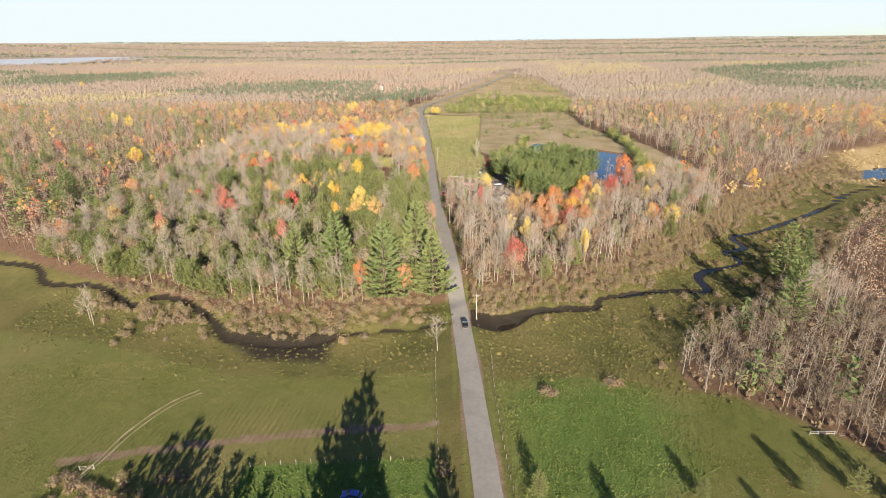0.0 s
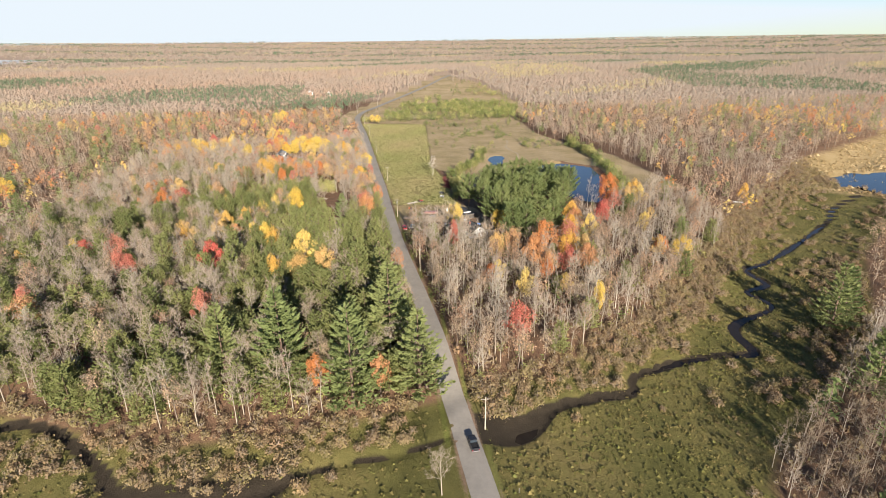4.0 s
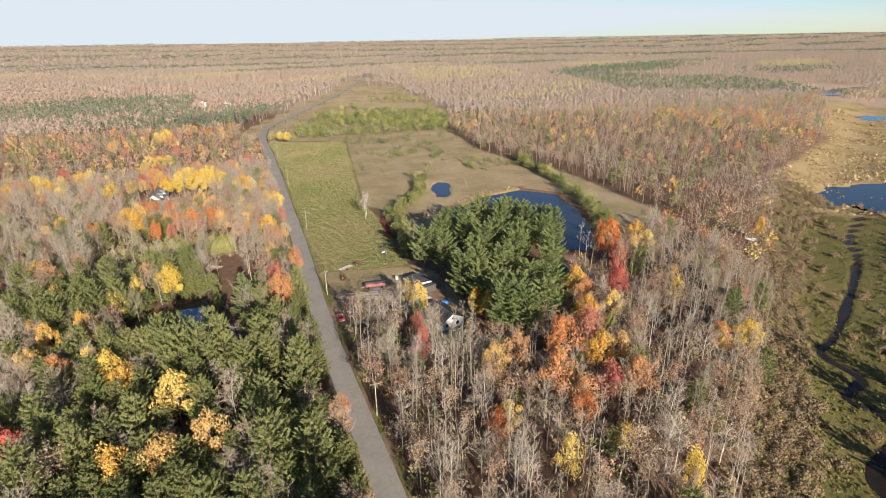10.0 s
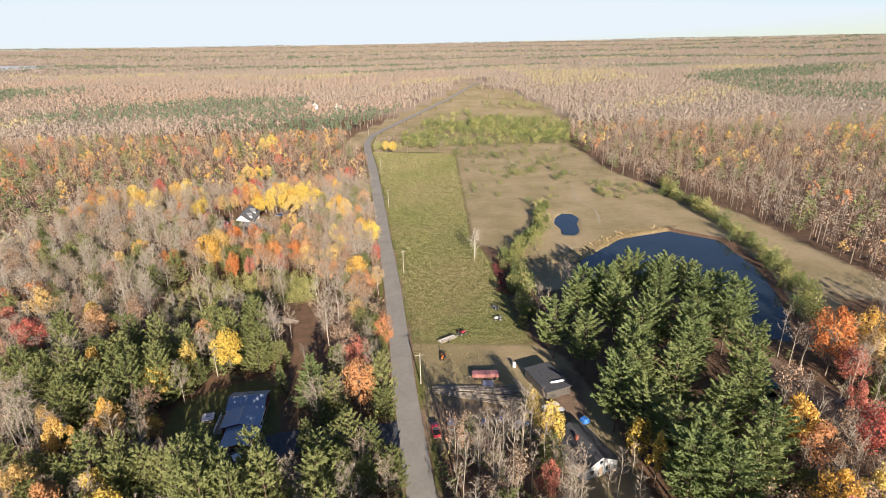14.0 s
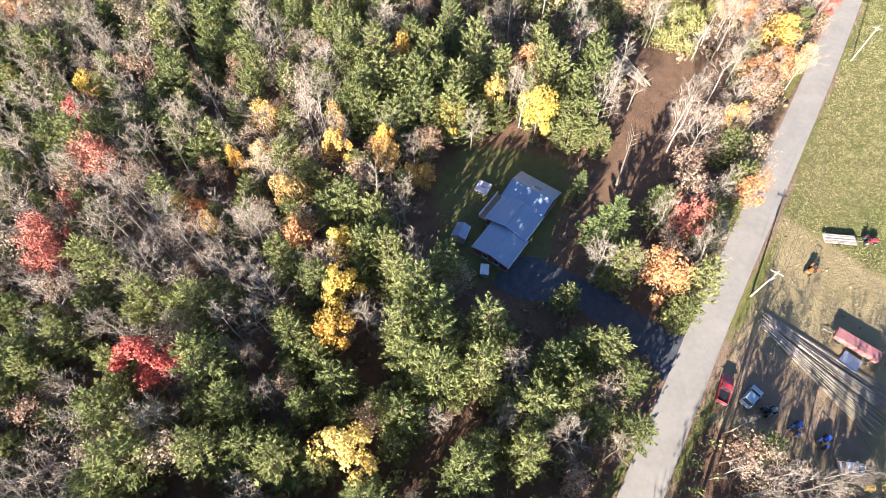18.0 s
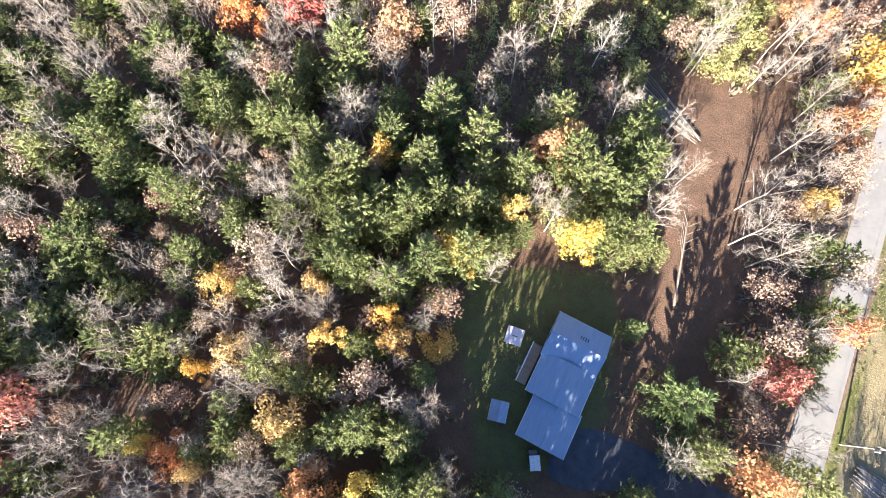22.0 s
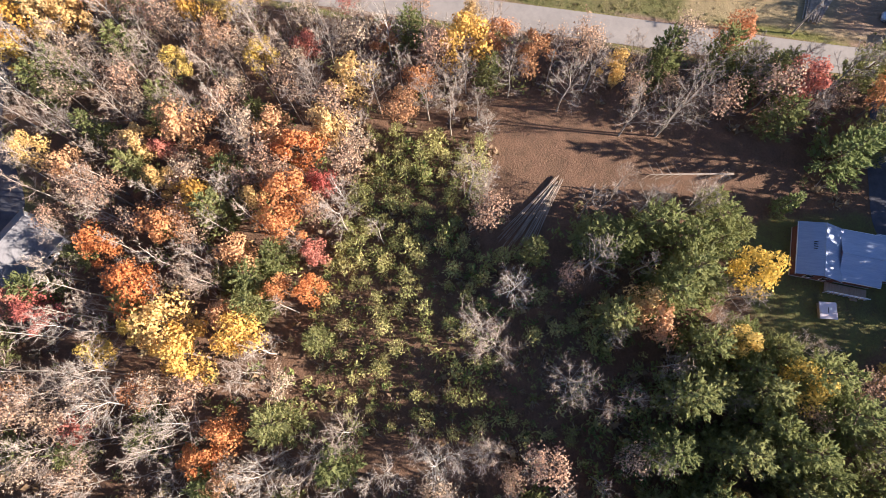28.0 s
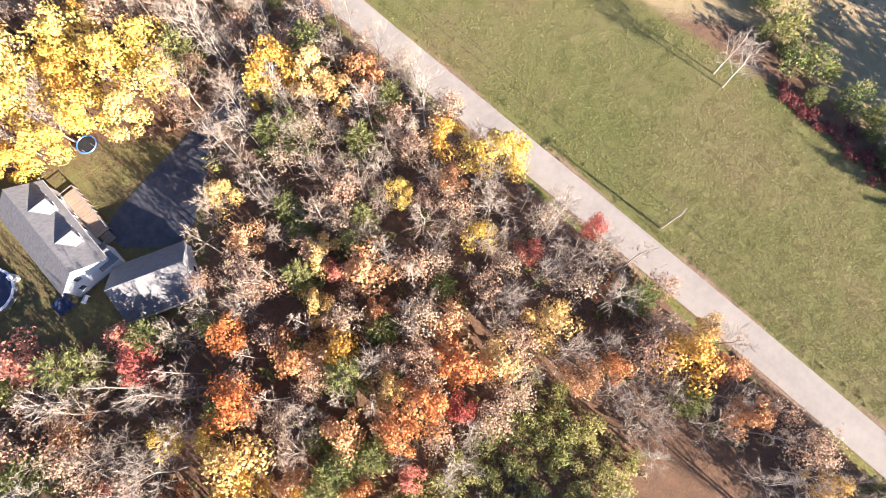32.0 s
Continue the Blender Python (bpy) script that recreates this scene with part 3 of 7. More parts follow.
def blades(a, b, width, rng):
    """Twigs: one thin tapering triangle each."""
    d = unit(b - a)
    side = unit(np.cross(d, rng.normal(size=d.shape))) * (np.asarray(width) / 2)[..., None]
    n = len(a)
    return np.stack([a - side, a + side, b], 1).reshape(-1, 3), np.arange(3 * n).reshape(n, 3)


def join(pieces):
    verts, tris, n = [], [], 0
    for v, t in pieces:
        verts.append(v)
        tris.append(t + n)
        n += len(v)
    return np.concatenate(verts), np.concatenate(tris)


def bent_trunk(h, r, rng, sides=5, top=0.1, lean=0.03):
    if sides < 4:
        p = [np.array([0, 0, h * k]) for k in (0, 0.3, 0.65, 1.0)]
        return tube([0, 0, -0.6], p[-1], r * 1.1, r * top, 3), p
    p = [np.zeros(3)]
    for k in (0.3, 0.65, 1.0):
        p.append(np.array([*(rng.normal(size=2) * lean * h * k), h * k]))
    rr = [r, r * 0.8, r * 0.5, r * top]
    flare = tube([0, 0, -0.6], p[0], r * 1.35, r, sides)
    return join([flare] + [tube(p[i], p[i + 1], rr[i], rr[i + 1], sides) for i in range(3)]), p


def on_stem(p, k):
    k = np.clip(k, 0, 1)
    return np.array([np.interp(k, (0, 0.3, 0.65, 1), [q[i] for q in p]) for i in range(3)])


def limbs(h, rng, count, spread, low, p, r):
    """Limbs of a broad-leaved tree: starts, ends and pieces."""
    out, ends = [], []
    for i in range(count):
        k = low + (0.97 - low) * (i + rng.random()) / count
        a = on_stem(p, k)
        az = i * 2.4 + rng.normal() * 0.4
        rise = rng.uniform(0.5, 1.0) + 0.8 * k
        way = unit(np.array([math.cos(az), math.sin(az), rise]))
        length = spread * (1.25 - 0.75 * k) * rng.uniform(0.8, 1.15)
        b = a + way * length
        out.append(tube(a, b, r * (0.42 - 0.3 * k), 0.02, 3))
        ends.append((a, b, way, length))
    return out, ends


def twigs(ends, rng, per_limb, per_branch, width):
    pieces = []
    for a, b, way, length in ends:
        k = rng.uniform(0.3, 1.0, per_limb)
        s = a + (b - a) * k[:, None]
        d = unit(way + 0.85 * rng.normal(size=(per_limb, 3)) + [0, 0, 0.35])
        e = s + d * (length * rng.uniform(0.3, 0.55, per_limb))[:, None]
        pieces.append(blades(s, e, np.full(per_limb, width * 1.7), rng))
        q = rng.uniform(0.15, 1.0, (per_limb, per_branch, 1))
        s2 = (s[:, None] + (e - s)[:, None] * q).reshape(-1, 3)
        d2 = unit(np.repeat(d, per_branch, 0) + 0.75 * rng.normal(size=(len(s2), 3)) + [0, 0, 0.25])
        e2 = s2 + d2 * (length * rng.uniform(0.16, 0.38, len(s2)))[:, None]
        pieces.append(blades(s2, e2, np.full(len(s2), width), rng))
    return join(pieces)


def fuzzy_crown(rng, h, spread, low, count, size):
    """A tree far off: a thin stem, a few boughs and an open crown of small sprays."""
    n = 4
    a = np.column_stack([np.zeros((n, 2)), rng.uniform(h * low * 0.8, h * 0.7, n)])
    d = unit(rng.normal(size=(n, 3)) * [1, 1, 0.3] + [0, 0, 1.0])
    wood = join([blades(np.array([[0, 0, -1.0]]), np.array([[0, 0, h * 0.95]]), np.array([0.42]), rng), blades(a, a + d * rng.uniform(0.6, 1.0, (n, 1)) * spread, np.full(n, 0.2), rng)])
    u = unit(rng.normal(size=(count, 3)) * [1, 1, 0.9] + [0, 0, 0.15])
    r = rng.uniform(0.5, 1.0, (count, 1)) ** 0.5
    mid, tall = h * (low + 1) / 2, h * (1 - low) / 2
    c = u * r * [spread, spread, tall] * rng.uniform(0.75, 1.2, (count, 1)) + [0, 0, mid]
    return wood, cards(c, u + [0, 0, 0.15], size, rng, 0.4, None, False)


def bare_tree(rng, h=14.0, spread=4.5, fine=1.0):
    """Stem and limbs, then the twigs."""
    if fine < 1:
        return fuzzy_crown(rng, h * 0.9, 3.2, 0.36, 38, 0.37)
    stem, p = bent_trunk(h * 0.86, 0.16, rng, 5)
    wood, ends = limbs(h, rng, 15, spread, 0.30, p, 0.16)
    return join([stem] + wood), twigs(ends, rng, 5, 13 if fine > 1 else 8, 0.034 if fine > 1 else 0.05)


def slender_tree(rng, fine=1.0):
    """A tall straight stem with a narrow bare top."""
    h = 15.5
    if fine < 1:
        return fuzzy_crown(rng, h * 0.95, 2.2, 0.48, 26, 0.34)
    stem, p = bent_trunk(h * 0.9, 0.14, rng, 5, 0.15, 0.02)
    wood, ends = limbs(h, rng, 12, 2.5, 0.42, p, 0.12)
    return join([stem] + wood), twigs(ends, rng, 4, 8 if fine > 1 else 6, 0.045 if fine > 1 else 0.06)


def sparse_tree(rng, fine=1.0):
    """A tree in far woods: a stem and a loose crown of a few sprays."""
    wood = blades(np.array([[0, 0, -1.0]]), np.array([[0, 0, 10.5]]), np.array([0.5]), rng)
    m = 8
    d = unit(rng.normal(size=(m, 3)) * [1, 1, 0.7] + [0, 0, 0.35])
    return wood, cards(d * [2.5, 2.5, 3.1] * rng.uniform(0.6, 1.15, (m, 1)) + [0, 0, 7.6], d + [0, 0, 0.1], 1.25, rng, 0.35, None, False)


def russet_tree(rng, h=12.0, spread=4.2, fine=1.0):
    if fine < 1:
        return fuzzy_crown(rng, h * 0.95, 3.3, 0.3, 42, 0.41)
    stem, p = bent_trunk(h * 0.84, 0.16, rng, 5)
    wood, ends = limbs(h, rng, 13, spread, 0.34, p, 0.16)
    tw = twigs(ends, rng, 3, 5, 0.06)
    n = int(31 * fine)
    c, o = [], []
    for a, b, way, length in ends:
        k = rng.uniform(0.45, 1.2, n)
        c.append(a + (b - a) * k[:, None] + rng.normal(size=(n, 3)) * 0.55)
        o.append(np.tile(way, (n, 1)) + [0, 0, 0.5])
    return join([join([stem] + wood), tw]), cards(np.concatenate(c), np.concatenate(o), 0.24 / fine ** 0.5, rng, 0.7)


def maple_tree(rng, h=11.5, spread=3.6, fine=1.0):
    """A full crown of leaves in lobes over a forked stem."""
    stem, p = bent_trunk(h * 0.8, 0.17, rng, 5 if fine >= 1 else 3)
    wood, ends = limbs(h, rng, 9 if fine >= 1 else 4, spread * 0.9, 0.3, p, 0.17)
    lobes = 11 if fine >= 1 else 6
    n = int(105 * fine) if fine >= 1 else 14
    c, o = [], []
    for i in range(lobes):
        az, k = i * 2.4 + rng.normal() * 0.3, (i + 0.5) / lobes
        rad = spread * 0.74 * math.sin(math.pi * (0.18 + 0.72 * k)) * rng.uniform(0.8, 1.15)
        rad *= 1.0 + 0.3 * math.sin(az * 1.7)
        mid = np.array([math.cos(az) * rad, math.sin(az) * rad, h * (0.36 + 0.55 * k)])
        if i == lobes - 1:
            mid[:2] *= 0.2
        d = unit(rng.normal(size=(n, 3)) + [0, 0, 0.25])
        rr = spread * rng.uniform(0.24, 0.52) * rng.uniform(0.4, 1.25, n) ** 0.7
        c.append(mid + d * rr[:, None] * [1, 1, 1.05])
        o.append(d + 0.5 * unit(mid - [0, 0, h * 0.5]))
    return join([stem] + wood), cards(np.concatenate(c), np.concatenate(o), 0.31 / fine ** 0.5 if fine >= 1 else 0.66, rng, 0.6, None, fine >= 1)


def conifer(rng, h, spread, rows, per_row, sprays, size, low, droop, point, fine=1.0, ragged=0.2, fuzz=0.018):
    """Whorls of boughs, each a row of sprays that lie along it."""
    stem = tube([0, 0, -0.6], [0, 0, h * 0.98], 0.02 * h * 0.9, 0.03, 5 if fine >= 1 else 3)
    wood, c, o, w = [stem], [], [], []
    for r in range(rows):
        k = low + (1 - low) * (r + 0.3 * rng.random()) / rows
        reach = spread * ((1 - k) / (1 - low)) ** point * (0.65 + 0.35 * min(1, (k - low) / 0.12 + 0.35))
        n = max(3, int(round(per_row * (0.5 + 0.5 * (1 - k)))))
        for j in range(n):
            az = j * 2 * math.pi / n + r * 0.9 + rng.normal() * 0.2
            way = np.array([math.cos(az), math.sin(az), droop + 0.45 * k + rng.normal() * 0.08])
            length = reach * rng.uniform(1 - ragged, 1 + ragged) + 0.35
            a = np.array([0, 0, h * k])
            b = a + way * length
            if fine >= 1 and h > 6 and r % 2 == 0:
                wood.append(tube(a, b * 0.85 + a * 0.15, 0.05, 0.02, 3))
            m = max(2, int(round(sprays * (0.45 + 0.55 * length / (spread + 0.3)))))
            t = np.linspace(0.32, 1.02, m)[:, None]
            side = np.array([-way[1], way[0], 0]) * rng.normal(size=(m, 1)) * (0.24 * length + 0.08)
            c.append(a + (b - a) * t + side + rng.normal(size=(m, 3)) * (0.05 + fuzz * h))
            o.append(np.tile(way * [0.75, 0.75, 0.2] + [0, 0, 0.75], (m, 1)))
            w.append(np.tile(way, (m, 1)) + side * 1.2 / (0.24 * length + 0.08))
    return join(wood), cards(np.concatenate(c), np.concatenate(o), size, rng, 0.6, np.concatenate(w), fine >= 1)


def layered_pine(rng, h, spread, rows, per_row, sprays, size, low, profile, lift, gap=0.0, stray=0.4):
    """A pine in tiers: flat fans of needle tufts along each bough, turned up at the tips."""
    wood, c, o, w = [tube([0, 0, -0.6], [0, 0, h * 0.98], 0.017 * h, 0.04, 6)], [], [], []
    for r in range(rows):
        k = low + (1 - low) * (r + 0.25 * rng.random()) / rows
        f = (1 - k) / (1 - low)
        reach = spread * profile(f)
        n = max(4, int(round(per_row * (0.55 + 0.45 * f))))
        start = rng.uniform(0, 6.28)
        for j in range(n):
            if rng.random() < gap:
                continue
            az = start + j * 2 * math.pi / n + rng.normal() * 0.16
            length = reach * rng.uniform(0.72, 1.18) + 0.45
            flat = np.array([math.cos(az), math.sin(az), 0.0])
            side = np.array([-flat[1], flat[0], 0.0])
            rise = lift + 0.5 * (1 - f) + rng.normal() * 0.07
            m = max(5, int(sprays * (0.3 + 0.7 * length / (spread + 0.45))))
            t = rng.uniform(0.22, 1.0, m) ** 0.8
            wide = rng.normal(size=m) * 0.16 * length * (1.25 - t) + rng.normal(size=m) * 0.08
            up = rise * t + 0.22 * t ** 3
            c.append(np.array([0, 0, h * k]) + flat * (t * length)[:, None] + side * wide[:, None] + np.array([0, 0, 1]) * (up * length + rng.normal(size=m) * 0.10)[:, None])
            w.append(flat + side * (1.6 * wide / (0.3 * length))[:, None] + np.array([0, 0, 0.35]) + 0.4 * t[:, None] * np.array([0, 0, 1]))
            o.append(np.tile(flat + [0, 0, 0.5], (m, 1)))
            if r % 2 == 0:
                wood.append(tube([0, 0, h * k], np.array([0, 0, h * k]) + flat * length * 0.8 + [0, 0, rise * length * 0.8], 0.06, 0.02, 3))
    w = np.concatenate(w)
    return join(wood), cards(np.concatenate(c), np.concatenate(o), size, rng, 0.36, w, True, stray)


def white_pine(rng, fine=1.0):
    if fine < 1:
        return conifer(rng, 17.0, 4.4, 7, 5, 3, 1.4, 0.13, 0.02, 1.0, fine, 0.18, 0.003)
    return layered_pine(rng, 17.0, 4.9, 13, 7, 56, 0.40, 0.10, lambda f: f ** 0.85, 0.02)


def grove_pine(rng, fine=1.0):
    if fine < 1:
        return conifer(rng, 19.0, 4.7, 5, 5, 4, 1.4, 0.30, 0.1, 0.38, fine, 0.3)
    return layered_pine(rng, 17.5, 5.6, 13, 8, 62, 0.46, 0.30, lambda f: (f ** 0.36) * (0.7 + 0.3 * min(1, (1 - f) * 3.5)), 0.16, 0.08, 0.5)


def spruce(rng, fine=1.0):
    return layered_pine(rng, 9.0, 2.3, 15, 8, 20, 0.30, 0.05, lambda f: f, -0.05)


def young_pine(rng, fine=1.0):
    if fine < 1:
        return conifer(rng, 11.0, 2.9, 6, 4, 2, 1.2, 0.10, 0.25, 0.72, fine, 0.25, 0.009)
    many = 40 if fine > 1 else 20
    return layered_pine(rng, 10.5, 3.6, 12, 8, many, 0.29 if fine > 1 else 0.44, 0.08, lambda f: (f ** 0.6) * (0.8 + 0.2 * min(1, (1 - f) * 5)), 0.2, 0.04, 0.7)


def sapling(rng, fine=1.0):
    return conifer(rng, 3.4, 1.15, 6 if fine >= 1 else 4, 5 if fine >= 1 else 3, int(6 * fine) if fine >= 1 else 2, 0.27 / fine ** 0.5 if fine >= 1 else 0.5, 0.1, 0.5, 0.7, fine, 0.35)


def bush_twigs(rng, n, width, height):
    d = unit(rng.normal(size=(n, 3)) * [1, 1, 0.5] + [0, 0, 0.75])
    s = d * [0.25, 0.25, 0.1]
    e = s + d * (np.array([width, width, height]) * rng.uniform(0.55, 1.1, (n, 1)))
    return s, e, d


def shrub(rng, fine=1.0):
    """A low leafless or thinly leaved bush."""
    n = 46 if fine >= 1 else 9
    s, e, d = bush_twigs(rng, n, 1.15, 1.7)
    wood = blades(s, e, np.full(n, 0.07 if fine >= 1 else 0.16), rng)
    m = 140 if fine >= 1 else 9
    s, e, d = bush_twigs(rng, m, 1.2, 1.75)
    return wood, cards(s + (e - s) * rng.uniform(0.5, 1.0, (m, 1)), d, 0.2 if fine >= 1 else 0.55, rng, 0.5, None, fine >= 1)


KINDS = {
    # kind: maker, wood, foliage, foliage part, names and labels
    "bare": (bare_tree, SLENDER_BARK, TWIG["bare"], "crown", "bare_tree", "leafless grey-brown broadleaf tree in autumn woods"),
    "birch": (bare_tree, PALE_BARK, TWIG["birch"], "crown", "birch_tree", "leafless pale-barked birch in autumn woods"),
    "grey": (bare_tree, BARK, TWIG["bare"], "crown", "bare_tree", ""),
    "dusky": (bare_tree, BARK, TWIG["brown"], "crown", "bare_tree", ""),
    "slender": (slender_tree, SLENDER_BARK, TWIG["bare"], "crown", "slender_tree", "tall slender leafless tree with a pale stem"),
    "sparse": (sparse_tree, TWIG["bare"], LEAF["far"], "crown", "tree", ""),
    "russet": (russet_tree, BARK, LEAF["russet"], "crown", "oak_tree", "half-bare tree with thin russet leaves"),
    "red": (maple_tree, BARK, LEAF["red"], "crown", "maple_tree", "maple tree with a full red autumn crown"),
    "orange": (maple_tree, BARK, LEAF["orange"], "crown", "maple_tree", "maple tree with a bright orange autumn crown"),
    "gold": (maple_tree, BARK, LEAF["gold"], "crown", "maple_tree", "maple tree with a golden orange autumn crown"),
    "yellow": (maple_tree, BARK, LEAF["yellow"], "crown", "maple_tree", "broadleaf tree with a bright yellow autumn crown"),
    "pine": (white_pine, PINE_BARK, LEAF["pine"], "crown", "white_pine", "tall green white pine with layered boughs"),
    "grove": (grove_pine, PINE_BARK, LEAF["pine"], "crown", "white_pine", "tall old white pine in a dense grove by a pond"),
    "spruce": (spruce, PINE_BARK, LEAF["pine"], "crown", "spruce", "small pointed green spruce beside a lawn"),
    "young": (young_pine, PINE_BARK, LEAF["young"], "crown", "young_pine", "young olive-green pine among mixed woods"),
    "sapling": (sapling, BARK, LEAF["sapling"], "crown", "sapling", "small yellow-green sapling in an overgrown clearing"),
    "bush": (sapling, BARK, LEAF["evergreen_bush"], "crown", "evergreen_bush", "small green juniper bush in dry meadow"),
    "sumac": (shrub, TWIG["bare"], LEAF["sumac"], "crown", "sumac_bush", "dark red sumac bush at a field edge"),
    "shrub": (shrub, TWIG["bare"], LEAF["shrub"], "crown", "shrub", "low brown leafless shrub in wet ground"),
}
SHAPES = {}


def shapes(kind, fine):
    """Three shapes of a kind, made once: arrays of wood and of foliage."""
    key = (KINDS[kind][0], fine)
    if key not in SHAPES:
        SHAPES[key] = [KINDS[kind][0](np.random.default_rng(100 + 7 * i + len(SHAPES)), fine=fine) for i in range(4)]
    return SHAPES[key]


PATTERNS = {}


def tree_thing(kind, x, y, size, turn, squash=1.0, group="woodland trees"):
    """One tree as a thing of its own: its stem and its crown."""
    maker, wood, foliage, part_name, name, label = KINDS[kind]
    i = len(PATTERNS.get(kind, ())) if len(PATTERNS.get(kind, ())) < 4 else int(RNG.integers(4))
    m = pose(x, y, spot(x, y), 0, 0, turn) @ Matrix.Diagonal((size, size, size * squash, 1))
    made = PATTERNS.setdefault(kind, [])
    if i < len(made):
        return copy_thing(made[i], m @ Matrix.Diagonal((*(1 / s for s in made[i].scale), 1)))
    (wv, wt), (cv, ct) = shapes(kind, 1.7)[i]
    root = tagged(new(name), label, "bush" if kind in ("bush", "shrub", "sumac") else "tree", group)
    root.empty_display_size = 0.5
    for pname, v, t, mat in (("trunk" if kind not in ("shrub", "sumac") else "stem", wv, wt, wood), (part_name, cv, ct, foliage)):
        ob = new(pname, mesh_from(pname, v, t, [mat]))
        ob.parent = root
    root.matrix_basis = m
    made.append(root)
    return root


def woods(name, label, kind, places, fine, low=0.75, high=1.2, tints=None, flat=1.0):
    """Many trees of one kind as one object."""
    if not len(places):
        return
    maker, wood, foliage, *_ = KINDS[kind]
    z = ground_z(places[:, 0], places[:, 1]) if fine >= 1 else base_z(places[:, 0], places[:, 1])
    n = len(places)
    pick, turn = RNG.integers(0, 4, n), RNG.uniform(0, 2 * np.pi, n)
    size, tall = RNG.uniform(low, high, n), RNG.uniform(0.9, 1.12, n)
    tint = RNG.random(n) if tints is None else tints
    if places.shape[1] > 2:
        size = size * places[:, 2]
    V, T, M, A, count = [], [], [], [], 0
    for k, (a, b) in enumerate(shapes(kind, fine)):
        v, t = join([a, b])
        idx = np.flatnonzero(pick == k)
        if not len(idx):
            continue
        c, s = np.cos(turn[idx])[:, None], np.sin(turn[idx])[:, None]
        sz = size[idx][:, None]
        vx = (v[:, 0] * c - v[:, 1] * s) * sz + places[idx, 0][:, None]
        vy = (v[:, 0] * s + v[:, 1] * c) * sz + places[idx, 1][:, None]
        vz = v[:, 2] * sz * tall[idx][:, None] * flat + z[idx][:, None]
        V.append(np.stack([vx, vy, vz], -1).reshape(-1, 3))
        T.append((t[None] + (np.arange(len(idx)) * len(v))[:, None, None]).reshape(-1, 3) + count)
        M.append(np.tile(np.r_[np.zeros(len(a[1]), int), np.ones(len(b[1]), int)], len(idx)))
        A.append(np.repeat(tint[idx], len(v)))
        count += len(v) * len(idx)
    me = mesh_from(name, np.concatenate(V), np.concatenate(T), [wood, foliage], np.concatenate(M), np.concatenate(A))
    return tagged(new(name, me), label, "woods", kind="stuff")


def scatter(x0, x1, y0, y1, step):
    """Places on a loose grid."""
    gx, gy = np.meshgrid(np.arange(x0, x1, step), np.arange(y0, y1, step))
    p = np.stack([gx.ravel(), gy.ravel()], 1)
    return p + RNG.uniform(-0.48, 0.48, p.shape) * step


def patchy(x, y, s, seed=0.0):
    """A slow random field over the plan, from 0 to 1."""
    return 0.5 + 0.25 * (np.sin(x * s + seed) * np.cos(y * s * 1.3 + seed * 2) + np.sin((x + y) * s * 0.7 + 3 * seed) + 0.6 * np.sin(x * s * 2.3 - y * s * 1.9 + seed)) / 1.3


OPEN_LAND = [FIELD_WEST, YARD_SOUTH, FIELD_EAST, MOWN, MEADOW, YARD_BLUE, PATH_CLEARING, LOG_CLEARING, POND_SIDE, YARD_GREY, WORK_YARD, DIRT_LANE, POND, SMALL_POND, MARSH_POND, MARSH_POND_2, MARSH_POND_3, REEDS, LAKE_SHORE, DRIVE_BLUE, DRIVE_GREY, [(-24, 639), (70, 622), (76, 625), (-4, 660), (-14, 655)], [(21, 390), (38, 390), (42, 440), (60, 520), (80, 625), (66, 625), (24, 510), (21, 440)]]


def wooded(p, gap=5.2):
    x, y = p[:, 0], p[:, 1]
    ok = away(ROAD_LINE, x, y) > gap + 16 * smooth(625, 680, y)
    for poly in OPEN_LAND:
        ok &= ~inside(poly, x, y)
    wet = base_z(x, y) < -3.6
    ok &= ~wet | inside(WOOD_EAST, x, y) | (np.hypot(x, y) > 900)
    ok &= np.minimum(away(BROOK_EAST, x, y), away(BROOK_WEST, x, y)) > 4
    return p[ok]


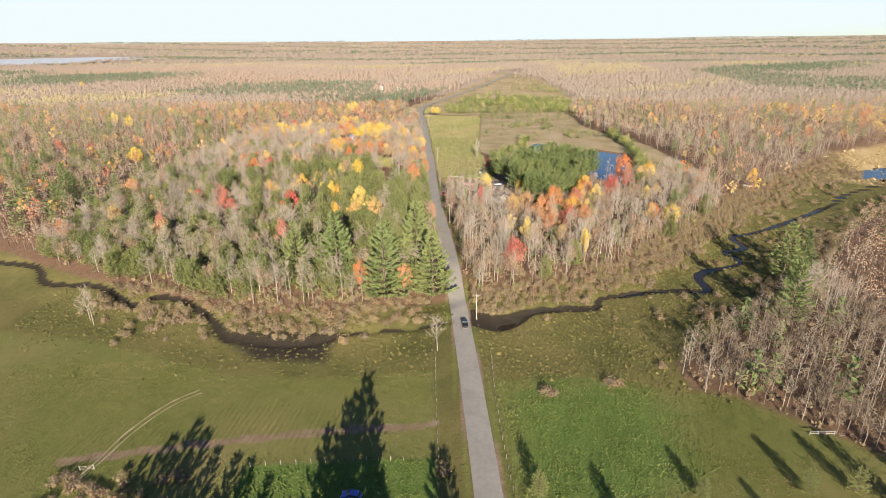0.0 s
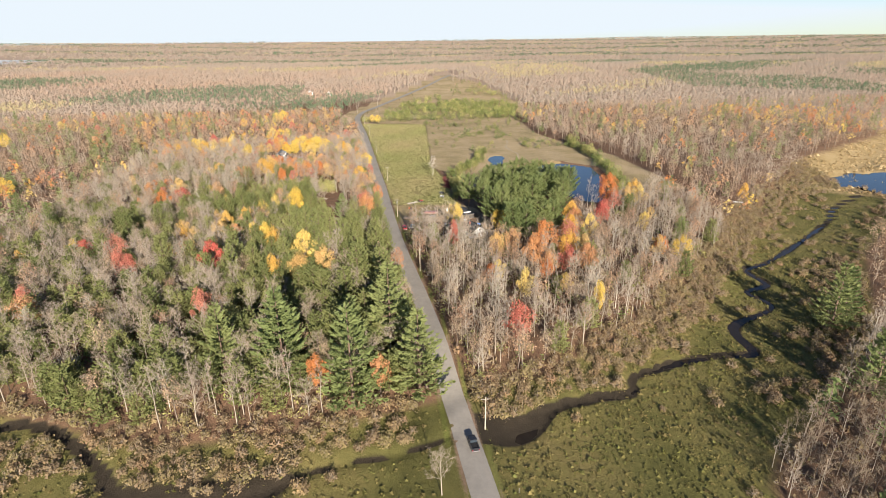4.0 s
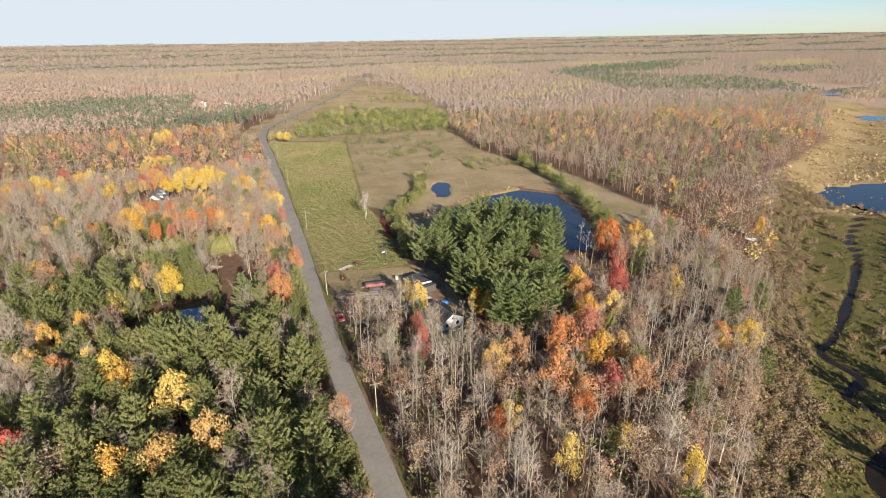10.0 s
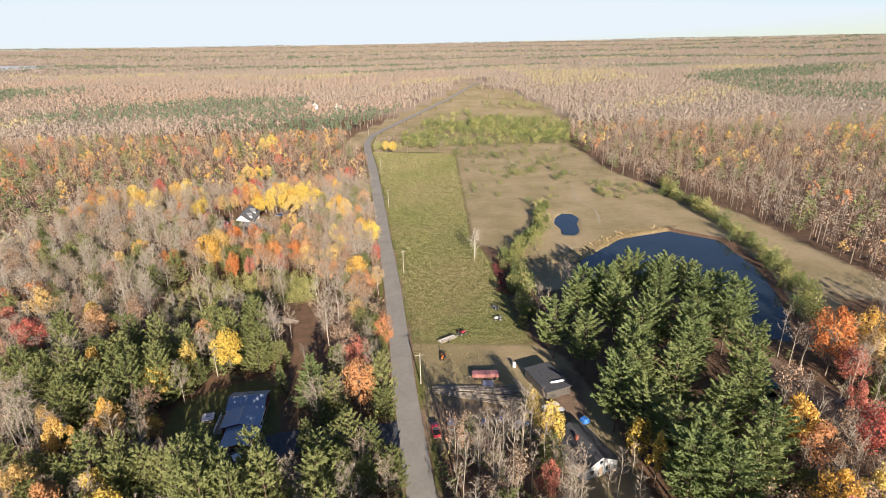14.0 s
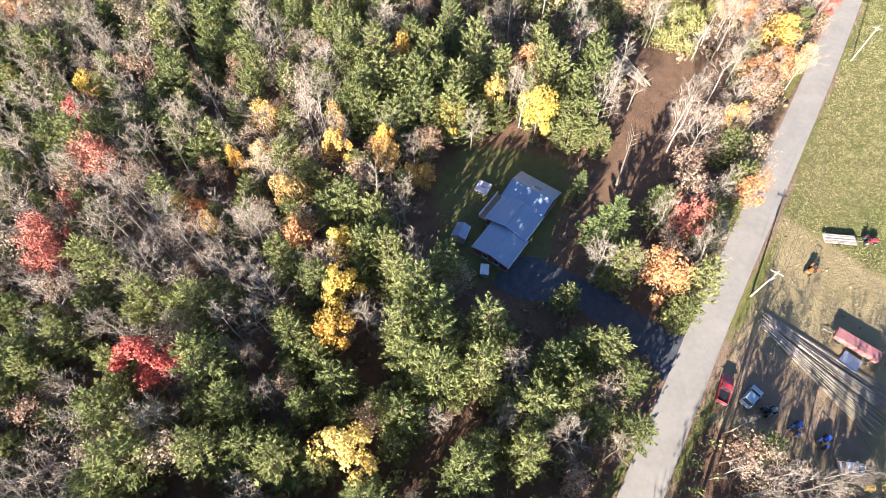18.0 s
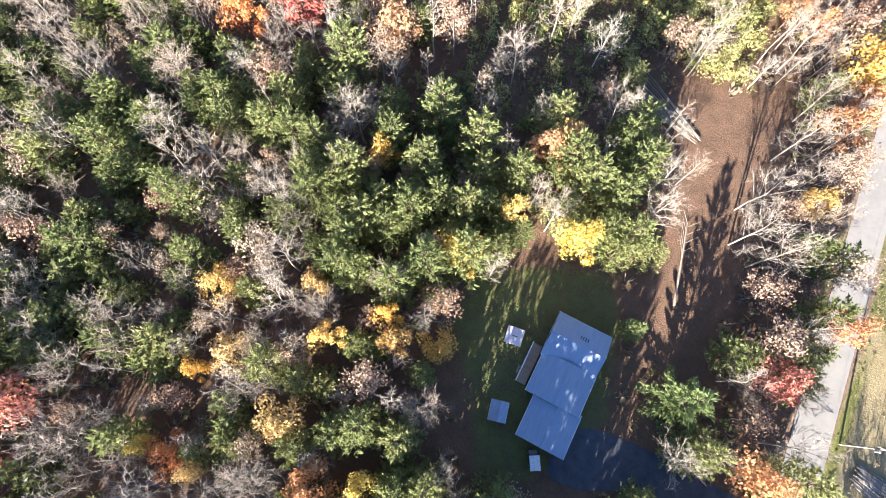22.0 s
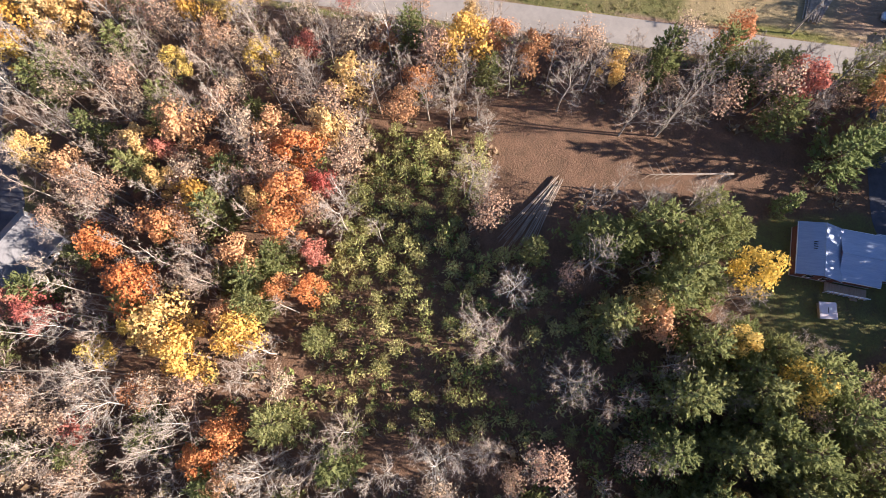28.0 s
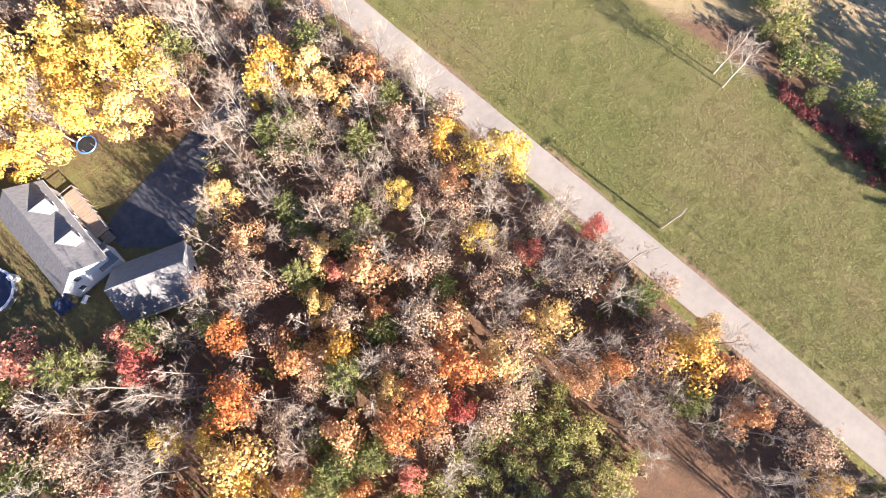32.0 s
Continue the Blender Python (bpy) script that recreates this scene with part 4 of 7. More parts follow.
SPECIMENS = {
    # by stretch of the woods, then by kind: x, y and size
    "house": {
        "yellow": [(-64, 328.3, 0.65), (-53.2, 327.8, 1.05), (-65.5, 281.6, 0.75), (-59.3, 274.8, 1), (-96.3, 271.6, 0.45)],
        "gold": [(-55.2, 269.1, 0.8), (-85.8, 303.5, 0.6), (-79.4, 284.2, 0.9), (-80.1, 297.4, 0.75), (-73.6, 304.4, 0.6), (-94.9, 284.5, 0.5), (-88.1, 272, 0.5), (-61.2, 343.4, 0.7), (-70.9, 301.4, 0.7), (-87.2, 327.1, 0.7)],
        "orange": [(-12, 334.1, 0.7), (-17.7, 307.7, 1.1), (-71.7, 278.3, 0.9), (-121, 338.6, 1.1)],
        "red": [(-18.7, 322.1, 0.9)],
        "russet": [(-19.2, 315.8, 0.9), (-82.2, 279.5, 0.8), (-112.1, 299.5, 0.5), (-102.7, 318.1, 0.8), (-81.7, 325.3, 0.7), (-14, 272, 0.8), (-24, 334.5, 1.1), (-108.4, 295.6, 0.7), (-118.8, 296, 0.7), (-107.7, 271, 0.7), (-21.3, 327.2, 1.2), (-73.3, 317, 0.8),
            (-95.5, 279.8, 0.8)],
        "young": [(-23.8, 277.3, 1.35), (-36.3, 274.3, 1), (-45.5, 273.3, 0.75), (-43, 279.9, 0.6), (-19.1, 291.8, 1.15), (-14.4, 289.3, 0.9), (-49.5, 263.4, 1.1), (-38.4, 265.2, 1.1), (-69.3, 288.8, 1.1), (-63.9, 289.6, 1.1), (-65.1, 299.1, 0.7), (-57.5, 285.5, 1),
            (-80.5, 330, 1), (-71.3, 332, 1), (-59.2, 339.8, 1.2), (-49.9, 338.1, 1.1), (-121, 269.5, 1.1), (-12.3, 310.3, 1.1), (-14.6, 335.4, 1), (-120.3, 292.3, 1.2), (-111.8, 305.8, 1.1), (-93.1, 315.9, 1.1), (-84.8, 311.7, 1.1), (-97.5, 324.2, 1),
            (-106.2, 322.7, 1.1), (-106.3, 328.5, 0.9), (-113, 321.1, 1), (-128.2, 307.6, 1.1), (-104.9, 298.8, 0.9), (-100.6, 305, 0.8)],
        "young+": [(-83, 320, 1), (-68.3, 327.1, 1), (-55.6, 337.8, 1.3), (-100.5, 339.6, 1.3), (-88.7, 331.8, 1), (-75.5, 324, 1.1), (-48.9, 343.6, 1.2), (-80.8, 316.9, 1.1), (-88.5, 315.1, 1), (-81.2, 308.3, 1.1), (-94.9, 320.5, 0.9), (-101.6, 323.5, 1),
            (-26.6, 264.4, 1.2)],
        "pine": [(-29.4, 313.6, 1), (-206.7, 286, 1.3), (-189.9, 339.2, 0.8), (-164.1, 316.3, 0.8)],
        "spruce": [(-38.8, 320.7, 0.8)],
        "bare": [(-49.5, 275.7, 1), (-48.9, 282.1, 0.5), (-44.4, 285, 0.7), (-18.2, 276.6, 1.1), (-11, 279.6, 0.8), (-91.3, 263.6, 1), (-84.3, 270.1, 1), (-68.3, 268.1, 1.05), (-108.5, 285.9, 1.1), (-95.3, 293.3, 1.1), (-76, 309.5, 1), (-68.8, 306.8, 0.9),
            (-78.8, 267, 1.05), (-67.6, 263.9, 1), (-83.6, 287.1, 0.7), (-69.8, 337.7, 0.9), (-28.9, 342.7, 1.2), (-75.8, 343, 0.7), (-116, 338.2, 0.6), (-62.1, 332.5, 0.8), (-62.8, 318.6, 0.8), (-25, 340.3, 1.2)],
    },
    "south": {
        "yellow": [(-41.6, 257, 1.15)],
        "red": [(-108, 252.9, 0.9), (-111.5, 260.1, 0.5), (-73.9, 249, 1.3), (-103.5, 250.7, 0.8), (-68.6, 214.2, 0.9), (-127.2, 228.4, 0.8)],
        "russet": [(-55.9, 258.7, 0.7), (-62.1, 242.1, 1.2), (-64.5, 258.6, 0.7), (-8, 219.5, 0.8)],
        "young": [(-48.2, 250.3, 1.2), (-93, 254.9, 1.3), (-83.7, 256, 1.1), (-76.6, 260.3, 1), (-89.2, 243.9, 1), (-88.7, 237.4, 0.8), (-66.7, 253.7, 1.3), (-73.7, 240.7, 1.1), (-64.8, 238.3, 1.2), (-58.2, 244.9, 1.2), (-20.7, 230, 1.4), (-12.8, 228.8, 1.3),
            (-13.7, 259, 1.3), (-21.9, 248.1, 1.3), (-35.5, 253.6, 1.2)],
        "bare": [(-73.2, 229.4, 1.15), (-57.8, 255.7, 0.8), (-84.5, 249.1, 1), (-89.3, 260.2, 1), (-53.1, 212.1, 1.2), (-34.8, 210.2, 1), (-121.8, 163.7, 0.9), (-59.1, 169.9, 1), (-79.6, 186.3, 1)],
        "gold": [(-41, 237, 1.1), (-32.9, 241.7, 0.9), (-50.5, 238.1, 0.8)],
        "orange": [(-6.1, 242.5, 0.6), (-30.5, 176.2, 0.7), (-14.5, 174.8, 0.7)],
        "pine": [(-40.2, 187.8, 1.05), (-21.5, 172.9, 1.15), (-10.9, 194.4, 1.1), (-4.4, 175.2, 1.1), (-55.4, 185.3, 0.9), (-39.5, 182.1, 1.1), (-21.4, 185.7, 0.95)],
    },
    "clearing": {
        "gold": [(-20.5, 353, 0.8), (-15.3, 379.8, 0.6), (-121.8, 366.4, 1.1), (-42.6, 398.9, 1), (-32.8, 397.8, 1.1), (-21.8, 380, 1.2)],
        "young": [(-19, 345, 0.9), (-52.2, 348.7, 1.2), (-55.9, 361, 0.8), (-110.4, 377, 1.2), (-118.6, 369.9, 1.1), (-108.8, 351.8, 0.8), (-114.9, 353.4, 0.8), (-52, 352.5, 1.2), (-126.6, 348.3, 1.1), (-19.4, 390.4, 0.9), (-90.8, 394.6, 1.2), (-77.4, 392.2, 0.8)],
        "bare": [(-30.1, 349.2, 1.1), (-27.5, 361.1, 1.1), (-27.2, 378.3, 1), (-78.4, 346.3, 0.7), (-22.7, 357, 1.2), (-26.4, 370.5, 1.1), (-67.4, 346.6, 0.6), (-107.7, 362.7, 0.8), (-99.1, 360.1, 0.7), (-77.8, 351.1, 0.6), (-41, 348.8, 0.7), (-89.9, 383.5, 1.1)],
        "russet": [(-59.1, 355.1, 0.7), (-90.7, 358.5, 0.8), (-85.1, 395.3, 0.9)],
        "red": [(-113.1, 345.1, 1.2), (-52.1, 397.9, 0.7), (-64.2, 396.3, 0.55), (-128.8, 360.6, 0.9)],
        "orange": [(-35.1, 387.8, 0.9), (-30.2, 385.9, 0.8), (-18.5, 374.5, 1), (-69.9, 395, 0.65)],
        "pine": [(-263.3, 380.6, 1.1)],
        "yellow": [(-219.4, 379.7, 1.3)],
    },
    "grey house": {
        "orange": [(-44, 408.7, 1), (-47.3, 402.7, 1.2), (-71, 400, 0.65), (-76.9, 407.7, 0.7), (-66.7, 407.5, 0.9), (-70.2, 431, 0.9), (-58.3, 441.2, 0.8), (-97.7, 403.5, 1), (-93.2, 401.2, 0.8), (-96.2, 436.4, 0.9)],
        "gold": [(-79.1, 403.5, 1.1), (-80.3, 414.8, 1.3), (-57.5, 407.7, 0.8), (-59.1, 417.5, 1), (-57, 425, 0.8), (-31, 451.6, 1.1), (-84, 410.2, 1.3)],
        "yellow": [(-34.7, 430, 0.7), (-30.4, 415.4, 0.8), (-39.7, 460.8, 0.8), (-17.8, 422.2, 1.1), (-21.2, 426.2, 0.8), (-82, 421.1, 0.65), (-86.3, 425.2, 0.7), (-67.2, 490.7, 1.3), (-61.7, 487.8, 1.2), (-63.9, 476.2, 1.2), (-59, 471.5, 1.2), (-51.4, 472.7, 1.1),
            (-72.6, 477.5, 1.1), (-78.5, 478, 1), (-57.3, 490.6, 1.2), (-54.5, 480.9, 1.2), (-48.9, 480.4, 1.2), (-71.7, 486.4, 1.2), (-340.3, 564.6, 1.3), (-312.5, 543.1, 1.3), (-601.7, 931.5, 1.3), (-310.7, 626.2, 1.2)],
        "russet": [(-65.5, 426.1, 0.8), (-104.6, 427.7, 1), (-73.2, 424.6, 0.8)],
        "red": [(-81.5, 441.8, 0.8), (-51.4, 426.8, 0.6), (-26.7, 407.6, 0.7), (-15.8, 403.1, 0.6), (-95.3, 449, 1.1)],
        "young": [(-43.7, 452.4, 1), (-74.1, 403.6, 1.1), (-24.4, 443.7, 0.9), (-91.1, 443.7, 1.2), (-78.3, 422.9, 0.8), (-65.7, 402.2, 0.9), (-46.4, 429.7, 0.7)],
        "bare": [(-22.1, 402.2, 0.9), (-50.4, 455.7, 1.1), (-44, 423.3, 1), (-36, 423.2, 1), (-42.6, 441.9, 1), (-89.1, 421.5, 1.2)],
    },
    "east": {
        "orange": [(105.2, 310.5, 1.3), (52.4, 251.4, 1.2), (44.6, 238.3, 1.1), (63.8, 233.6, 1), (40.2, 251.4, 0.9), (75, 277.3, 0.9)],
        "red": [(95.4, 290.8, 0.8), (56.8, 234.1, 1), (20.1, 276.9, 0.6), (88.6, 278.9, 1.1), (18.4, 264, 0.7)],
        "gold": [(123.8, 319.7, 1), (185.5, 315.8, 0.8), (77.3, 287.1, 1), (68.7, 265, 1.1), (60.8, 245.7, 1), (33, 249.4, 0.8), (75.5, 282.9, 1.1)],
        "yellow": [(105.2, 271.1, 0.7), (34.8, 214.5, 0.7), (57.6, 206.6, 0.6), (22, 296.3, 0.6), (23.8, 289.4, 0.8), (41, 285.1, 0.7), (42.9, 279.6, 0.6), (77.4, 265.2, 0.9)],
        "pine": [(113, 254.9, 0.8), (116.2, 160.6, 0.9)],
        "russet": [(32.5, 258.7, 0.7), (8.8, 249.4, 1.1), (54.3, 262.1, 1.2)],
        "birch": [(12, 220.1, 1), (25.9, 214.7, 1)],
        "bare": [(8, 289.1, 1.1)],
    },
    "far": {
        "gold": [(-111, 639, 1), (-139, 619, 1)],
        "orange": [(-73, 667, 1)],
        "red": [(-36, 541, 1), (-209, 688, 1), (-88, 588, 1), (-265, 598, 1)],
        "pine": [(-273, 354, 1), (-237, 293, 1), (-201, 269, 1), (-207, 292, 1), (-279, 372, 1), (-276, 337, 1), (-252, 371, 1), (135, 196, 1), (148, 205, 1)],
        "yellow": [(-106, 657, 1.3), (-112, 652, 1.2), (-99, 545, 1.1), (-92, 541, 1.1), (-88, 552, 1), (-12, 632, 1), (-7, 628, 0.8)],
    },
    "pond": {
        "grove": [(36, 328, 1), (48, 344, 1), (66, 354, 1), (76, 350, 1), (87, 351, 1), (93, 334, 1), (80, 308, 1), (59, 273, 1), (50, 268, 1), (45, 272, 1), (47, 281, 1), (41, 296, 1),
            (44, 289, 1), (51, 312, 1), (56, 299, 1), (61, 288, 1), (52, 278, 1), (42, 320, 1), (63, 325, 1), (65, 310, 1), (72, 340, 1), (84, 340, 1), (56, 335, 1), (72, 296, 1),
            (70, 318, 1), (84, 324, 1), (57, 320, 1), (48, 303, 1), (66, 280, 1), (78, 330, 1)],
        "grove+": [(71, 357, 1), (81, 354, 1), (58, 349, 1), (52, 351, 1), (92, 343, 1)],
        "birch": [(10, 220, 0.95), (24, 216, 0.95), (26, 219, 0.95), (26, 408, 0.95), (25, 405, 0.9)],
        "bare": [(-2.5, 144, 0.95), (14, 292, 0.95), (8, 287, 0.95), (-125, 167, 0.95)],
    },
}
standing = []
for stretch in SPECIMENS.values():
    for kind, places in stretch.items():
        kind = kind.rstrip("+")
        for x, y, size in places:
            s = size * RNG.uniform(0.94, 1.06) * (1.42 if kind == "pine" and y < 200 else 1.0)
            tree_thing(kind, x, y, s, RNG.uniform(0, 360), RNG.uniform(0.94, 1.06) * (1.3 if kind in ("young", "yellow", "gold", "red", "orange") and y < 345 else 1.0) * min(1.45, max(1.0, size ** -0.7)))
            standing.append((x, y, 1.2 + 2.2 * size))
standing = np.array(standing)

# tall pines behind the start, whose shadows reach over the field
for x, y, h in ((-15, 56, 1.6), (-17, 52, 1.5), (-20, 58, 1.3), (-24, 55, 1.15), (-12, 50, 1.2), (-58, 58, 1.15), (-54, 52, 1.2), (-62, 55, 1.1), (-50, 55, 1.0), (-45, 58, 0.9), (-41, 52, 1.0), (-66, 57, 0.9), (-36, 56, 0.8), (1, 60, 0.85), (4, 55, 0.9)):
    tree_thing("pine", x, y, h, RNG.uniform(0, 360), 1.0, "farmyard trees")
for x, y, s in ((19.5, 87, 0.62), (54, 87, 0.5), (77, 88, 0.58), (87.5, 88, 0.62), (35, 78, 0.62), (94, 84, 0.8), (104, 84, 0.9), (66, 80, 0.4)):
    tree_thing("young", x, y, s, RNG.uniform(0, 360), 1.0, "planted field conifers")

near = wooded(scatter(-175, 150, 168, 520, 4.05))
far_from = np.min(np.hypot(near[:, :1] - standing[:, 0], near[:, 1:2] - standing[:, 1]) - standing[:, 2], axis=1)
near = near[(far_from > 0) & (RNG.random(len(near)) > 0.06)]
near = near[~inside([(-90, 330), (-50, 331), (-47, 350), (-90, 350)], near[:, 0], near[:, 1]) | (RNG.random(len(near)) < 0.22)]
near = near[~inside(SAPLING_FIELD, near[:, 0], near[:, 1]) | (RNG.random(len(near)) < 0.05)]
for poly in ([(-38, 298), (-38, 320), (-31, 322), (-29, 304)], [(-44, 289), (-44, 296), (-30, 298), (-18, 297), (-20, 292), (-32, 288)]):
    near = near[~inside(poly, near[:, 0], near[:, 1])]
nx, ny = near[:, 0], near[:, 1]
grove = inside([(32, 262), (60, 262), (100, 325), (100, 345), (66, 362), (30, 340), (38, 300)], nx, ny)
near, nx, ny = near[~grove], nx[~grove], ny[~grove]
west_low = (nx < 0) & (ny < 338)
west_high = (nx < 0) & ~west_low
odds = np.zeros((len(near), 9))
order = ["bare", "russet", "young", "orange", "gold", "yellow", "red", "birch", "slender"]
odds[:] = (0.22, 0.14, 0.03, 0.012, 0.008, 0.004, 0.004, 0.06, 0.52)
odds[west_low] = (0.40, 0.06, 0.46, 0.004, 0.006, 0.002, 0.002, 0.01, 0.06)
odds[west_high] = (0.31, 0.19, 0.10, 0.02, 0.01, 0.004, 0.008, 0.09, 0.268)
warm_strip = west_high & (nx > -66) & (ny > 378) & (ny < 470)
odds[warm_strip] = (0.33, 0.25, 0.09, 0.05, 0.02, 0.003, 0.01, 0.08, 0.167)
deep = west_low & (nx > -62) & (ny > 190) & (ny < 296)
odds[deep] = (0.17, 0.04, 0.77, 0.0, 0.0, 0.0, 0.0, 0.01, 0.01)
brown = west_low & (nx < -62) & (nx > -115) & (ny > 262) & (ny < 318)
odds[brown] = (0.52, 0.05, 0.34, 0.015, 0.01, 0.0, 0.0, 0.01, 0.055)
maples = (nx > 30) & (nx < 85) & (ny > 222) & (ny < 270)
odds[maples] = (0.30, 0.22, 0.03, 0.03, 0.015, 0.005, 0.01, 0.02, 0.37)
glow = (nx < -45) & (ny > 465)
odds[glow] = (0.30, 0.20, 0.03, 0.05, 0.09, 0.05, 0.02, 0.05, 0.21)
thin = (nx > -62) & (nx < -8) & (RNG.random(len(near)) < np.where((ny > 262) & (ny < 300), 0.4, np.where((ny > 200) & (ny <= 262), 0.34, 0.0)))
shift = patchy(nx, ny, 0.09, 1.7)[:, None]
odds[:, 1:2] *= 0.5 + shift
odds[:, 2:3] *= 1.6 - 1.2 * shift
odds /= odds.sum(1, keepdims=True)
kind_of = (RNG.random((len(near), 1)) > np.cumsum(odds, 1)).sum(1).clip(0, 8)
LIMIT = {"bare": 220, "russet": 160, "young": 210, "orange": 40, "gold": 40, "yellow": 40, "red": 40, "birch": 50, "slender": 160}
STUFF_NAMES = {"bare": ("bare_woods", "leafless grey-brown woods"), "russet": ("oak_woods", "half-bare russet woods"), "young": ("pine_woods", "young olive-green pines in mixed woods"),
               "orange": ("maple_woods", "orange maples in autumn woods"), "gold": ("maple_woods", "golden maples in autumn woods"), "yellow": ("aspen_woods", "yellow trees in autumn woods"),
               "red": ("maple_woods", "red maples in autumn woods"), "birch": ("birch_woods", "pale birches in autumn woods"),
               "slender": ("slender_woods", "tall slender leafless woods")}
for i, kind in enumerate(order):
    q = near[(kind_of == i) & ~thin]
    inner = np.abs(q[:, 0] + 35) + 0.35 * np.abs(q[:, 1] - 330)
    q = q[np.argsort(inner)]
    for x, y in q[:LIMIT[kind]]:
        tall = kind == "young" and -62 < x < -10 and 215 < y < 298
        tree_thing(kind, x, y, RNG.uniform(0.72, 1.18), RNG.uniform(0, 360), RNG.uniform(1.0, 1.3) if tall else RNG.uniform(0.9, 1.15))
    woods(*STUFF_NAMES[kind], kind, q[LIMIT[kind]:], 1.0, 0.66, 1.12)

# saplings of the overgrown clearing, and bushes of the dry meadow
q = scatter(-94, -34, 344, 398, 1.9)
dense = 0.16 + 0.5 * smooth(360, 378, q[:, 1]) * smooth(-74, -56, q[:, 0])
q = q[inside(SAPLING_FIELD, q[:, 0], q[:, 1]) & (RNG.random(len(q)) < dense)]
q = q[np.argsort(np.hypot(q[:, 0] + 45, q[:, 1] - 375))]
for x, y in q[:200]:
    tree_thing("sapling", x, y, RNG.uniform(0.5, 1.2), RNG.uniform(0, 360), RNG.uniform(1.0, 1.5), "saplings in the clearing")
woods("sapling_thicket", "yellow-green saplings in an overgrown clearing", "sapling", q[200:], 1.0, 0.5, 1.15)

q = scatter(20, 180, 480, 720, 5.0)
q = q[inside(MEADOW, q[:, 0], q[:, 1]) & (RNG.random(len(q)) < 0.10 + 0.5 * (patchy(q[:, 0], q[:, 1], 0.06, 4.0) > 0.62))]
q = np.concatenate([q, scatter(-6, 190, 650, 900, 4.4)])
q = q[inside(MEADOW, q[:, 0], q[:, 1]) & ((q[:, 1] < 655) | (patchy(q[:, 0], q[:, 1], 0.045, 2.0) + 0.16 * RNG.normal(size=len(q)) + 0.30 * smooth(805, 770, q[:, 1]) - 0.12 * smooth(770, 830, q[:, 1]) * smooth(14, 30, away(ROAD_LINE, q[:, 0], q[:, 1])) > 0.66))]
q = q[~inside(SMALL_POND, q[:, 0], q[:, 1]) & ((q[:, 1] < 650) | (away(ROAD_LINE, q[:, 0], q[:, 1]) > 30))]
for x, y in q[:170]:
    tree_thing("bush", x, y, RNG.uniform(0.7, 2.0), RNG.uniform(0, 360), RNG.uniform(0.5, 0.8), "bushes in the dry meadow")
far_bush = q[170:]
woods("bush_thicket", "green bushes in dry meadow", "bush", far_bush[np.arange(len(far_bush)) % 4 > 0], 0.5, 0.8, 2.2)
woods("bush_thicket", "yellow-green bushes in dry meadow", "sapling", far_bush[::4], 0.5, 0.9, 2.0)
q = scatter(-30, 190, 690, 1030, 9.0)
q = q[inside(MEADOW, q[:, 0], q[:, 1]) & (RNG.random(len(q)) < 0.10 + 0.35 * smooth(110, 190, q[:, 0] - 0.1 * (q[:, 1] - 700)) + 0.4 * smooth(880, 960, q[:, 1]))]
q = q[away(ROAD_LINE, q[:, 0], q[:, 1]) > 45]
woods("young_growth", "brown young trees growing into a dry meadow", "russet", q[::2], 0.5, 0.35, 0.75)
woods("young_growth", "green young trees growing into a dry meadow", "young", q[1::4], 0.5, 0.3, 0.7)
woods("young_growth", "yellow bushes growing into a dry meadow", "sapling", q[3::4], 0.5, 0.8, 1.8)
for i in range(16):
    tree_thing("sapling", RNG.uniform(-22, 0), RNG.uniform(643, 655), RNG.uniform(1.0, 2.0), RNG.uniform(0, 360), 1.0, "saplings at the field corner")
# the hedge on the far side of the pond and along the mown field
hedge = [(x + RNG.normal() * 1.6, y + RNG.normal() * 1.6) for x, y in glide([(153, 502), (152, 464), (150, 432), (145, 400), (141, 380), (132, 352), (124, 340)], 2.6) for _ in range(2)]
hedge += [(x + RNG.normal() * 1.8, y + RNG.normal() * 1.8) for x, y in glide([(72, 470), (62, 440), (54, 424), (42, 405), (38, 385), (36, 372), (35, 350)], 2.4) for _ in range(2)]
for x, y in hedge:
    sort = RNG.choice(["bush", "young", "sapling"], p=[0.5, 0.28, 0.22])
    tree_thing(sort, x + RNG.normal() * 1.4, y + RNG.normal() * 1.4, RNG.uniform(0.3, 0.62) if sort == "young" else RNG.uniform(0.9, 2.2), RNG.uniform(0, 360), RNG.uniform(0.7, 1.15), "hedge round the pond")

for i in range(26):
    tree_thing("sumac", 31.5 + 0.09 * (i % 13) + RNG.normal() * 1.2, 372 + i * 1.0 + RNG.normal() * 0.5, RNG.uniform(0.8, 1.3), RNG.uniform(0, 360), 0.8, "sumac at the field edge")

for i in range(34):
    tree_thing("shrub", RNG.uniform(-88, -58), RNG.uniform(84, 95), RNG.uniform(0.9, 1.6), RNG.uniform(0, 360), 0.8, "brush at the farmyard")

# shrubs of the wet ground
q = np.concatenate([scatter(8, 190, 165, 330, 2.3), scatter(190, 300, 190, 420, 3.4)])
b = base_z(q[:, 0], q[:, 1])
slope = smooth(-7.3, -6.2, b) * smooth(-2.2, -3.8, b)
keep = (RNG.random(len(q)) < 0.8 * slope + 0.05 + 0.6 * smooth(9, 24, away(BROOK_EAST, q[:, 0], q[:, 1])) * smooth(75, 105, q[:, 0])) & (away(BROOK_EAST, q[:, 0], q[:, 1]) > 3.5) & (away(ROAD_LINE, q[:, 0], q[:, 1]) > 6) & (b < -1.5)
q = q[keep & ~inside(WOOD_EAST, q[:, 0], q[:, 1])]
w = scatter(-130, -6, 150, 190, 2.6)
b = base_z(w[:, 0], w[:, 1])
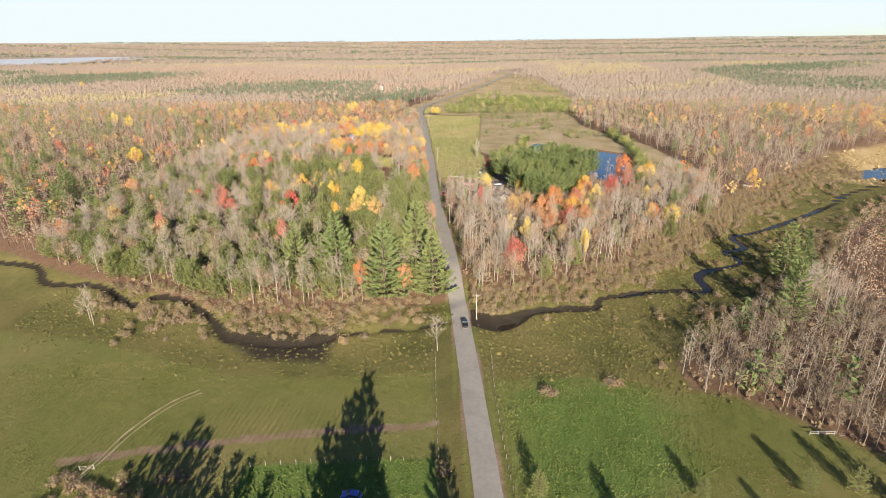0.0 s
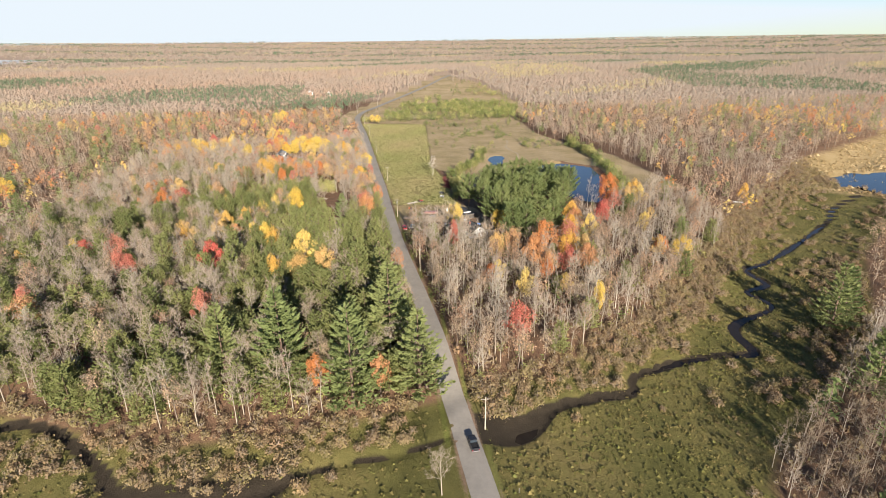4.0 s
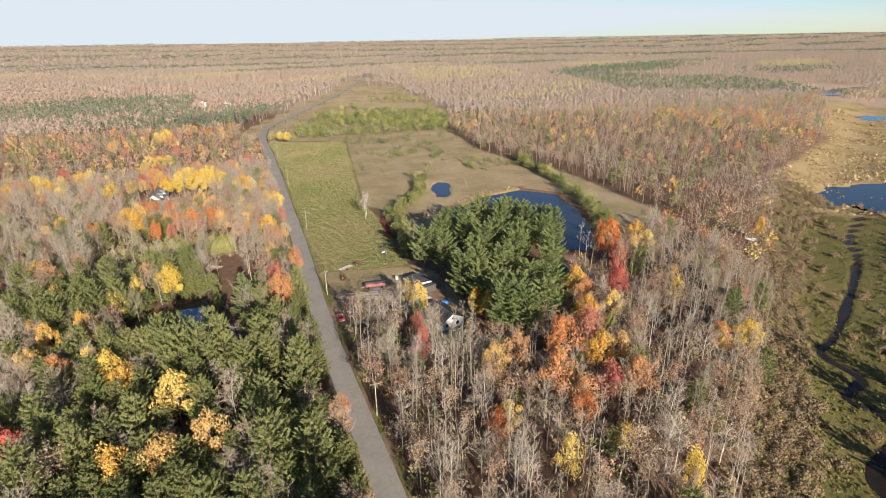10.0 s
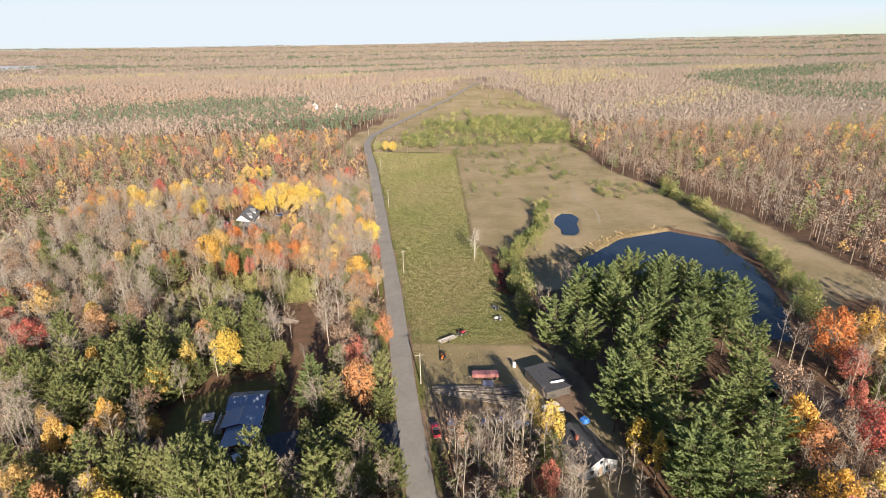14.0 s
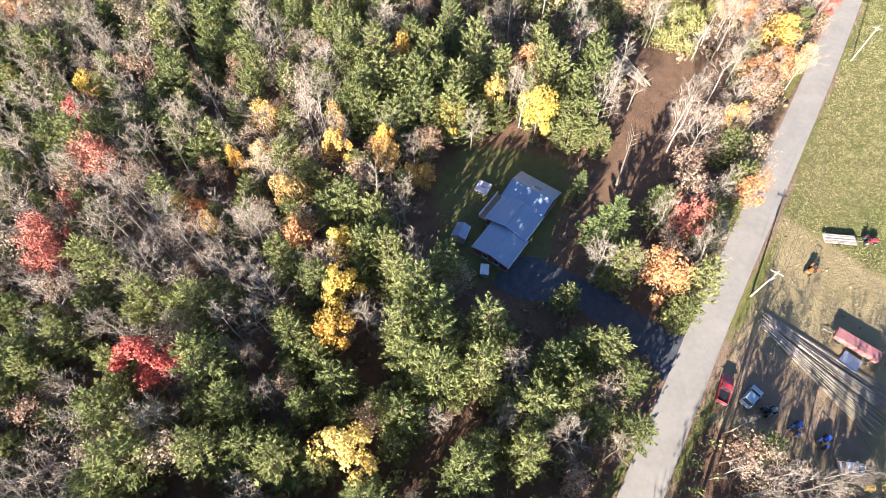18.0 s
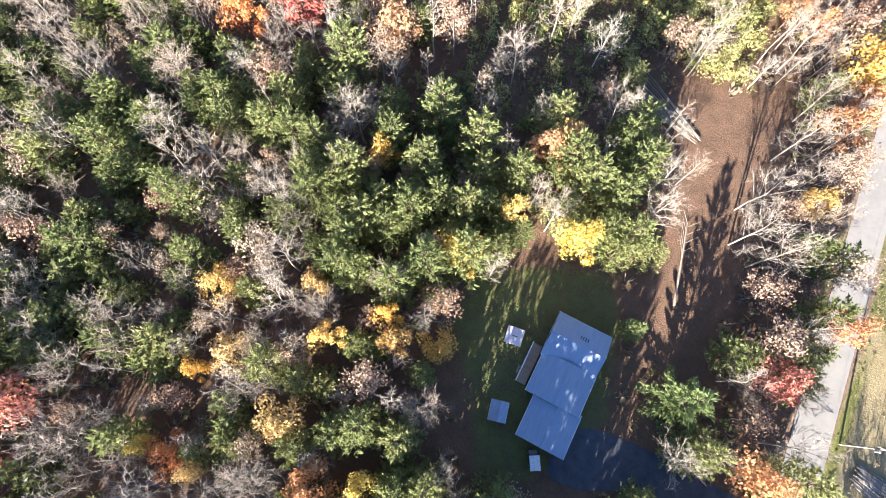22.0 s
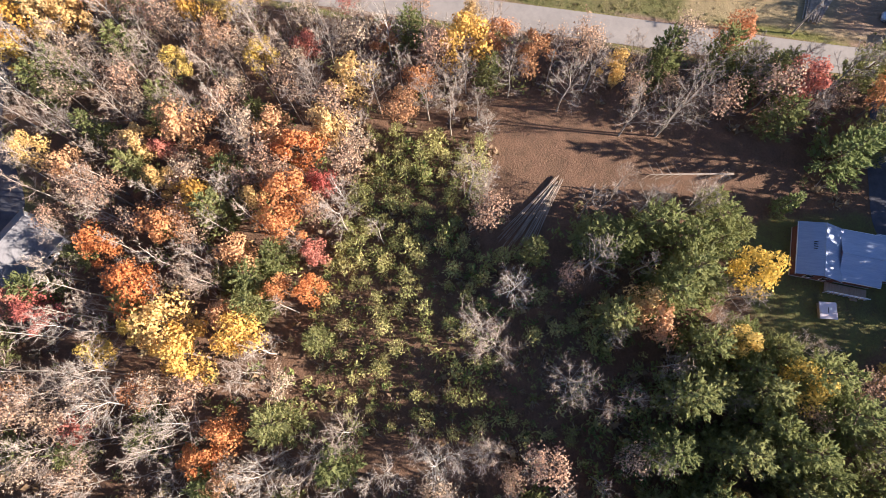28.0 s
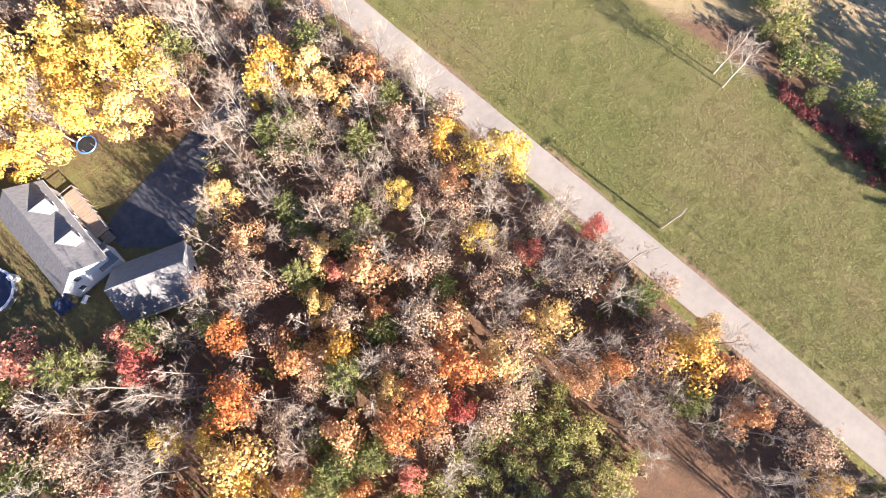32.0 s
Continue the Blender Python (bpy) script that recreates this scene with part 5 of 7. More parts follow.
w = w[(RNG.random(len(w)) < 0.75 * smooth(-7.4, -6.4, b) * smooth(-2, -4, b) + 0.06) & (away(BROOK_WEST, w[:, 0], w[:, 1]) > 2.5) & ~inside(FIELD_WEST, w[:, 0], w[:, 1])]
q = np.concatenate([q, w])
q = q[np.argsort(np.abs(q[:, 0] - 30))]
for x, y in q[:200]:
    tree_thing("shrub", x, y, RNG.uniform(0.8, 1.9), RNG.uniform(0, 360), 1.0, "marsh shrubs")
woods("shrub_thicket", "brown leafless shrubs on wet ground", "shrub", q[200:], 1.0, 0.8, 1.9)

# undergrowth between the trees
q = wooded(scatter(-160, 130, 172, 470, 3.3), 4.6)
q = q[~inside([(32, 262), (60, 262), (100, 325), (100, 345), (66, 362), (30, 340), (38, 300)], q[:, 0], q[:, 1]) & (RNG.random(len(q)) < 0.7)]
u = RNG.random(len(q))
woods("undergrowth", "brown leafless undergrowth on the forest floor", "shrub", q[u < 0.62], 0.5, 0.7, 1.5)
woods("undergrowth", "yellow-green undergrowth on the forest floor", "sapling", q[(u >= 0.62) & (u < 0.80)], 0.5, 0.4, 1.0)
woods("undergrowth", "green young growth on the forest floor", "bush", q[u >= 0.80], 0.5, 0.5, 1.3)


def tussock(rng, fine=1.0):
    """A clump of marsh grass blades."""
    n = 7
    s, e, d = bush_twigs(rng, n, 0.45, 0.6)
    m = 4
    s2, e2, d2 = bush_twigs(rng, m, 0.45, 0.4)
    return blades(s, e, np.full(n, 0.14), rng), cards(s2 + (e2 - s2) * 0.5, d2 + [0, 0, 0.5], 0.36, rng, 0.5)


GRASS = leaf_material("marsh_grass", ((0.0, (0.105, 0.108, 0.034)), (0.35, (0.155, 0.148, 0.046)), (0.65, (0.20, 0.155, 0.064)), (0.85, (0.13, 0.138, 0.04)), (1.0, (0.245, 0.175, 0.088))), 0.2, 0.28, False)
KINDS["tussock"] = (tussock, GRASS, GRASS, "crown", "grass", "")
q = np.concatenate([scatter(170, 290, 150, 400, 2.6), scatter(6, 170, 118, 290, 1.35), scatter(-150, -4, 130, 190, 1.8)])
b = base_z(q[:, 0], q[:, 1])
field = np.maximum(cover(FIELD_WEST, q[:, 0], q[:, 1], 4), cover(FIELD_EAST, q[:, 0], q[:, 1], 4))
q = q[(b < -4.5) & (away(BROOK_EAST, q[:, 0], q[:, 1]) > brook_width(q[:, 0]) * 1.5 + 0.4) & (away(BROOK_WEST, q[:, 0], q[:, 1]) > 1.8) & (away(ROAD_LINE, q[:, 0], q[:, 1]) > 4.4)
      & ~inside(WOOD_EAST, q[:, 0], q[:, 1]) & (RNG.random(len(q)) > 0.25 + 0.65 * field)]
woods("marsh_grass", "olive and tan tussocks of marsh grass", "tussock", q, 1.0, 0.5, 1.35, np.clip(patchy(q[:, 0], q[:, 1], 0.11, 3.0) * 0.8 + 0.3 * RNG.random(len(q)), 0, 0.99))
REED_GRASS = leaf_material("dry_reeds", ((0.0, (0.26, 0.18, 0.09)), (0.5, (0.40, 0.29, 0.15)), (1.0, (0.48, 0.37, 0.21))), 0.15)
KINDS["reed"] = (tussock, REED_GRASS, REED_GRASS, "crown", "reeds", "")
q = scatter(255, 640, 318, 640, 3.6)
q = q[inside(REEDS, q[:, 0], q[:, 1]) & (patchy(q[:, 0], q[:, 1], 0.06, 1.0) > 0.3) & (~inside(MARSH_POND, q[:, 0], q[:, 1]) | (patchy(q[:, 0], q[:, 1], 0.12, 2.0) > 0.66))]
woods("reed_bed", "dry tan reeds in a marsh", "reed", q, 1.0, 1.2, 3.0)
q = scatter(44, 124, 394, 440, 1.5)
woods("reed_bed", "dry tan reeds along a pond", "reed", q[inside(POND_RIM, q[:, 0], q[:, 1]) & (RNG.random(len(q)) < 0.7)], 1.0, 0.5, 1.3)
q = scatter(-4, 42, 296, 343, 1.3)
q = q[inside(WORK_YARD, q[:, 0], q[:, 1]) & ~inside(PARKING, q[:, 0], q[:, 1]) & (away(ROAD_LINE, q[:, 0], q[:, 1]) > 4.5) & (q[:, 1] > 316) & (RNG.random(len(q)) < 0.8)]
q = q[~inside([(24, 304), (39, 304), (41, 326), (24, 326)], q[:, 0], q[:, 1])]
woods("rough_grass", "tall dry grass in a work yard", "reed", q[::2], 1.0, 0.25, 0.55)
woods("rough_grass", "rough olive grass in a work yard", "tussock", q[1::4], 1.0, 0.25, 0.5)
side = np.array(glide(ROAD_LINE[3:42], 1.6))
way = np.gradient(side, axis=0)
way /= np.linalg.norm(way, axis=1)[:, None]
normal = np.stack([way[:, 1], -way[:, 0]], 1)
q = np.concatenate([side + normal * k + RNG.normal(size=side.shape) * 0.8 for k in (-4.8, -4.1, 4.1, 4.8)])
woods("verge_grass", "rough yellow-green grass along the road verge", "tussock", q[away(ROAD_LINE, q[:, 0], q[:, 1]) > 3.7], 1.0, 0.25, 0.6)

# middle distance: the woods beyond, and the wood to the east
p = np.concatenate([scatter(-620, 760, 180, 720, 5.6), scatter(60, 150, 60, 172, 3.9), scatter(150, 420, 60, 180, 5.0)])
p = p[~((p[:, 0] > -175) & (p[:, 0] < 150) & (p[:, 1] > 168) & (p[:, 1] < 520))]
p = p[np.abs(p[:, 0]) < 190 + 0.9 * np.maximum(p[:, 1] - 60, 0)]
p = wooded(p)
px, py = p[:, 0], p[:, 1]
warm = patchy(px, py, 0.02, 0.6) + np.where(px < 0, 0.26, 0.06)
u = RNG.random(len(p))
east = inside(WOOD_EAST, px, py)
is_pine = u < np.where(east, 0.03, 0.05 + 0.10 * patchy(px, py, 0.017, 4.0) * (px < -100))
is_leafy = ~is_pine & (u > 1 - 0.075 * np.clip(warm, 0, 1) * ~east)
is_leafy |= ~is_pine & (px > -240) & (px < -18) & (py > 520) & (py < 740) & (RNG.random(len(p)) < 0.05)
is_leafy |= ~is_pine & (np.hypot(px - 425, py - 590) < 75) & (RNG.random(len(p)) < 0.2)
is_russet = ~is_pine & ~is_leafy & ~(east & (px < 150) & (py < 172)) & (RNG.random(len(p)) < np.clip(warm - 0.12 + 0.2 * ((px > -260) & (px < -10) & (py > 500)), 0.08, 0.75))
is_bare = ~(is_pine | is_leafy | is_russet)
woods("far_bare_woods", "leafless grey-brown woods", "grey", p[is_bare & ~east], 0.5, 0.7, 1.1)
edge = east & (px < 150) & (py < 172)
woods("east_woods", "tall slender leafless trees at a field edge", "slender", p[edge & (u < 0.3)], 1.0, 0.55, 0.85)
woods("east_woods", "leafless brown trees at a field edge", "dusky", p[edge & (u >= 0.3)], 1.0, 0.5, 0.8)
s = scatter(62, 150, 90, 172, 3.2)
woods("undergrowth", "brown brush at a wood's edge", "shrub", s[inside(WOOD_EAST, s[:, 0], s[:, 1])], 0.5, 0.5, 1.1)
woods("east_woods", "pale leafless woods beside a field", "slender", p[is_bare & east & ~edge & (u < 0.08)], 0.5, 0.7, 1.05)
woods("east_woods", "leafless brown woods beside a field", "dusky", p[is_bare & east & ~edge & ((u >= 0.8) | ((u >= 0.08) & (u < 0.66)))], 0.5, 0.7, 1.05)
woods("east_woods", "brown half-bare woods beside a field", "russet", p[is_bare & east & ~edge & (u >= 0.66) & (u < 0.8)], 0.5, 0.6, 0.95)
woods("far_oak_woods", "russet autumn woods", "russet", p[is_russet], 0.5, 0.7, 1.1)
woods("far_pine_woods", "green pines in autumn woods", "pine", p[is_pine], 0.5, 0.5, 0.85)
k = RNG.random(len(p))
west = (px > -260) & (px < -10) & (py > 500)
k = np.where(west, np.where(k < 0.5, 0.2, np.where(k < 0.64, 0.95, np.where(k < 0.92, 0.6, 0.8))), k)
woods("far_maple_woods", "orange maples in autumn woods", "orange", p[is_leafy & (k < 0.45)], 0.5, 0.7, 1.05)
woods("far_maple_woods", "golden maples in autumn woods", "gold", p[is_leafy & (k >= 0.45) & (k < 0.78)], 0.5, 0.7, 1.05)
woods("far_aspen_woods", "yellow trees in autumn woods", "yellow", p[is_leafy & (k >= 0.78) & (k < 0.9)], 0.5, 0.7, 1.05)
woods("far_maple_woods", "red maples in autumn woods", "red", p[is_leafy & (k >= 0.9)], 0.5, 0.7, 1.05)


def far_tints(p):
    """Tone of far crowns: brown and grey, warm to the west, with belts of pine and of yellow; greyed far off as painted
    haze.
    """
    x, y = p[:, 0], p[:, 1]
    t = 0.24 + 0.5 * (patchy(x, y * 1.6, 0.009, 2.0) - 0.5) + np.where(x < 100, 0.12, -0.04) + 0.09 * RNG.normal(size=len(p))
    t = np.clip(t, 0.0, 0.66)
    # beyond 1300 m the tone shifts to grey, haze painted into the crowns
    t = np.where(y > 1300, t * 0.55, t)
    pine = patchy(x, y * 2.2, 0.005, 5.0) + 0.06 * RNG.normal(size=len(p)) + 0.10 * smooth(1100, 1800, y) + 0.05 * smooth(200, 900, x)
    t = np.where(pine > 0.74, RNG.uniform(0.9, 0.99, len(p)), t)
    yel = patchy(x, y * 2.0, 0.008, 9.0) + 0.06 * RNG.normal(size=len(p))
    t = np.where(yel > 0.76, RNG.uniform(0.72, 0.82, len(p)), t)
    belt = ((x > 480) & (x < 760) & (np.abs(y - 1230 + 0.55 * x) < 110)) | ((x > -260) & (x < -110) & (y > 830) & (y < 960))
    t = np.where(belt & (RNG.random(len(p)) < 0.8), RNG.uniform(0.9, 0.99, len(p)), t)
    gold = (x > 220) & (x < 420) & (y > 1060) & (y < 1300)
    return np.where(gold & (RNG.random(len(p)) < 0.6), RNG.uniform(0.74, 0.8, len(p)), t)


p = scatter(-1250, 1750, 720, 1150, 7.0)
p = wooded(p[np.abs(p[:, 0] - 0.25 * p[:, 1]) < 150 + 1.2 * p[:, 1]])
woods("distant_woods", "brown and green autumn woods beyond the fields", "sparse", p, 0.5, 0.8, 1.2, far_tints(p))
p = scatter(-1500, 2300, 1150, 1500, 8.5)
p = wooded(p[np.abs(p[:, 0] - 0.25 * p[:, 1]) < 150 + 1.2 * p[:, 1]])
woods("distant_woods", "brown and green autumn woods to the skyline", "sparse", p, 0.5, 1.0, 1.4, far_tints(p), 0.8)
p = scatter(-4300, 6800, 700, 4600, 19.0)
p = p[(np.abs(p[:, 0] - 0.25 * p[:, 1]) < 150 + 1.2 * p[:, 1]) & ((p[:, 1] > 1500) | (p[:, 0] > np.where(p[:, 1] < 1150, 1740, 2290)))]
p = wooded(p[(p[:, 1] < 2300) | (RNG.random(len(p)) < 0.4)])
clear = patchy(p[:, 0], p[:, 1] * 2.5, 0.004, 7.0) < 0.78
p = p[clear]
woods("skyline_woods", "brown autumn woods on the skyline with haze in their colour", "sparse", np.column_stack([p, np.where(p[:, 1] < 2300, 2.3, 3.3)]), 0.5, 0.8, 1.2, far_tints(p), 0.4)


def turf(rng, fine=1.0):
    """A patch of short grass blades."""
    n = 30
    s = np.column_stack([rng.uniform(-0.85, 0.85, (n, 2)), np.full(n, -0.03)])
    e = s + np.column_stack([rng.normal(size=(n, 2)) * 0.06, rng.uniform(0.10, 0.22, n)])
    return blades(s, e, np.full(n, 0.2), rng), blades(s[:2] + 0.1, e[:2] + 0.1, np.full(2, 0.2), rng)


TURF = leaf_material("field_grass", ((0.0, (0.25, 0.25, 0.10)), (0.45, (0.31, 0.285, 0.125)), (0.7, (0.35, 0.30, 0.15)), (1.0, (0.37, 0.27, 0.165))), 0.3, 0.1, False)
KINDS["turf"] = (turf, TURF, TURF, "crown", "grass", "")
q = scatter(-24, 72, 338, 645, 1.25)
q = q[inside(MOWN, q[:, 0], q[:, 1]) & (away(ROAD_LINE, q[:, 0], q[:, 1]) > 4.0)]
woods("field_grass", "short yellow-green grass of a mown field", "turf", q, 1.0, 0.7, 1.3, np.clip(patchy(q[:, 0], q[:, 1], 0.045, 1.0) * 0.9 + 0.14 * RNG.normal(size=len(q)), 0, 0.99))
q = np.concatenate([scatter(-130, -4, 84, 140, 1.9), scatter(13, 130, 80, 131, 1.7)])
q = q[(inside(FIELD_WEST, q[:, 0], q[:, 1]) | inside(FIELD_EAST, q[:, 0], q[:, 1])) & (away(ROAD_LINE, q[:, 0], q[:, 1]) > 4.0)]
lush = (cover(LUSH_EAST, q[:, 0], q[:, 1], 12) > RNG.uniform(0.25, 0.85, len(q))) | inside(YARD_SOUTH, q[:, 0], q[:, 1])
LUSH = leaf_material("lush_grass", ((0.0, (0.095, 0.135, 0.032)), (0.5, (0.14, 0.18, 0.048)), (1.0, (0.20, 0.205, 0.07))), 0.25, 0.3)
PASTURE = leaf_material("pasture_grass", ((0.0, (0.11, 0.125, 0.035)), (0.5, (0.17, 0.165, 0.055)), (1.0, (0.25, 0.19, 0.09))), 0.25, 0.3, False)
KINDS["lush"], KINDS["pasture"] = (turf, LUSH, LUSH, "crown", "grass", ""), (turf, PASTURE, PASTURE, "crown", "grass", "")
woods("pasture_grass", "short olive grass of a pasture", "pasture", q[~lush], 1.0, 0.7, 1.5, np.clip(patchy(q[~lush][:, 0], q[~lush][:, 1], 0.08, 2.0) + 0.12 * RNG.normal(size=(~lush).sum()), 0, 0.99))
woods("pasture_grass", "thick green grass of a pasture", "lush", q[lush], 1.0, 0.9, 2.4)
for x, y in ((-40, 277), (-43, 280), (-37, 272), (-46, 275), (-33, 277), (-48, 281), (-36, 283), (-42, 272)):
    tree_thing("young", x, y, RNG.uniform(1.15, 1.3), RNG.uniform(0, 360), 1.5)
for x, y in ((-67, 318), (-72, 314), (-78, 320), (-84, 316), (-90, 322), (-71, 325), (-95, 318), (-80, 328), (-87, 330), (-75, 309), (-84, 308), (-66, 334), (-74, 336), (-82, 338)):
    tree_thing("young", x, y, RNG.uniform(1.05, 1.25), RNG.uniform(0, 360), 1.3)
for x, y in ((22, 281), (27, 278), (34, 277), (38, 280), (30, 273), (35, 271), (25, 273)):
    tree_thing("slender", x, y, RNG.uniform(0.75, 0.95), RNG.uniform(0, 360))
q = scatter(-94, -34, 344, 398, 1.5)
q = q[inside(SAPLING_FIELD, q[:, 0], q[:, 1])]
woods("undergrowth", "dark green low growth in an overgrown clearing", "bush", q[::2], 0.5, 0.25, 0.6)
low = scatter(-90, -48, 331, 350, 2.4)
low = low[RNG.random(len(low)) < 0.75]
woods("undergrowth", "dark green low conifers in a shaded clearing", "young", low[::2], 0.5, 0.2, 0.5)
woods("undergrowth", "green low growth in a shaded clearing", "bush", low[1::2], 0.5, 0.4, 1.1)
woods("undergrowth", "brown low growth in an overgrown clearing", "shrub", q[1::2], 0.5, 0.25, 0.6)

# ---- buildings, vehicles and yard things ----
ROOF_METAL = worn("grey_metal_roof", (0.22, 0.27, 0.35), (0.30, 0.355, 0.44), 0.8, 0.45, 0.3, 0.15, 8.0, (6, 0.6, 1))
ROOF_DARK = worn("dark_shingles", (0.04, 0.04, 0.044), (0.085, 0.085, 0.09), 1.2, 0.9, 0, 0.4, 7.0, (1, 2.5, 1))
ROOF_GREY = worn("grey_shingles", (0.115, 0.112, 0.113), (0.19, 0.187, 0.185), 1.2, 0.9, 0, 0.4, 7.0, (1, 2.5, 1))
SIDING_WHITE = worn("white_siding", (0.62, 0.62, 0.60), (0.78, 0.78, 0.76), 1.0, 0.6, 0, 0.25, 9.0, (0.3, 0.3, 6))
SIDING_RED = worn("red_brown_siding", (0.16, 0.055, 0.04), (0.26, 0.10, 0.07), 1.0, 0.7, 0, 0.25, 9.0, (0.3, 0.3, 6))
SIDING_DARK = worn("dark_boards", (0.055, 0.048, 0.042), (0.12, 0.105, 0.09), 1.0, 0.85, 0, 0.3, 9.0, (6, 6, 0.4))
SIDING_GREY = worn("weathered_boards", (0.20, 0.18, 0.16), (0.34, 0.31, 0.28), 1.0, 0.85, 0, 0.3, 9.0, (6, 6, 0.4))
TRIM_WHITE = worn("white_trim", (0.68, 0.68, 0.66), (0.80, 0.80, 0.78), 2.0, 0.5, 0, 0.05)
DECK_WOOD = worn("weathered_deck", (0.24, 0.17, 0.12), (0.38, 0.29, 0.21), 1.2, 0.8, 0, 0.3, 9.0, (0.5, 6, 1))
LOG_WOOD = worn("grey_logs", (0.20, 0.16, 0.12), (0.42, 0.35, 0.28), 1.0, 0.85, 0, 0.3, 10)
POLE_WOOD = worn("pole_wood", (0.30, 0.25, 0.19), (0.48, 0.42, 0.34), 0.8, 0.85, 0, 0.3, 10, (4, 4, 0.3))
CONCRETE = worn("concrete", (0.32, 0.31, 0.29), (0.46, 0.45, 0.42), 1.5, 0.9)
RUBBER = worn("black_rubber", (0.012, 0.012, 0.013), (0.03, 0.03, 0.03), 4.0, 0.8)
STEEL = worn("grey_steel", (0.30, 0.30, 0.31), (0.46, 0.46, 0.47), 2.0, 0.4, 0.7)
WIRE = worn("dark_cable", (0.02, 0.02, 0.022), (0.05, 0.05, 0.05), 3.0, 0.6)
CREAM = worn("pinkish_cover", (0.60, 0.50, 0.50), (0.74, 0.66, 0.66), 1.2, 0.6)
LINER = worn("dark_pool_cover", (0.015, 0.022, 0.05), (0.03, 0.045, 0.09), 1.0, 0.5)
TARP_BLUE = worn("blue_tarp", (0.03, 0.14, 0.45), (0.06, 0.22, 0.60), 1.5, 0.5)
TARP_GREEN = worn("green_cover", (0.06, 0.16, 0.14), (0.10, 0.24, 0.20), 1.0, 0.55)


def paint(name, tone):
    m = Nodes(name)
    m.colour(m.ramp(m.noise(2.5, 5), ((0.35, tuple(v * 0.75 for v in tone)), (0.65, tone)))).gloss(0.35, 0, 0.5)
    m.bsdf.inputs["Coat Weight"].default_value = 0.4
    return m.mat


PAINT = {"black": paint("black_paint", (0.02, 0.021, 0.025)), "red": paint("red_paint", (0.45, 0.04, 0.05)), "white": paint("white_paint", (0.72, 0.72, 0.70)), "blue": paint("blue_paint", (0.04, 0.10, 0.42)),
         "orange": paint("orange_paint", (0.55, 0.16, 0.03)), "pale": paint("pale_paint", (0.42, 0.50, 0.56)), "faded": paint("faded_red_paint", (0.42, 0.17, 0.15)), "grey": paint("grey_paint", (0.16, 0.17, 0.18))}
_g = Nodes("window_glass")
_g.colour((0.03, 0.04, 0.05)).gloss(0.08, 0, 0.6)
GLASS = _g.mat
_l = Nodes("lamp_glass")
_l.colour((0.6, 0.55, 0.5)).gloss(0.15, 0, 0.5)
LAMP = _l.mat


def part(name, bm, material, parent, label="", flat=True):
    """One mesh object under a thing or a part."""
    me = bpy.data.meshes.new(name)
    bm.normal_update()
    bm.to_mesh(me)
    bm.free()
    if flat:
        me.shade_flat()
    me.materials.append(material)
    ob = new(name, me)
    ob.parent = parent
    return tagged(ob, label)


def thing(name, label, category, x, y, turn=0.0, group="", lift=0.0):
    ob = tagged(new(name), label, category, group)
    ob.matrix_basis = pose(x, y, spot(x, y) + lift, 0, 0, turn)
    return ob


def box(x0, x1, y0, y1, z0, z1, bevel=0.0):
    bm = bmesh.new()
    bmesh.ops.create_cube(bm, size=1, matrix=Matrix.Translation(((x0 + x1) / 2, (y0 + y1) / 2, (z0 + z1) / 2)) @ Matrix.Diagonal((x1 - x0, y1 - y0, z1 - z0, 1)))
    if bevel:
        bmesh.ops.bevel(bm, geom=bm.edges[:], offset=bevel, segments=2, affect="EDGES", profile=0.6)
    return bm


def rod(a, b, r0, r1=None, sides=8):
    v, t = tube(a, b, r0, r0 if r1 is None else r1, sides)
    bm = bmesh.new()
    vs = [bm.verts.new(p) for p in v]
    for tri in t:
        bm.faces.new([vs[i] for i in tri])
    bm.faces.new(vs[:sides][::-1])
    bm.faces.new(vs[sides:])
    return bm


def prism(profile, width, bevel=0.0):
    """A side outline (y, z) drawn out along x."""
    bm = bmesh.new()
    a = [bm.verts.new((-width / 2, y, z)) for y, z in profile]
    b = [bm.verts.new((width / 2, y, z)) for y, z in profile]
    bm.faces.new(a[::-1])
    bm.faces.new(b)
    n = len(a)
    for i in range(n):
        bm.faces.new((a[i], a[(i + 1) % n], b[(i + 1) % n], b[i]))
    bmesh.ops.recalc_face_normals(bm, faces=bm.faces[:])
    if bevel:
        bmesh.ops.bevel(bm, geom=bm.edges[:], offset=bevel, segments=2, affect="EDGES", profile=0.6)
    return bm


def wheel(parent, x, y, r, w, name="wheel"):
    tyre_bm = rod((x - w / 2, y, r), (x + w / 2, y, r), r, r, 14)
    bmesh.ops.bevel(tyre_bm, geom=[e for e in tyre_bm.edges if e.is_boundary or len(e.link_faces) == 2 and e.calc_face_angle(0) > 1], offset=0.03, segments=1, affect="EDGES")
    w_ob = part(name, tyre_bm, RUBBER, parent)
    part("rim", rod((x - w / 2 - 0.012, y, r), (x + w / 2 + 0.012, y, r), r * 0.58, r * 0.58, 10), STEEL, w_ob, "steel rim")


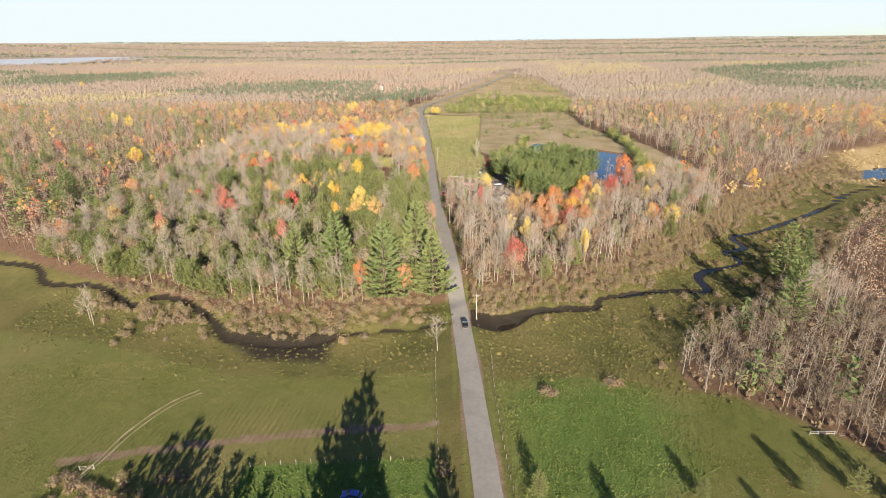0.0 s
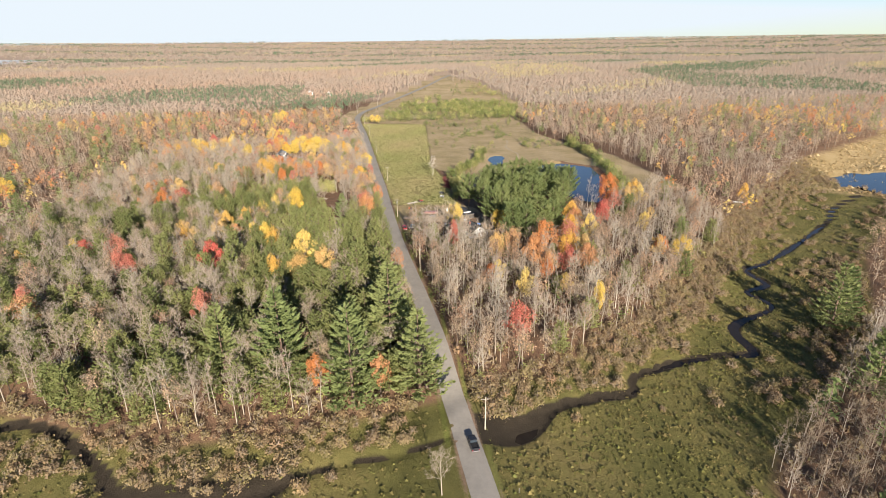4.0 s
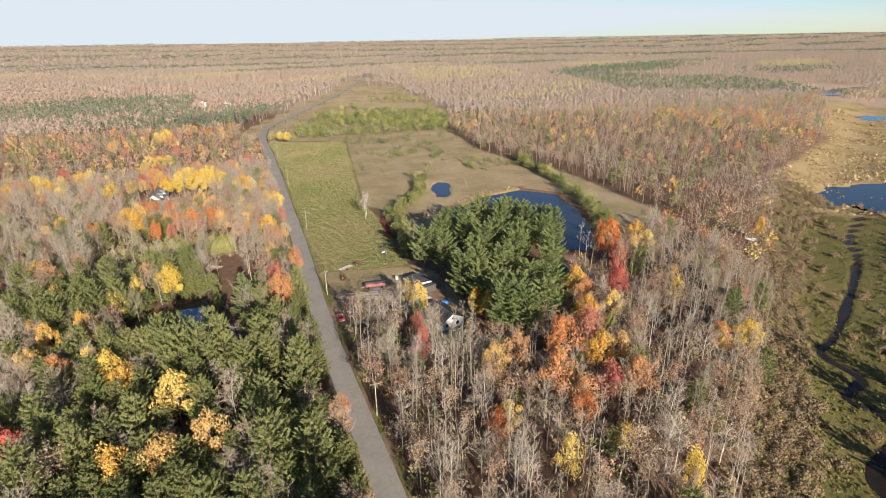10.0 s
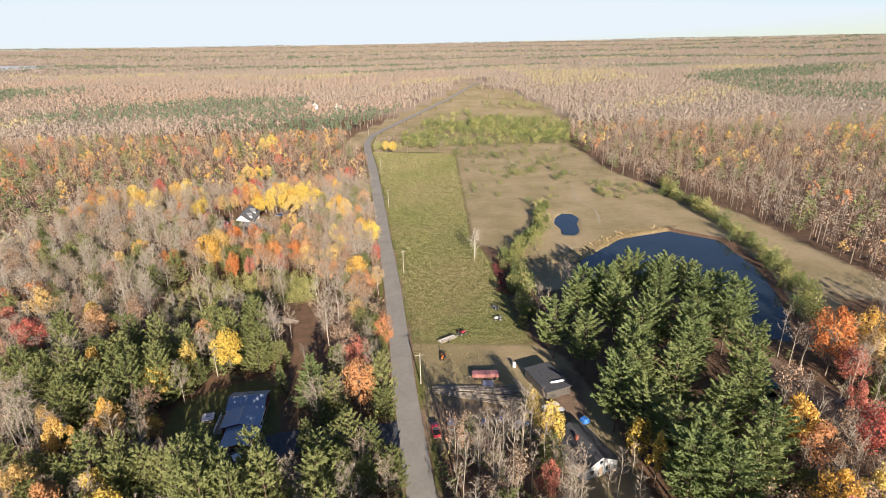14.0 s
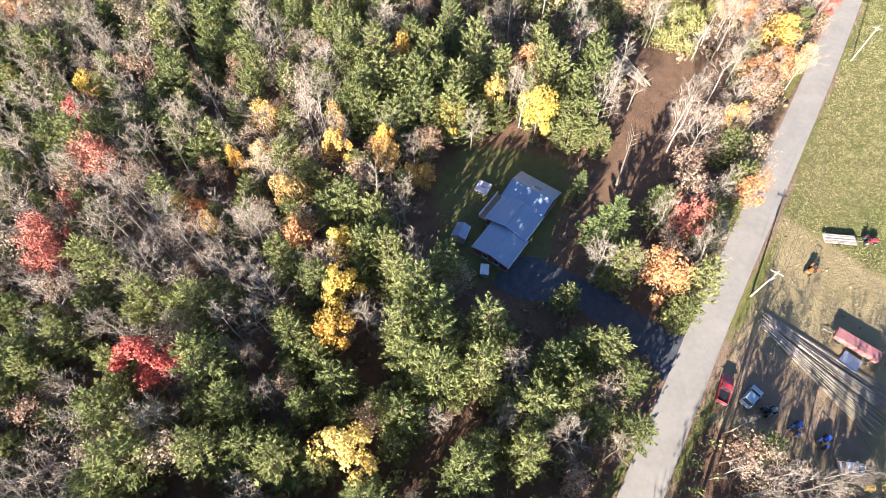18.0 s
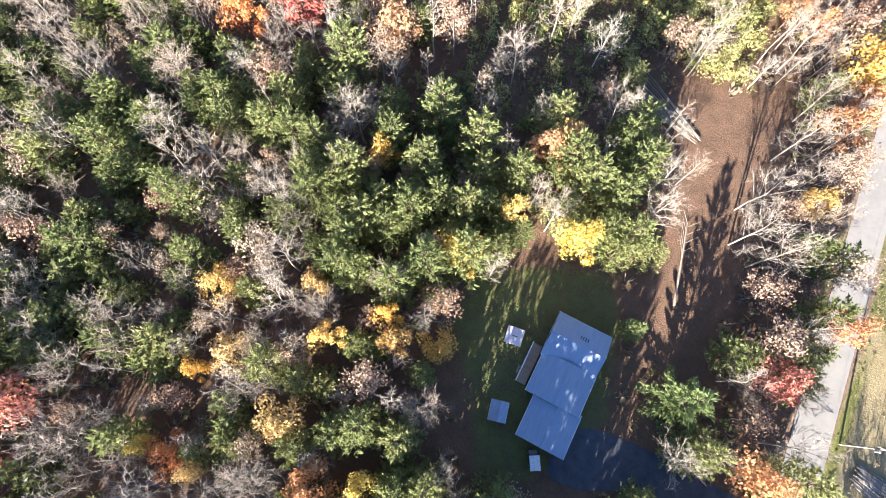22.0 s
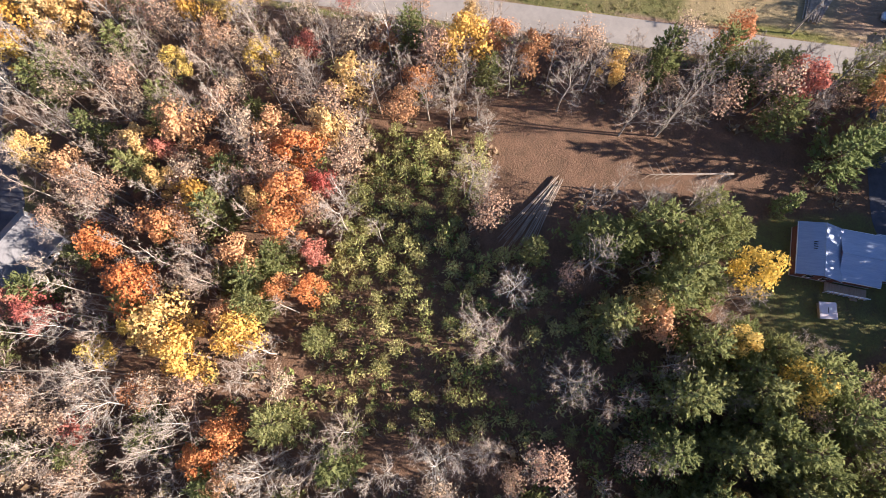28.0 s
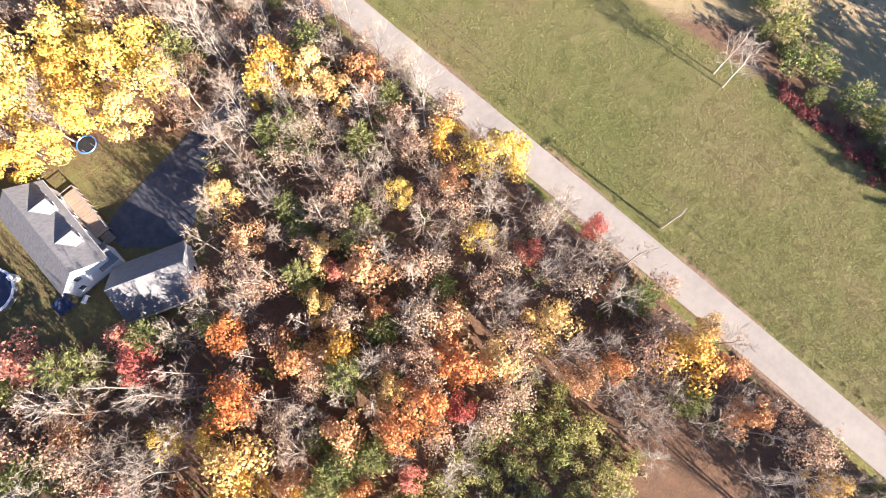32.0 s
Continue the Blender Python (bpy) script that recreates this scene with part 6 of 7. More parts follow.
def car(label, paint_name, x, y, turn, pickup=False, length=4.6, group="", category="car"):
    c = thing("pickup_truck" if pickup else "car", label, category, x, y, turn, group, 0.12 if not group else 0.0)
    h, w = length / 2, 1.84
    belt = 0.95 if not pickup else 1.05
    low = [(-h, 0.42), (-h, belt - 0.1), (-h + 0.12, belt), (h - 1.2, belt), (h - 0.15, belt - 0.16), (h, belt - 0.35), (h, 0.42), (h - 0.25, 0.3), (-h + 0.25, 0.3)]
    part("body", prism(low, w, 0.05), PAINT[paint_name], c)
    if pickup:
        cab = [(-0.35, belt - 0.02), (-0.25, belt + 0.62), (0.75, belt + 0.62), (1.35, belt - 0.02)]
        part("bed", box(-0.75, 0.75, -h + 0.12, -0.5, belt - 0.02, belt + 0.03), RUBBER, c, "dark truck bed")
        for sx in (-1, 1):
            part("bed_wall", box(sx * 0.84 - 0.06, sx * 0.84 + 0.06, -h + 0.05, -0.4, belt - 0.02, belt + 0.22, 0.02), PAINT[paint_name], c)
        part("tailgate", box(-0.8, 0.8, -h + 0.02, -h + 0.1, belt - 0.3, belt + 0.22, 0.02), PAINT[paint_name], c)
    else:
        cab = [(-h + 0.25, belt - 0.02), (-h + 0.55, belt + 0.55), (0.35, belt + 0.6), (1.1, belt - 0.02)]
    glass = [(y0 * 1.0, z0 if z0 < belt else z0 - 0.06) for y0, z0 in cab]
    part("cabin_glass", prism(glass, w - 0.16, 0.03), GLASS, c, "dark tinted windows")
    y0, y1 = cab[1][0], cab[2][0]
    part("roof", box(-w / 2 + 0.14, w / 2 - 0.14, y0 + 0.05, y1 - 0.05, cab[1][1] - 0.07, cab[1][1] + 0.03, 0.03), PAINT[paint_name], c)
    for sx in (-1, 1):
        for (ya, za), (yb, zb) in (((cab[0][0], cab[0][1]), (cab[1][0], cab[1][1])), ((cab[3][0], cab[3][1]), (cab[2][0], cab[2][1])), ((0.1, belt), (0.05, cab[2][1]))):
            part("pillar", rod((sx * (w / 2 - 0.1), ya, za), (sx * (w / 2 - 0.16), yb, zb), 0.05, 0.04, 5), PAINT[paint_name], c)
        for sy in (-h * 0.62, h * 0.62):
            wheel(c, sx * (w / 2 - 0.1), sy, 0.34, 0.22)
        part("headlight", box(sx * 0.72 - 0.16, sx * 0.72 + 0.16, h - 0.06, h + 0.02, 0.62, 0.76, 0.02), LAMP, c)
        part("tail_light", box(sx * 0.76 - 0.1, sx * 0.76 + 0.1, -h - 0.02, -h + 0.06, 0.62, 0.84, 0.02), PAINT["red"], c)
        part("mirror", box(sx * 1.0 - 0.1, sx * 1.0 + 0.1, 0.78, 0.9, belt, belt + 0.16, 0.03), PAINT[paint_name], c)
    part("bumper", box(-0.88, 0.88, h - 0.06, h + 0.07, 0.36, 0.54, 0.03), STEEL, c)
    part("bumper", box(-0.88, 0.88, -h - 0.07, -h + 0.06, 0.36, 0.54, 0.03), STEEL, c)
    return c


def window(parent, x, y, z, w, h, side):
    """A window on a wall; side is the way that it faces: 'x+', 'x-', 'y+', 'y-'."""
    s = 1 if side[1] == "+" else -1
    if side[0] == "x":
        f = part("window", box(x - 0.03, x + 0.05 * s + 0.03, y - w / 2 - 0.08, y + w / 2 + 0.08, z - h / 2 - 0.08, z + h / 2 + 0.08), TRIM_WHITE, parent, "white-framed window")
        part("pane", box(x + 0.05 * s, x + 0.05 * s + 0.04 * s, y - w / 2, y + w / 2, z - h / 2, z + h / 2), GLASS, f)
        part("sill", box(x, x + 0.14 * s, y - w / 2 - 0.12, y + w / 2 + 0.12, z - h / 2 - 0.14, z - h / 2 - 0.08), TRIM_WHITE, f)
    else:
        f = part("window", box(x - w / 2 - 0.08, x + w / 2 + 0.08, y - 0.03, y + 0.05 * s + 0.03, z - h / 2 - 0.08, z + h / 2 + 0.08), TRIM_WHITE, parent, "white-framed window")
        part("pane", box(x - w / 2, x + w / 2, y + 0.05 * s, y + 0.05 * s + 0.04 * s, z - h / 2, z + h / 2), GLASS, f)
        part("sill", box(x - w / 2 - 0.12, x + w / 2 + 0.12, y, y + 0.14 * s, z - h / 2 - 0.14, z - h / 2 - 0.08), TRIM_WHITE, f)


def wing(parent, x0, x1, y0, y1, eave, rise, along, wall_mat, roof_mat, over=0.35, base=0.0, fascia=TRIM_WHITE):
    """A gabled block: four walls, two roof slopes, ridge cap, fascias and a footing."""
    part("footing", box(x0 - 0.04, x1 + 0.04, y0 - 0.04, y1 + 0.04, base - 0.5, base + 0.25), CONCRETE, parent)
    z0 = base + 0.25
    t = 0.18
    swap = along == "x"
    cx, cy = (x0 + x1) / 2, (y0 + y1) / 2
    half, length = ((y1 - y0) / 2, x1 - x0) if swap else ((x1 - x0) / 2, y1 - y0)

    def put(name, bm, mat, label=""):
        m = Matrix.Translation((cx, cy, 0)) @ (Matrix.Rotation(radians(90), 4, "Z") if swap else Matrix())
        bmesh.ops.transform(bm, matrix=m, verts=bm.verts[:])
        return part(name, bm, mat, parent, label)

    for s in (-1, 1):
        put("wall", box(s * half - (t if s > 0 else 0), s * half + (t if s < 0 else 0), -length / 2, length / 2, z0, eave), wall_mat)
        bm = prism([(-half + t, z0), (half - t, z0), (half - t, eave), (half - t, eave + rise * t / half), (0, eave + rise - 0.05), (-half + t, eave + rise * t / half), (-half + t, eave)], t)
        bmesh.ops.transform(bm, matrix=Matrix.Translation((0, s * (length / 2 - t / 2), 0)) @ Matrix.Rotation(radians(90), 4, "Z"), verts=bm.verts[:])
        put("gable_wall", bm, wall_mat)
        k = rise / half
        ow = half + over
        bm = bmesh.new()
        low, high = eave - k * over, eave + rise
        n = Vector((k * s, 0, 1)).normalized() * 0.16
        pts = [(0, high), (s * ow, low)]
        vs = []
        for px, pz in pts:
            for py in (-length / 2 - over, length / 2 + over):
                vs.append(bm.verts.new((px, py, pz)))
                vs.append(bm.verts.new((px + (n.x if px else 0), py, pz + n.z)))
        a, a2, b, b2, c, c2, d, d2 = vs
        for f in ((a, b, d, c), (a2, c2, d2, b2), (a, c, c2, a2), (b, b2, d2, d), (c, d, d2, c2), (a, a2, b2, b)):
            bm.faces.new(f)
        bmesh.ops.recalc_face_normals(bm, faces=bm.faces[:])
        slope = put("roof_slope", bm, roof_mat)
        put("fascia", box(s * (ow + 0.05) - 0.05, s * (ow + 0.05) + 0.07, -length / 2 - over, length / 2 + over, low - 0.10, low + 0.10), fascia)
    put("ridge_cap", rod((0, -length / 2 - over - 0.02, eave + rise + 0.12), (0, length / 2 + over + 0.02, eave + rise + 0.12), 0.09, 0.09, 6), roof_mat)


# the low house with the grey metal roof
h1 = thing("house", "low ranch house with a blue-grey metal roof in three sections", "house", -45.3, 307.8)
wing(h1, -4.6, 3.9, 3.3, 9.9, 2.75, 1.25, "x", SIDING_RED, ROOF_METAL)
wing(h1, -4.3, 4.0, -3.0, 3.25, 2.55, 0.95, "y", SIDING_RED, ROOF_METAL, 0.3)
wing(h1, -2.8, 4.4, -9.6, -3.05, 2.25, 0.75, "y", SIDING_RED, ROOF_METAL, 0.3)
for px in (-0.4, 0.0, 0.4, 0.8):
    part("vent", box(px - 0.06, px + 0.06, 7.1, 8.2, 3.65, 3.78, 0.01), WIRE, h1, "dark roof vent")
for wy in (5.0, 7.6):
    window(h1, -4.6, wy, 1.6, 1.1, 1.0, "x-")
for wx in (-1.2, 1.2):
    window(h1, wx + 0.9, -9.6, 1.4, 1.0, 0.9, "y-")
part("door", box(3.98, 4.08, 0.2, 1.1, 0.3, 2.3), TRIM_WHITE, h1, "white entrance door")
part("garage_door", box(4.38, 4.46, -8.4, -4.4, 0.25, 2.1), TRIM_WHITE, h1, "white garage door")
deck = thing("deck", "narrow wooden deck with a white rail beside a house", "deck", -50.9, 309.5)
part("floor", box(-0.9, 0.85, -4.2, 2.6, 0.35, 0.5), DECK_WOOD, deck)
for i in range(9):
    part("post", box(-0.9, -0.82, -4.2 + i * 0.83, -4.12 + i * 0.83, 0.0, 1.4), TRIM_WHITE, deck)
part("rail", box(-0.92, -0.8, -4.25, 2.6, 1.4, 1.47), TRIM_WHITE, deck)
part("rail", box(-0.9, -0.82, -4.25, 2.6, 0.85, 0.9), TRIM_WHITE, deck)
part("step", box(-1.3, -0.9, -3.0, -1.8, 0.0, 0.22), DECK_WOOD, deck)

tub = thing("hot_tub", "square hot tub with a pale pinkish cover on a lawn", "hot tub", -54.9, 311.5, 8)
part("shell", box(-1.3, 1.3, -1.3, 1.3, 0.0, 0.8, 0.12), DECK_WOOD, tub, "wood-clad sides")
part("cover", box(-1.42, 1.42, -1.42, 1.42, 0.8, 0.95, 0.07), CREAM, tub, "pale folded cover")
part("handle", box(-0.5, 0.5, -0.05, 0.05, 0.95, 0.99, 0.01), RUBBER, tub)
part("handle", box(0.15, 0.55, -0.6, -0.2, 0.95, 0.99, 0.01), SIDING_WHITE, tub)

hut = thing("garden_shed", "small grey garden shed under bare branches", "shed", -52.2, 299.8, 14)
wing(hut, -1.1, 1.1, -1.4, 1.4, 1.9, 0.55, "y", SIDING_GREY, ROOF_METAL, 0.2)
part("door", box(1.1, 1.16, -0.5, 0.5, 0.3, 1.8), DECK_WOOD, hut)

cart = thing("utility_cart", "small dark utility cart with a white roof on a driveway", "cart", -44.2, 295.9, 30)
part("body", prism([(-1.4, 0.35), (-1.4, 0.85), (-0.3, 0.85), (-0.2, 0.55), (0.6, 0.55), (0.75, 0.9), (1.35, 0.8), (1.4, 0.35)], 1.25, 0.04), PAINT["grey"], cart)
part("roof", box(-0.8, 0.8, -1.5, 0.7, 1.85, 1.93, 0.03), PAINT["white"], cart, "white roof")
part("seat", box(-0.55, 0.55, -0.3, 0.15, 0.8, 0.95, 0.04), RUBBER, cart)
for sx in (-0.62, 0.62):
    for sy in (-1.3, 0.6):
        part("post", rod((sx, sy, 0.8), (sx, sy * 0.95, 1.86), 0.03), STEEL, cart)
    for sy in (-0.95, 0.95):
        wheel(cart, sx, sy, 0.28, 0.2)

# the grey house with dormers, and its garage
h2 = thing("house", "grey-shingled house with two dormers and white gable walls", "house", -81.4, 464.8)
wing(h2, -4.1, 4.0, -9.2, 9.2, 4.6, 3.4, "y", SIDING_WHITE, ROOF_GREY)
wing(h2, 2.2, 5.0, -9.6, -6.0, 2.8, 1.2, "x", SIDING_WHITE, ROOF_GREY, 0.25)
for dy in (-3.6, 3.9):
    wing(h2, 0.6, 3.6, dy - 1.35, dy + 1.35, 6.3, 1.1, "x", SIDING_WHITE, ROOF_GREY, 0.25, 4.6)
    window(h2, 3.6, dy, 5.75, 1.0, 0.9, "x+")
for wx, wz in ((-2.2, 1.9), (2.4, 1.9), (-1.0, 4.9)):
    window(h2, wx, -9.2, wz, 0.9, 1.2 if wz < 5 else 0.7, "y-")
for wy in (-5.5, -1.0, 2.5, 6.5):
    window(h2, 4.0, wy, 2.1, 1.0, 1.3, "x+")
    window(h2, -4.1, wy, 2.1, 1.0, 1.3, "x-")
part("door", box(3.98, 4.1, 0.2, 1.2, 0.6, 2.7), DECK_WOOD, h2, "wooden entrance door")
deck = thing("deck", "wooden deck with rails and steps at a house wall", "deck", -75.9, 466.8)
for i in range(15):
    part("board", box(-1.35, 1.35, -5.3 + i * 0.7, -5.3 + i * 0.7 + 0.66, 0.95, 1.05), DECK_WOOD, deck)
for i in range(8):
    part("post", box(1.28, 1.38, -5.3 + i * 1.48, -5.2 + i * 1.48, -0.1, 1.95), SIDING_GREY, deck)
part("rail", box(1.27, 1.4, -5.3, 5.2, 1.95, 2.02), SIDING_GREY, deck)
part("rail", box(1.3, 1.37, -5.3, 5.2, 1.45, 1.5), SIDING_GREY, deck)
part("rail", box(-1.35, 1.35, 5.12, 5.22, 1.95, 2.02), SIDING_GREY, deck)
for i in range(5):
    part("step", box(-0.9, 0.9, -5.65 - i * 0.3, -5.35 - i * 0.3, 0.72 - i * 0.18, 0.8 - i * 0.18), DECK_WOOD, deck)

garage = thing("garage", "detached garage with a dark gabled roof and white walls", "garage", -73.9, 447.6, -22)
wing(garage, -6.0, 6.0, -4.6, 4.6, 2.7, 4.0, "x", SIDING_WHITE, ROOF_GREY)
for gx in (-3.0, 1.2):
    part("garage_door", box(gx - 1.4, gx + 1.4, 4.58, 4.66, 0.25, 2.4), TRIM_WHITE, garage, "white panel door")
window(garage, 6.0, 0.0, 1.6, 1.0, 1.0, "x+")
window(garage, 2.5, -4.6, 1.6, 1.0, 1.0, "y-")

pool = thing("swimming_pool", "round above-ground pool with a dark cover and white rim", "pool", -95.5, 466.2)
part("wall", rod((0, 0, 0), (0, 0, 1.25), 3.9, 3.9, 32), STEEL, pool)
part("cover", rod((0, 0, 1.2), (0, 0, 1.29), 3.65, 3.6, 32), LINER, pool)
for i in range(16):
    a = i * math.pi / 8
    c, s = math.cos(a), math.sin(a)
    b = bmesh.new()
    q = [(3.62, -0.74), (4.05, -0.82), (4.05, 0.82), (3.62, 0.74)]
    lo = [b.verts.new((c * r - s * t, s * r + c * t, 1.27)) for r, t in q]
    hi = [b.verts.new((c * r - s * t, s * r + c * t, 1.36)) for r, t in q]
    for f in (lo[::-1], hi, *[(lo[k], lo[(k + 1) % 4], hi[(k + 1) % 4], hi[k]) for k in range(4)]):
        b.faces.new(f)
    part("rim", b, TRIM_WHITE, pool)
part("ladder", box(3.5, 4.5, -0.9, -0.1, 0, 1.8, 0.03), TRIM_WHITE, pool, "white pool ladder")

tramp = thing("trampoline", "round trampoline with a dark mat on a lawn", "trampoline", -68.4, 477.4)
part("mat", rod((0, 0, 0.82), (0, 0, 0.86), 1.55, 1.55, 24), RUBBER, tramp)
for i in range(24):
    a, b2 = i * math.pi / 12, (i + 1) * math.pi / 12
    part("pad", rod((1.72 * math.cos(a), 1.72 * math.sin(a), 0.84), (1.72 * math.cos(b2), 1.72 * math.sin(b2), 0.84), 0.12, 0.12, 6), TARP_BLUE if i % 6 else STEEL, tramp)
for i in range(6):
    a = i * math.pi / 3
    part("leg", rod((1.72 * math.cos(a), 1.72 * math.sin(a), 0), (1.72 * math.cos(a), 1.72 * math.sin(a), 0.8), 0.035), STEEL, tramp)
    part("net_pole", rod((1.8 * math.cos(a), 1.8 * math.sin(a), 0.8), (1.8 * math.cos(a), 1.8 * math.sin(a), 2.4), 0.03), STEEL, tramp)
chair = thing("garden_bench", "white garden bench on the lawn behind a house", "bench", -85.0, 454.4, 30)
part("seat", box(-0.75, 0.75, -0.25, 0.25, 0.4, 0.47, 0.02), TRIM_WHITE, chair)
part("backrest", box(-0.75, 0.75, 0.2, 0.27, 0.47, 0.95, 0.02), TRIM_WHITE, chair)
for sx in (-0.65, 0.65):
    for sy in (-0.2, 0.2):
        part("leg", box(sx - 0.04, sx + 0.04, sy - 0.04, sy + 0.04, 0, 0.4), TRIM_WHITE, chair)
tarp = thing("tarpaulin", "crumpled dark blue tarpaulin on grass by a house", "tarpaulin", -88.4, 456.4)
bm = bmesh.new()
bmesh.ops.create_grid(bm, x_segments=10, y_segments=10, size=1.5)
for v in bm.verts:
    v.co.z = 0.25 + 0.25 * noise.noise(v.co * 1.7)
part("sheet", bm, LINER, tarp, flat=False)

# the gabled house in the work yard
h3 = thing("house", "small house with a dark gabled roof and white gable wall", "house", 31.2, 288.6, 17)
wing(h3, -4.4, 4.4, -5.6, 5.6, 2.7, 2.3, "y", SIDING_WHITE, ROOF_DARK)
for wx in (-2.2, 1.8):
    window(h3, wx, -5.6, 1.6, 1.0, 1.1, "y-")
window(h3, 0, -5.6, 3.6, 0.7, 0.7, "y-")
part("door", box(-0.5, 0.4, -5.7, -5.58, 0.3, 2.3), DECK_WOOD, h3, "wooden door")
part("porch", box(1.2, 6.0, -7.2, -5.65, 0.0, 0.35), DECK_WOOD, h3, "low wooden porch")
part("chimney", box(-1.6, -1.0, 1.0, 1.6, 3.4, 5.6), SIDING_RED, h3)
t2 = thing("tarpaulin", "bright blue tarpaulin over a stack beside a house", "tarpaulin", 35.6, 300.3, 20)
bm = bmesh.new()
bmesh.ops.create_grid(bm, x_segments=10, y_segments=10, size=1.0)
for v in bm.verts:
    e = max(abs(v.co.x), abs(v.co.y))
    v.co.z = 1.0 - 0.95 * max(0, e - 0.7) / 0.3 + 0.1 * noise.noise(v.co * 2.5)
part("sheet", bm, TARP_BLUE, t2, flat=False)

shed = thing("open_shed", "long low shed with a dark roof and dark board walls", "shed", 30.6, 315.4, 17)
part("roof", prism([(-5.7, 2.45), (-5.7, 2.6), (5.7, 2.95), (5.7, 2.8)], 7.6), ROOF_DARK, shed)
for sx in (-1, 1):
    part("wall", box(sx * 3.5 - 0.08, sx * 3.5 + 0.08, -5.3, 5.3, 0, 2.5), SIDING_DARK, shed)
for i in range(12):
    part("board", box(-3.4 + i * 0.57, -3.4 + i * 0.57 + 0.53, -5.38, -5.3, 0.05, 2.4), SIDING_DARK, shed)
part("wall", box(-3.4, 3.4, 5.3, 5.38, 0, 2.6), SIDING_DARK, shed)
for i in range(5):
    part("post", box(-3.55, -3.4, -5.3 + i * 2.6, -5.15 + i * 2.6, 0, 2.5), LOG_WOOD, shed)
canoe = thing("canoe", "white canoe lying upside down on a shed roof", "canoe", 32.6, 313.0, 100, lift=2.7)
bm = bmesh.new()
bmesh.ops.create_uvsphere(bm, u_segments=14, v_segments=8, radius=1, matrix=Matrix.Diagonal((0.42, 2.2, 0.38, 1)))
bmesh.ops.delete(bm, geom=[v for v in bm.verts if v.co.z < -0.02], context="VERTS")
part("hull", bm, PAINT["white"], canoe, flat=False)
part("keel", box(-0.03, 0.03, -1.9, 1.9, 0.36, 0.4), PAINT["white"], canoe)
for cx, cy, tone, lab in ((28.6, 305.4, "white", "white flat trailer box beside a shed"), (29.3, 303.4, "white", "white flat trailer box beside a shed")):
    tr = thing("cargo_box", lab, "box", cx, cy, 16, "cargo boxes by the shed")
    part("body", box(-2.2, 2.2, -0.65, 0.65, 0.35, 1.3, 0.03), PAINT["grey"], tr)
    part("lid", box(-2.25, 2.25, -0.7, 0.7, 1.3, 1.4, 0.03), PAINT[tone], tr, "white lid")
    for sx in (-1.6, 1.6):
        part("skid", box(sx - 0.1, sx + 0.1, -0.6, 0.6, 0, 0.35), LOG_WOOD, tr)
tank = thing("tank", "small pale tank standing in dry grass", "tank", 23.9, 324.8)
part("body", rod((0, 0, 0.2), (0, 0, 1.5), 0.5, 0.5, 14), PAINT["white"], tank)
part("cap", rod((0, 0, 1.5), (0, 0, 1.65), 0.5, 0.2, 14), PAINT["white"], tank)
part("stand", box(-0.45, 0.45, -0.45, 0.45, 0, 0.2), LOG_WOOD, tank)

wagon = thing("hay_wagon", "faded red farm wagon with a long box body", "wagon", 15.0, 320.7, -4)
part("box", box(-3.6, 3.6, -1.05, 1.05, 0.75, 1.75, 0.05), PAINT["faded"], wagon)
part("floor", box(-3.45, 3.45, -0.92, 0.92, 1.752, 1.8), PAINT["faded"], wagon, "faded red load cover")
part("tongue", rod((-3.6, 0, 0.6), (-5.2, 0, 0.35), 0.06), STEEL, wagon)
for sy in (-0.95, 0.95):
    for sx in (-2.4, 2.4):
        b = rod((sx, sy - 0.1, 0.4), (sx, sy + 0.1, 0.4), 0.4, 0.4, 14)
        part("wheel", b, RUBBER, wagon)
panels = thing("roofing_stack", "stack of grey metal roofing sheets on timbers", "metal sheets", 15.3, 317.7, -10)
for i in range(9):
    part("sheet", box(-1.5 + i * 0.33, -1.5 + i * 0.33 + 0.3, -1.4, 1.4, 0.25 + 0.03 * (i % 3), 0.32 + 0.03 * (i % 3)), ROOF_METAL, panels)
for sy in (-0.9, 0.9):
    part("timber", box(-1.5, 1.5, sy - 0.08, sy + 0.08, 0, 0.25), LOG_WOOD, panels)


def pole_pile(label, x, y, a, b, count, spread_a, spread_b, height, r, seed, name="log_pile"):
    """Long thin logs, heaped and fanned, from a to b."""
    rng = np.random.default_rng(seed)
    pile = thing(name, label, "log pile", x, y)
    a, b = np.array(a, float) - [x, y], np.array(b, float) - [x, y]
    d = (b - a) / np.linalg.norm(b - a)
    n = np.array([-d[1], d[0]])
    for i in range(count):
        u = rng.uniform(-0.5, 0.5)
        z = 0.12 + height * rng.random() * (1 - abs(2 * u) * 0.7)
        p = a + n * u * spread_a + d * rng.uniform(-1.0, 2.0)
        q = b + n * (u + rng.normal() * 0.12) * spread_b + d * rng.uniform(-3.0, 1.0)
        part("log", rod((*p, z), (*q, z + rng.uniform(-0.1, 0.15)), r * rng.uniform(0.8, 1.3), r * 0.55, 6), LOG_WOOD, pile)
    return pile


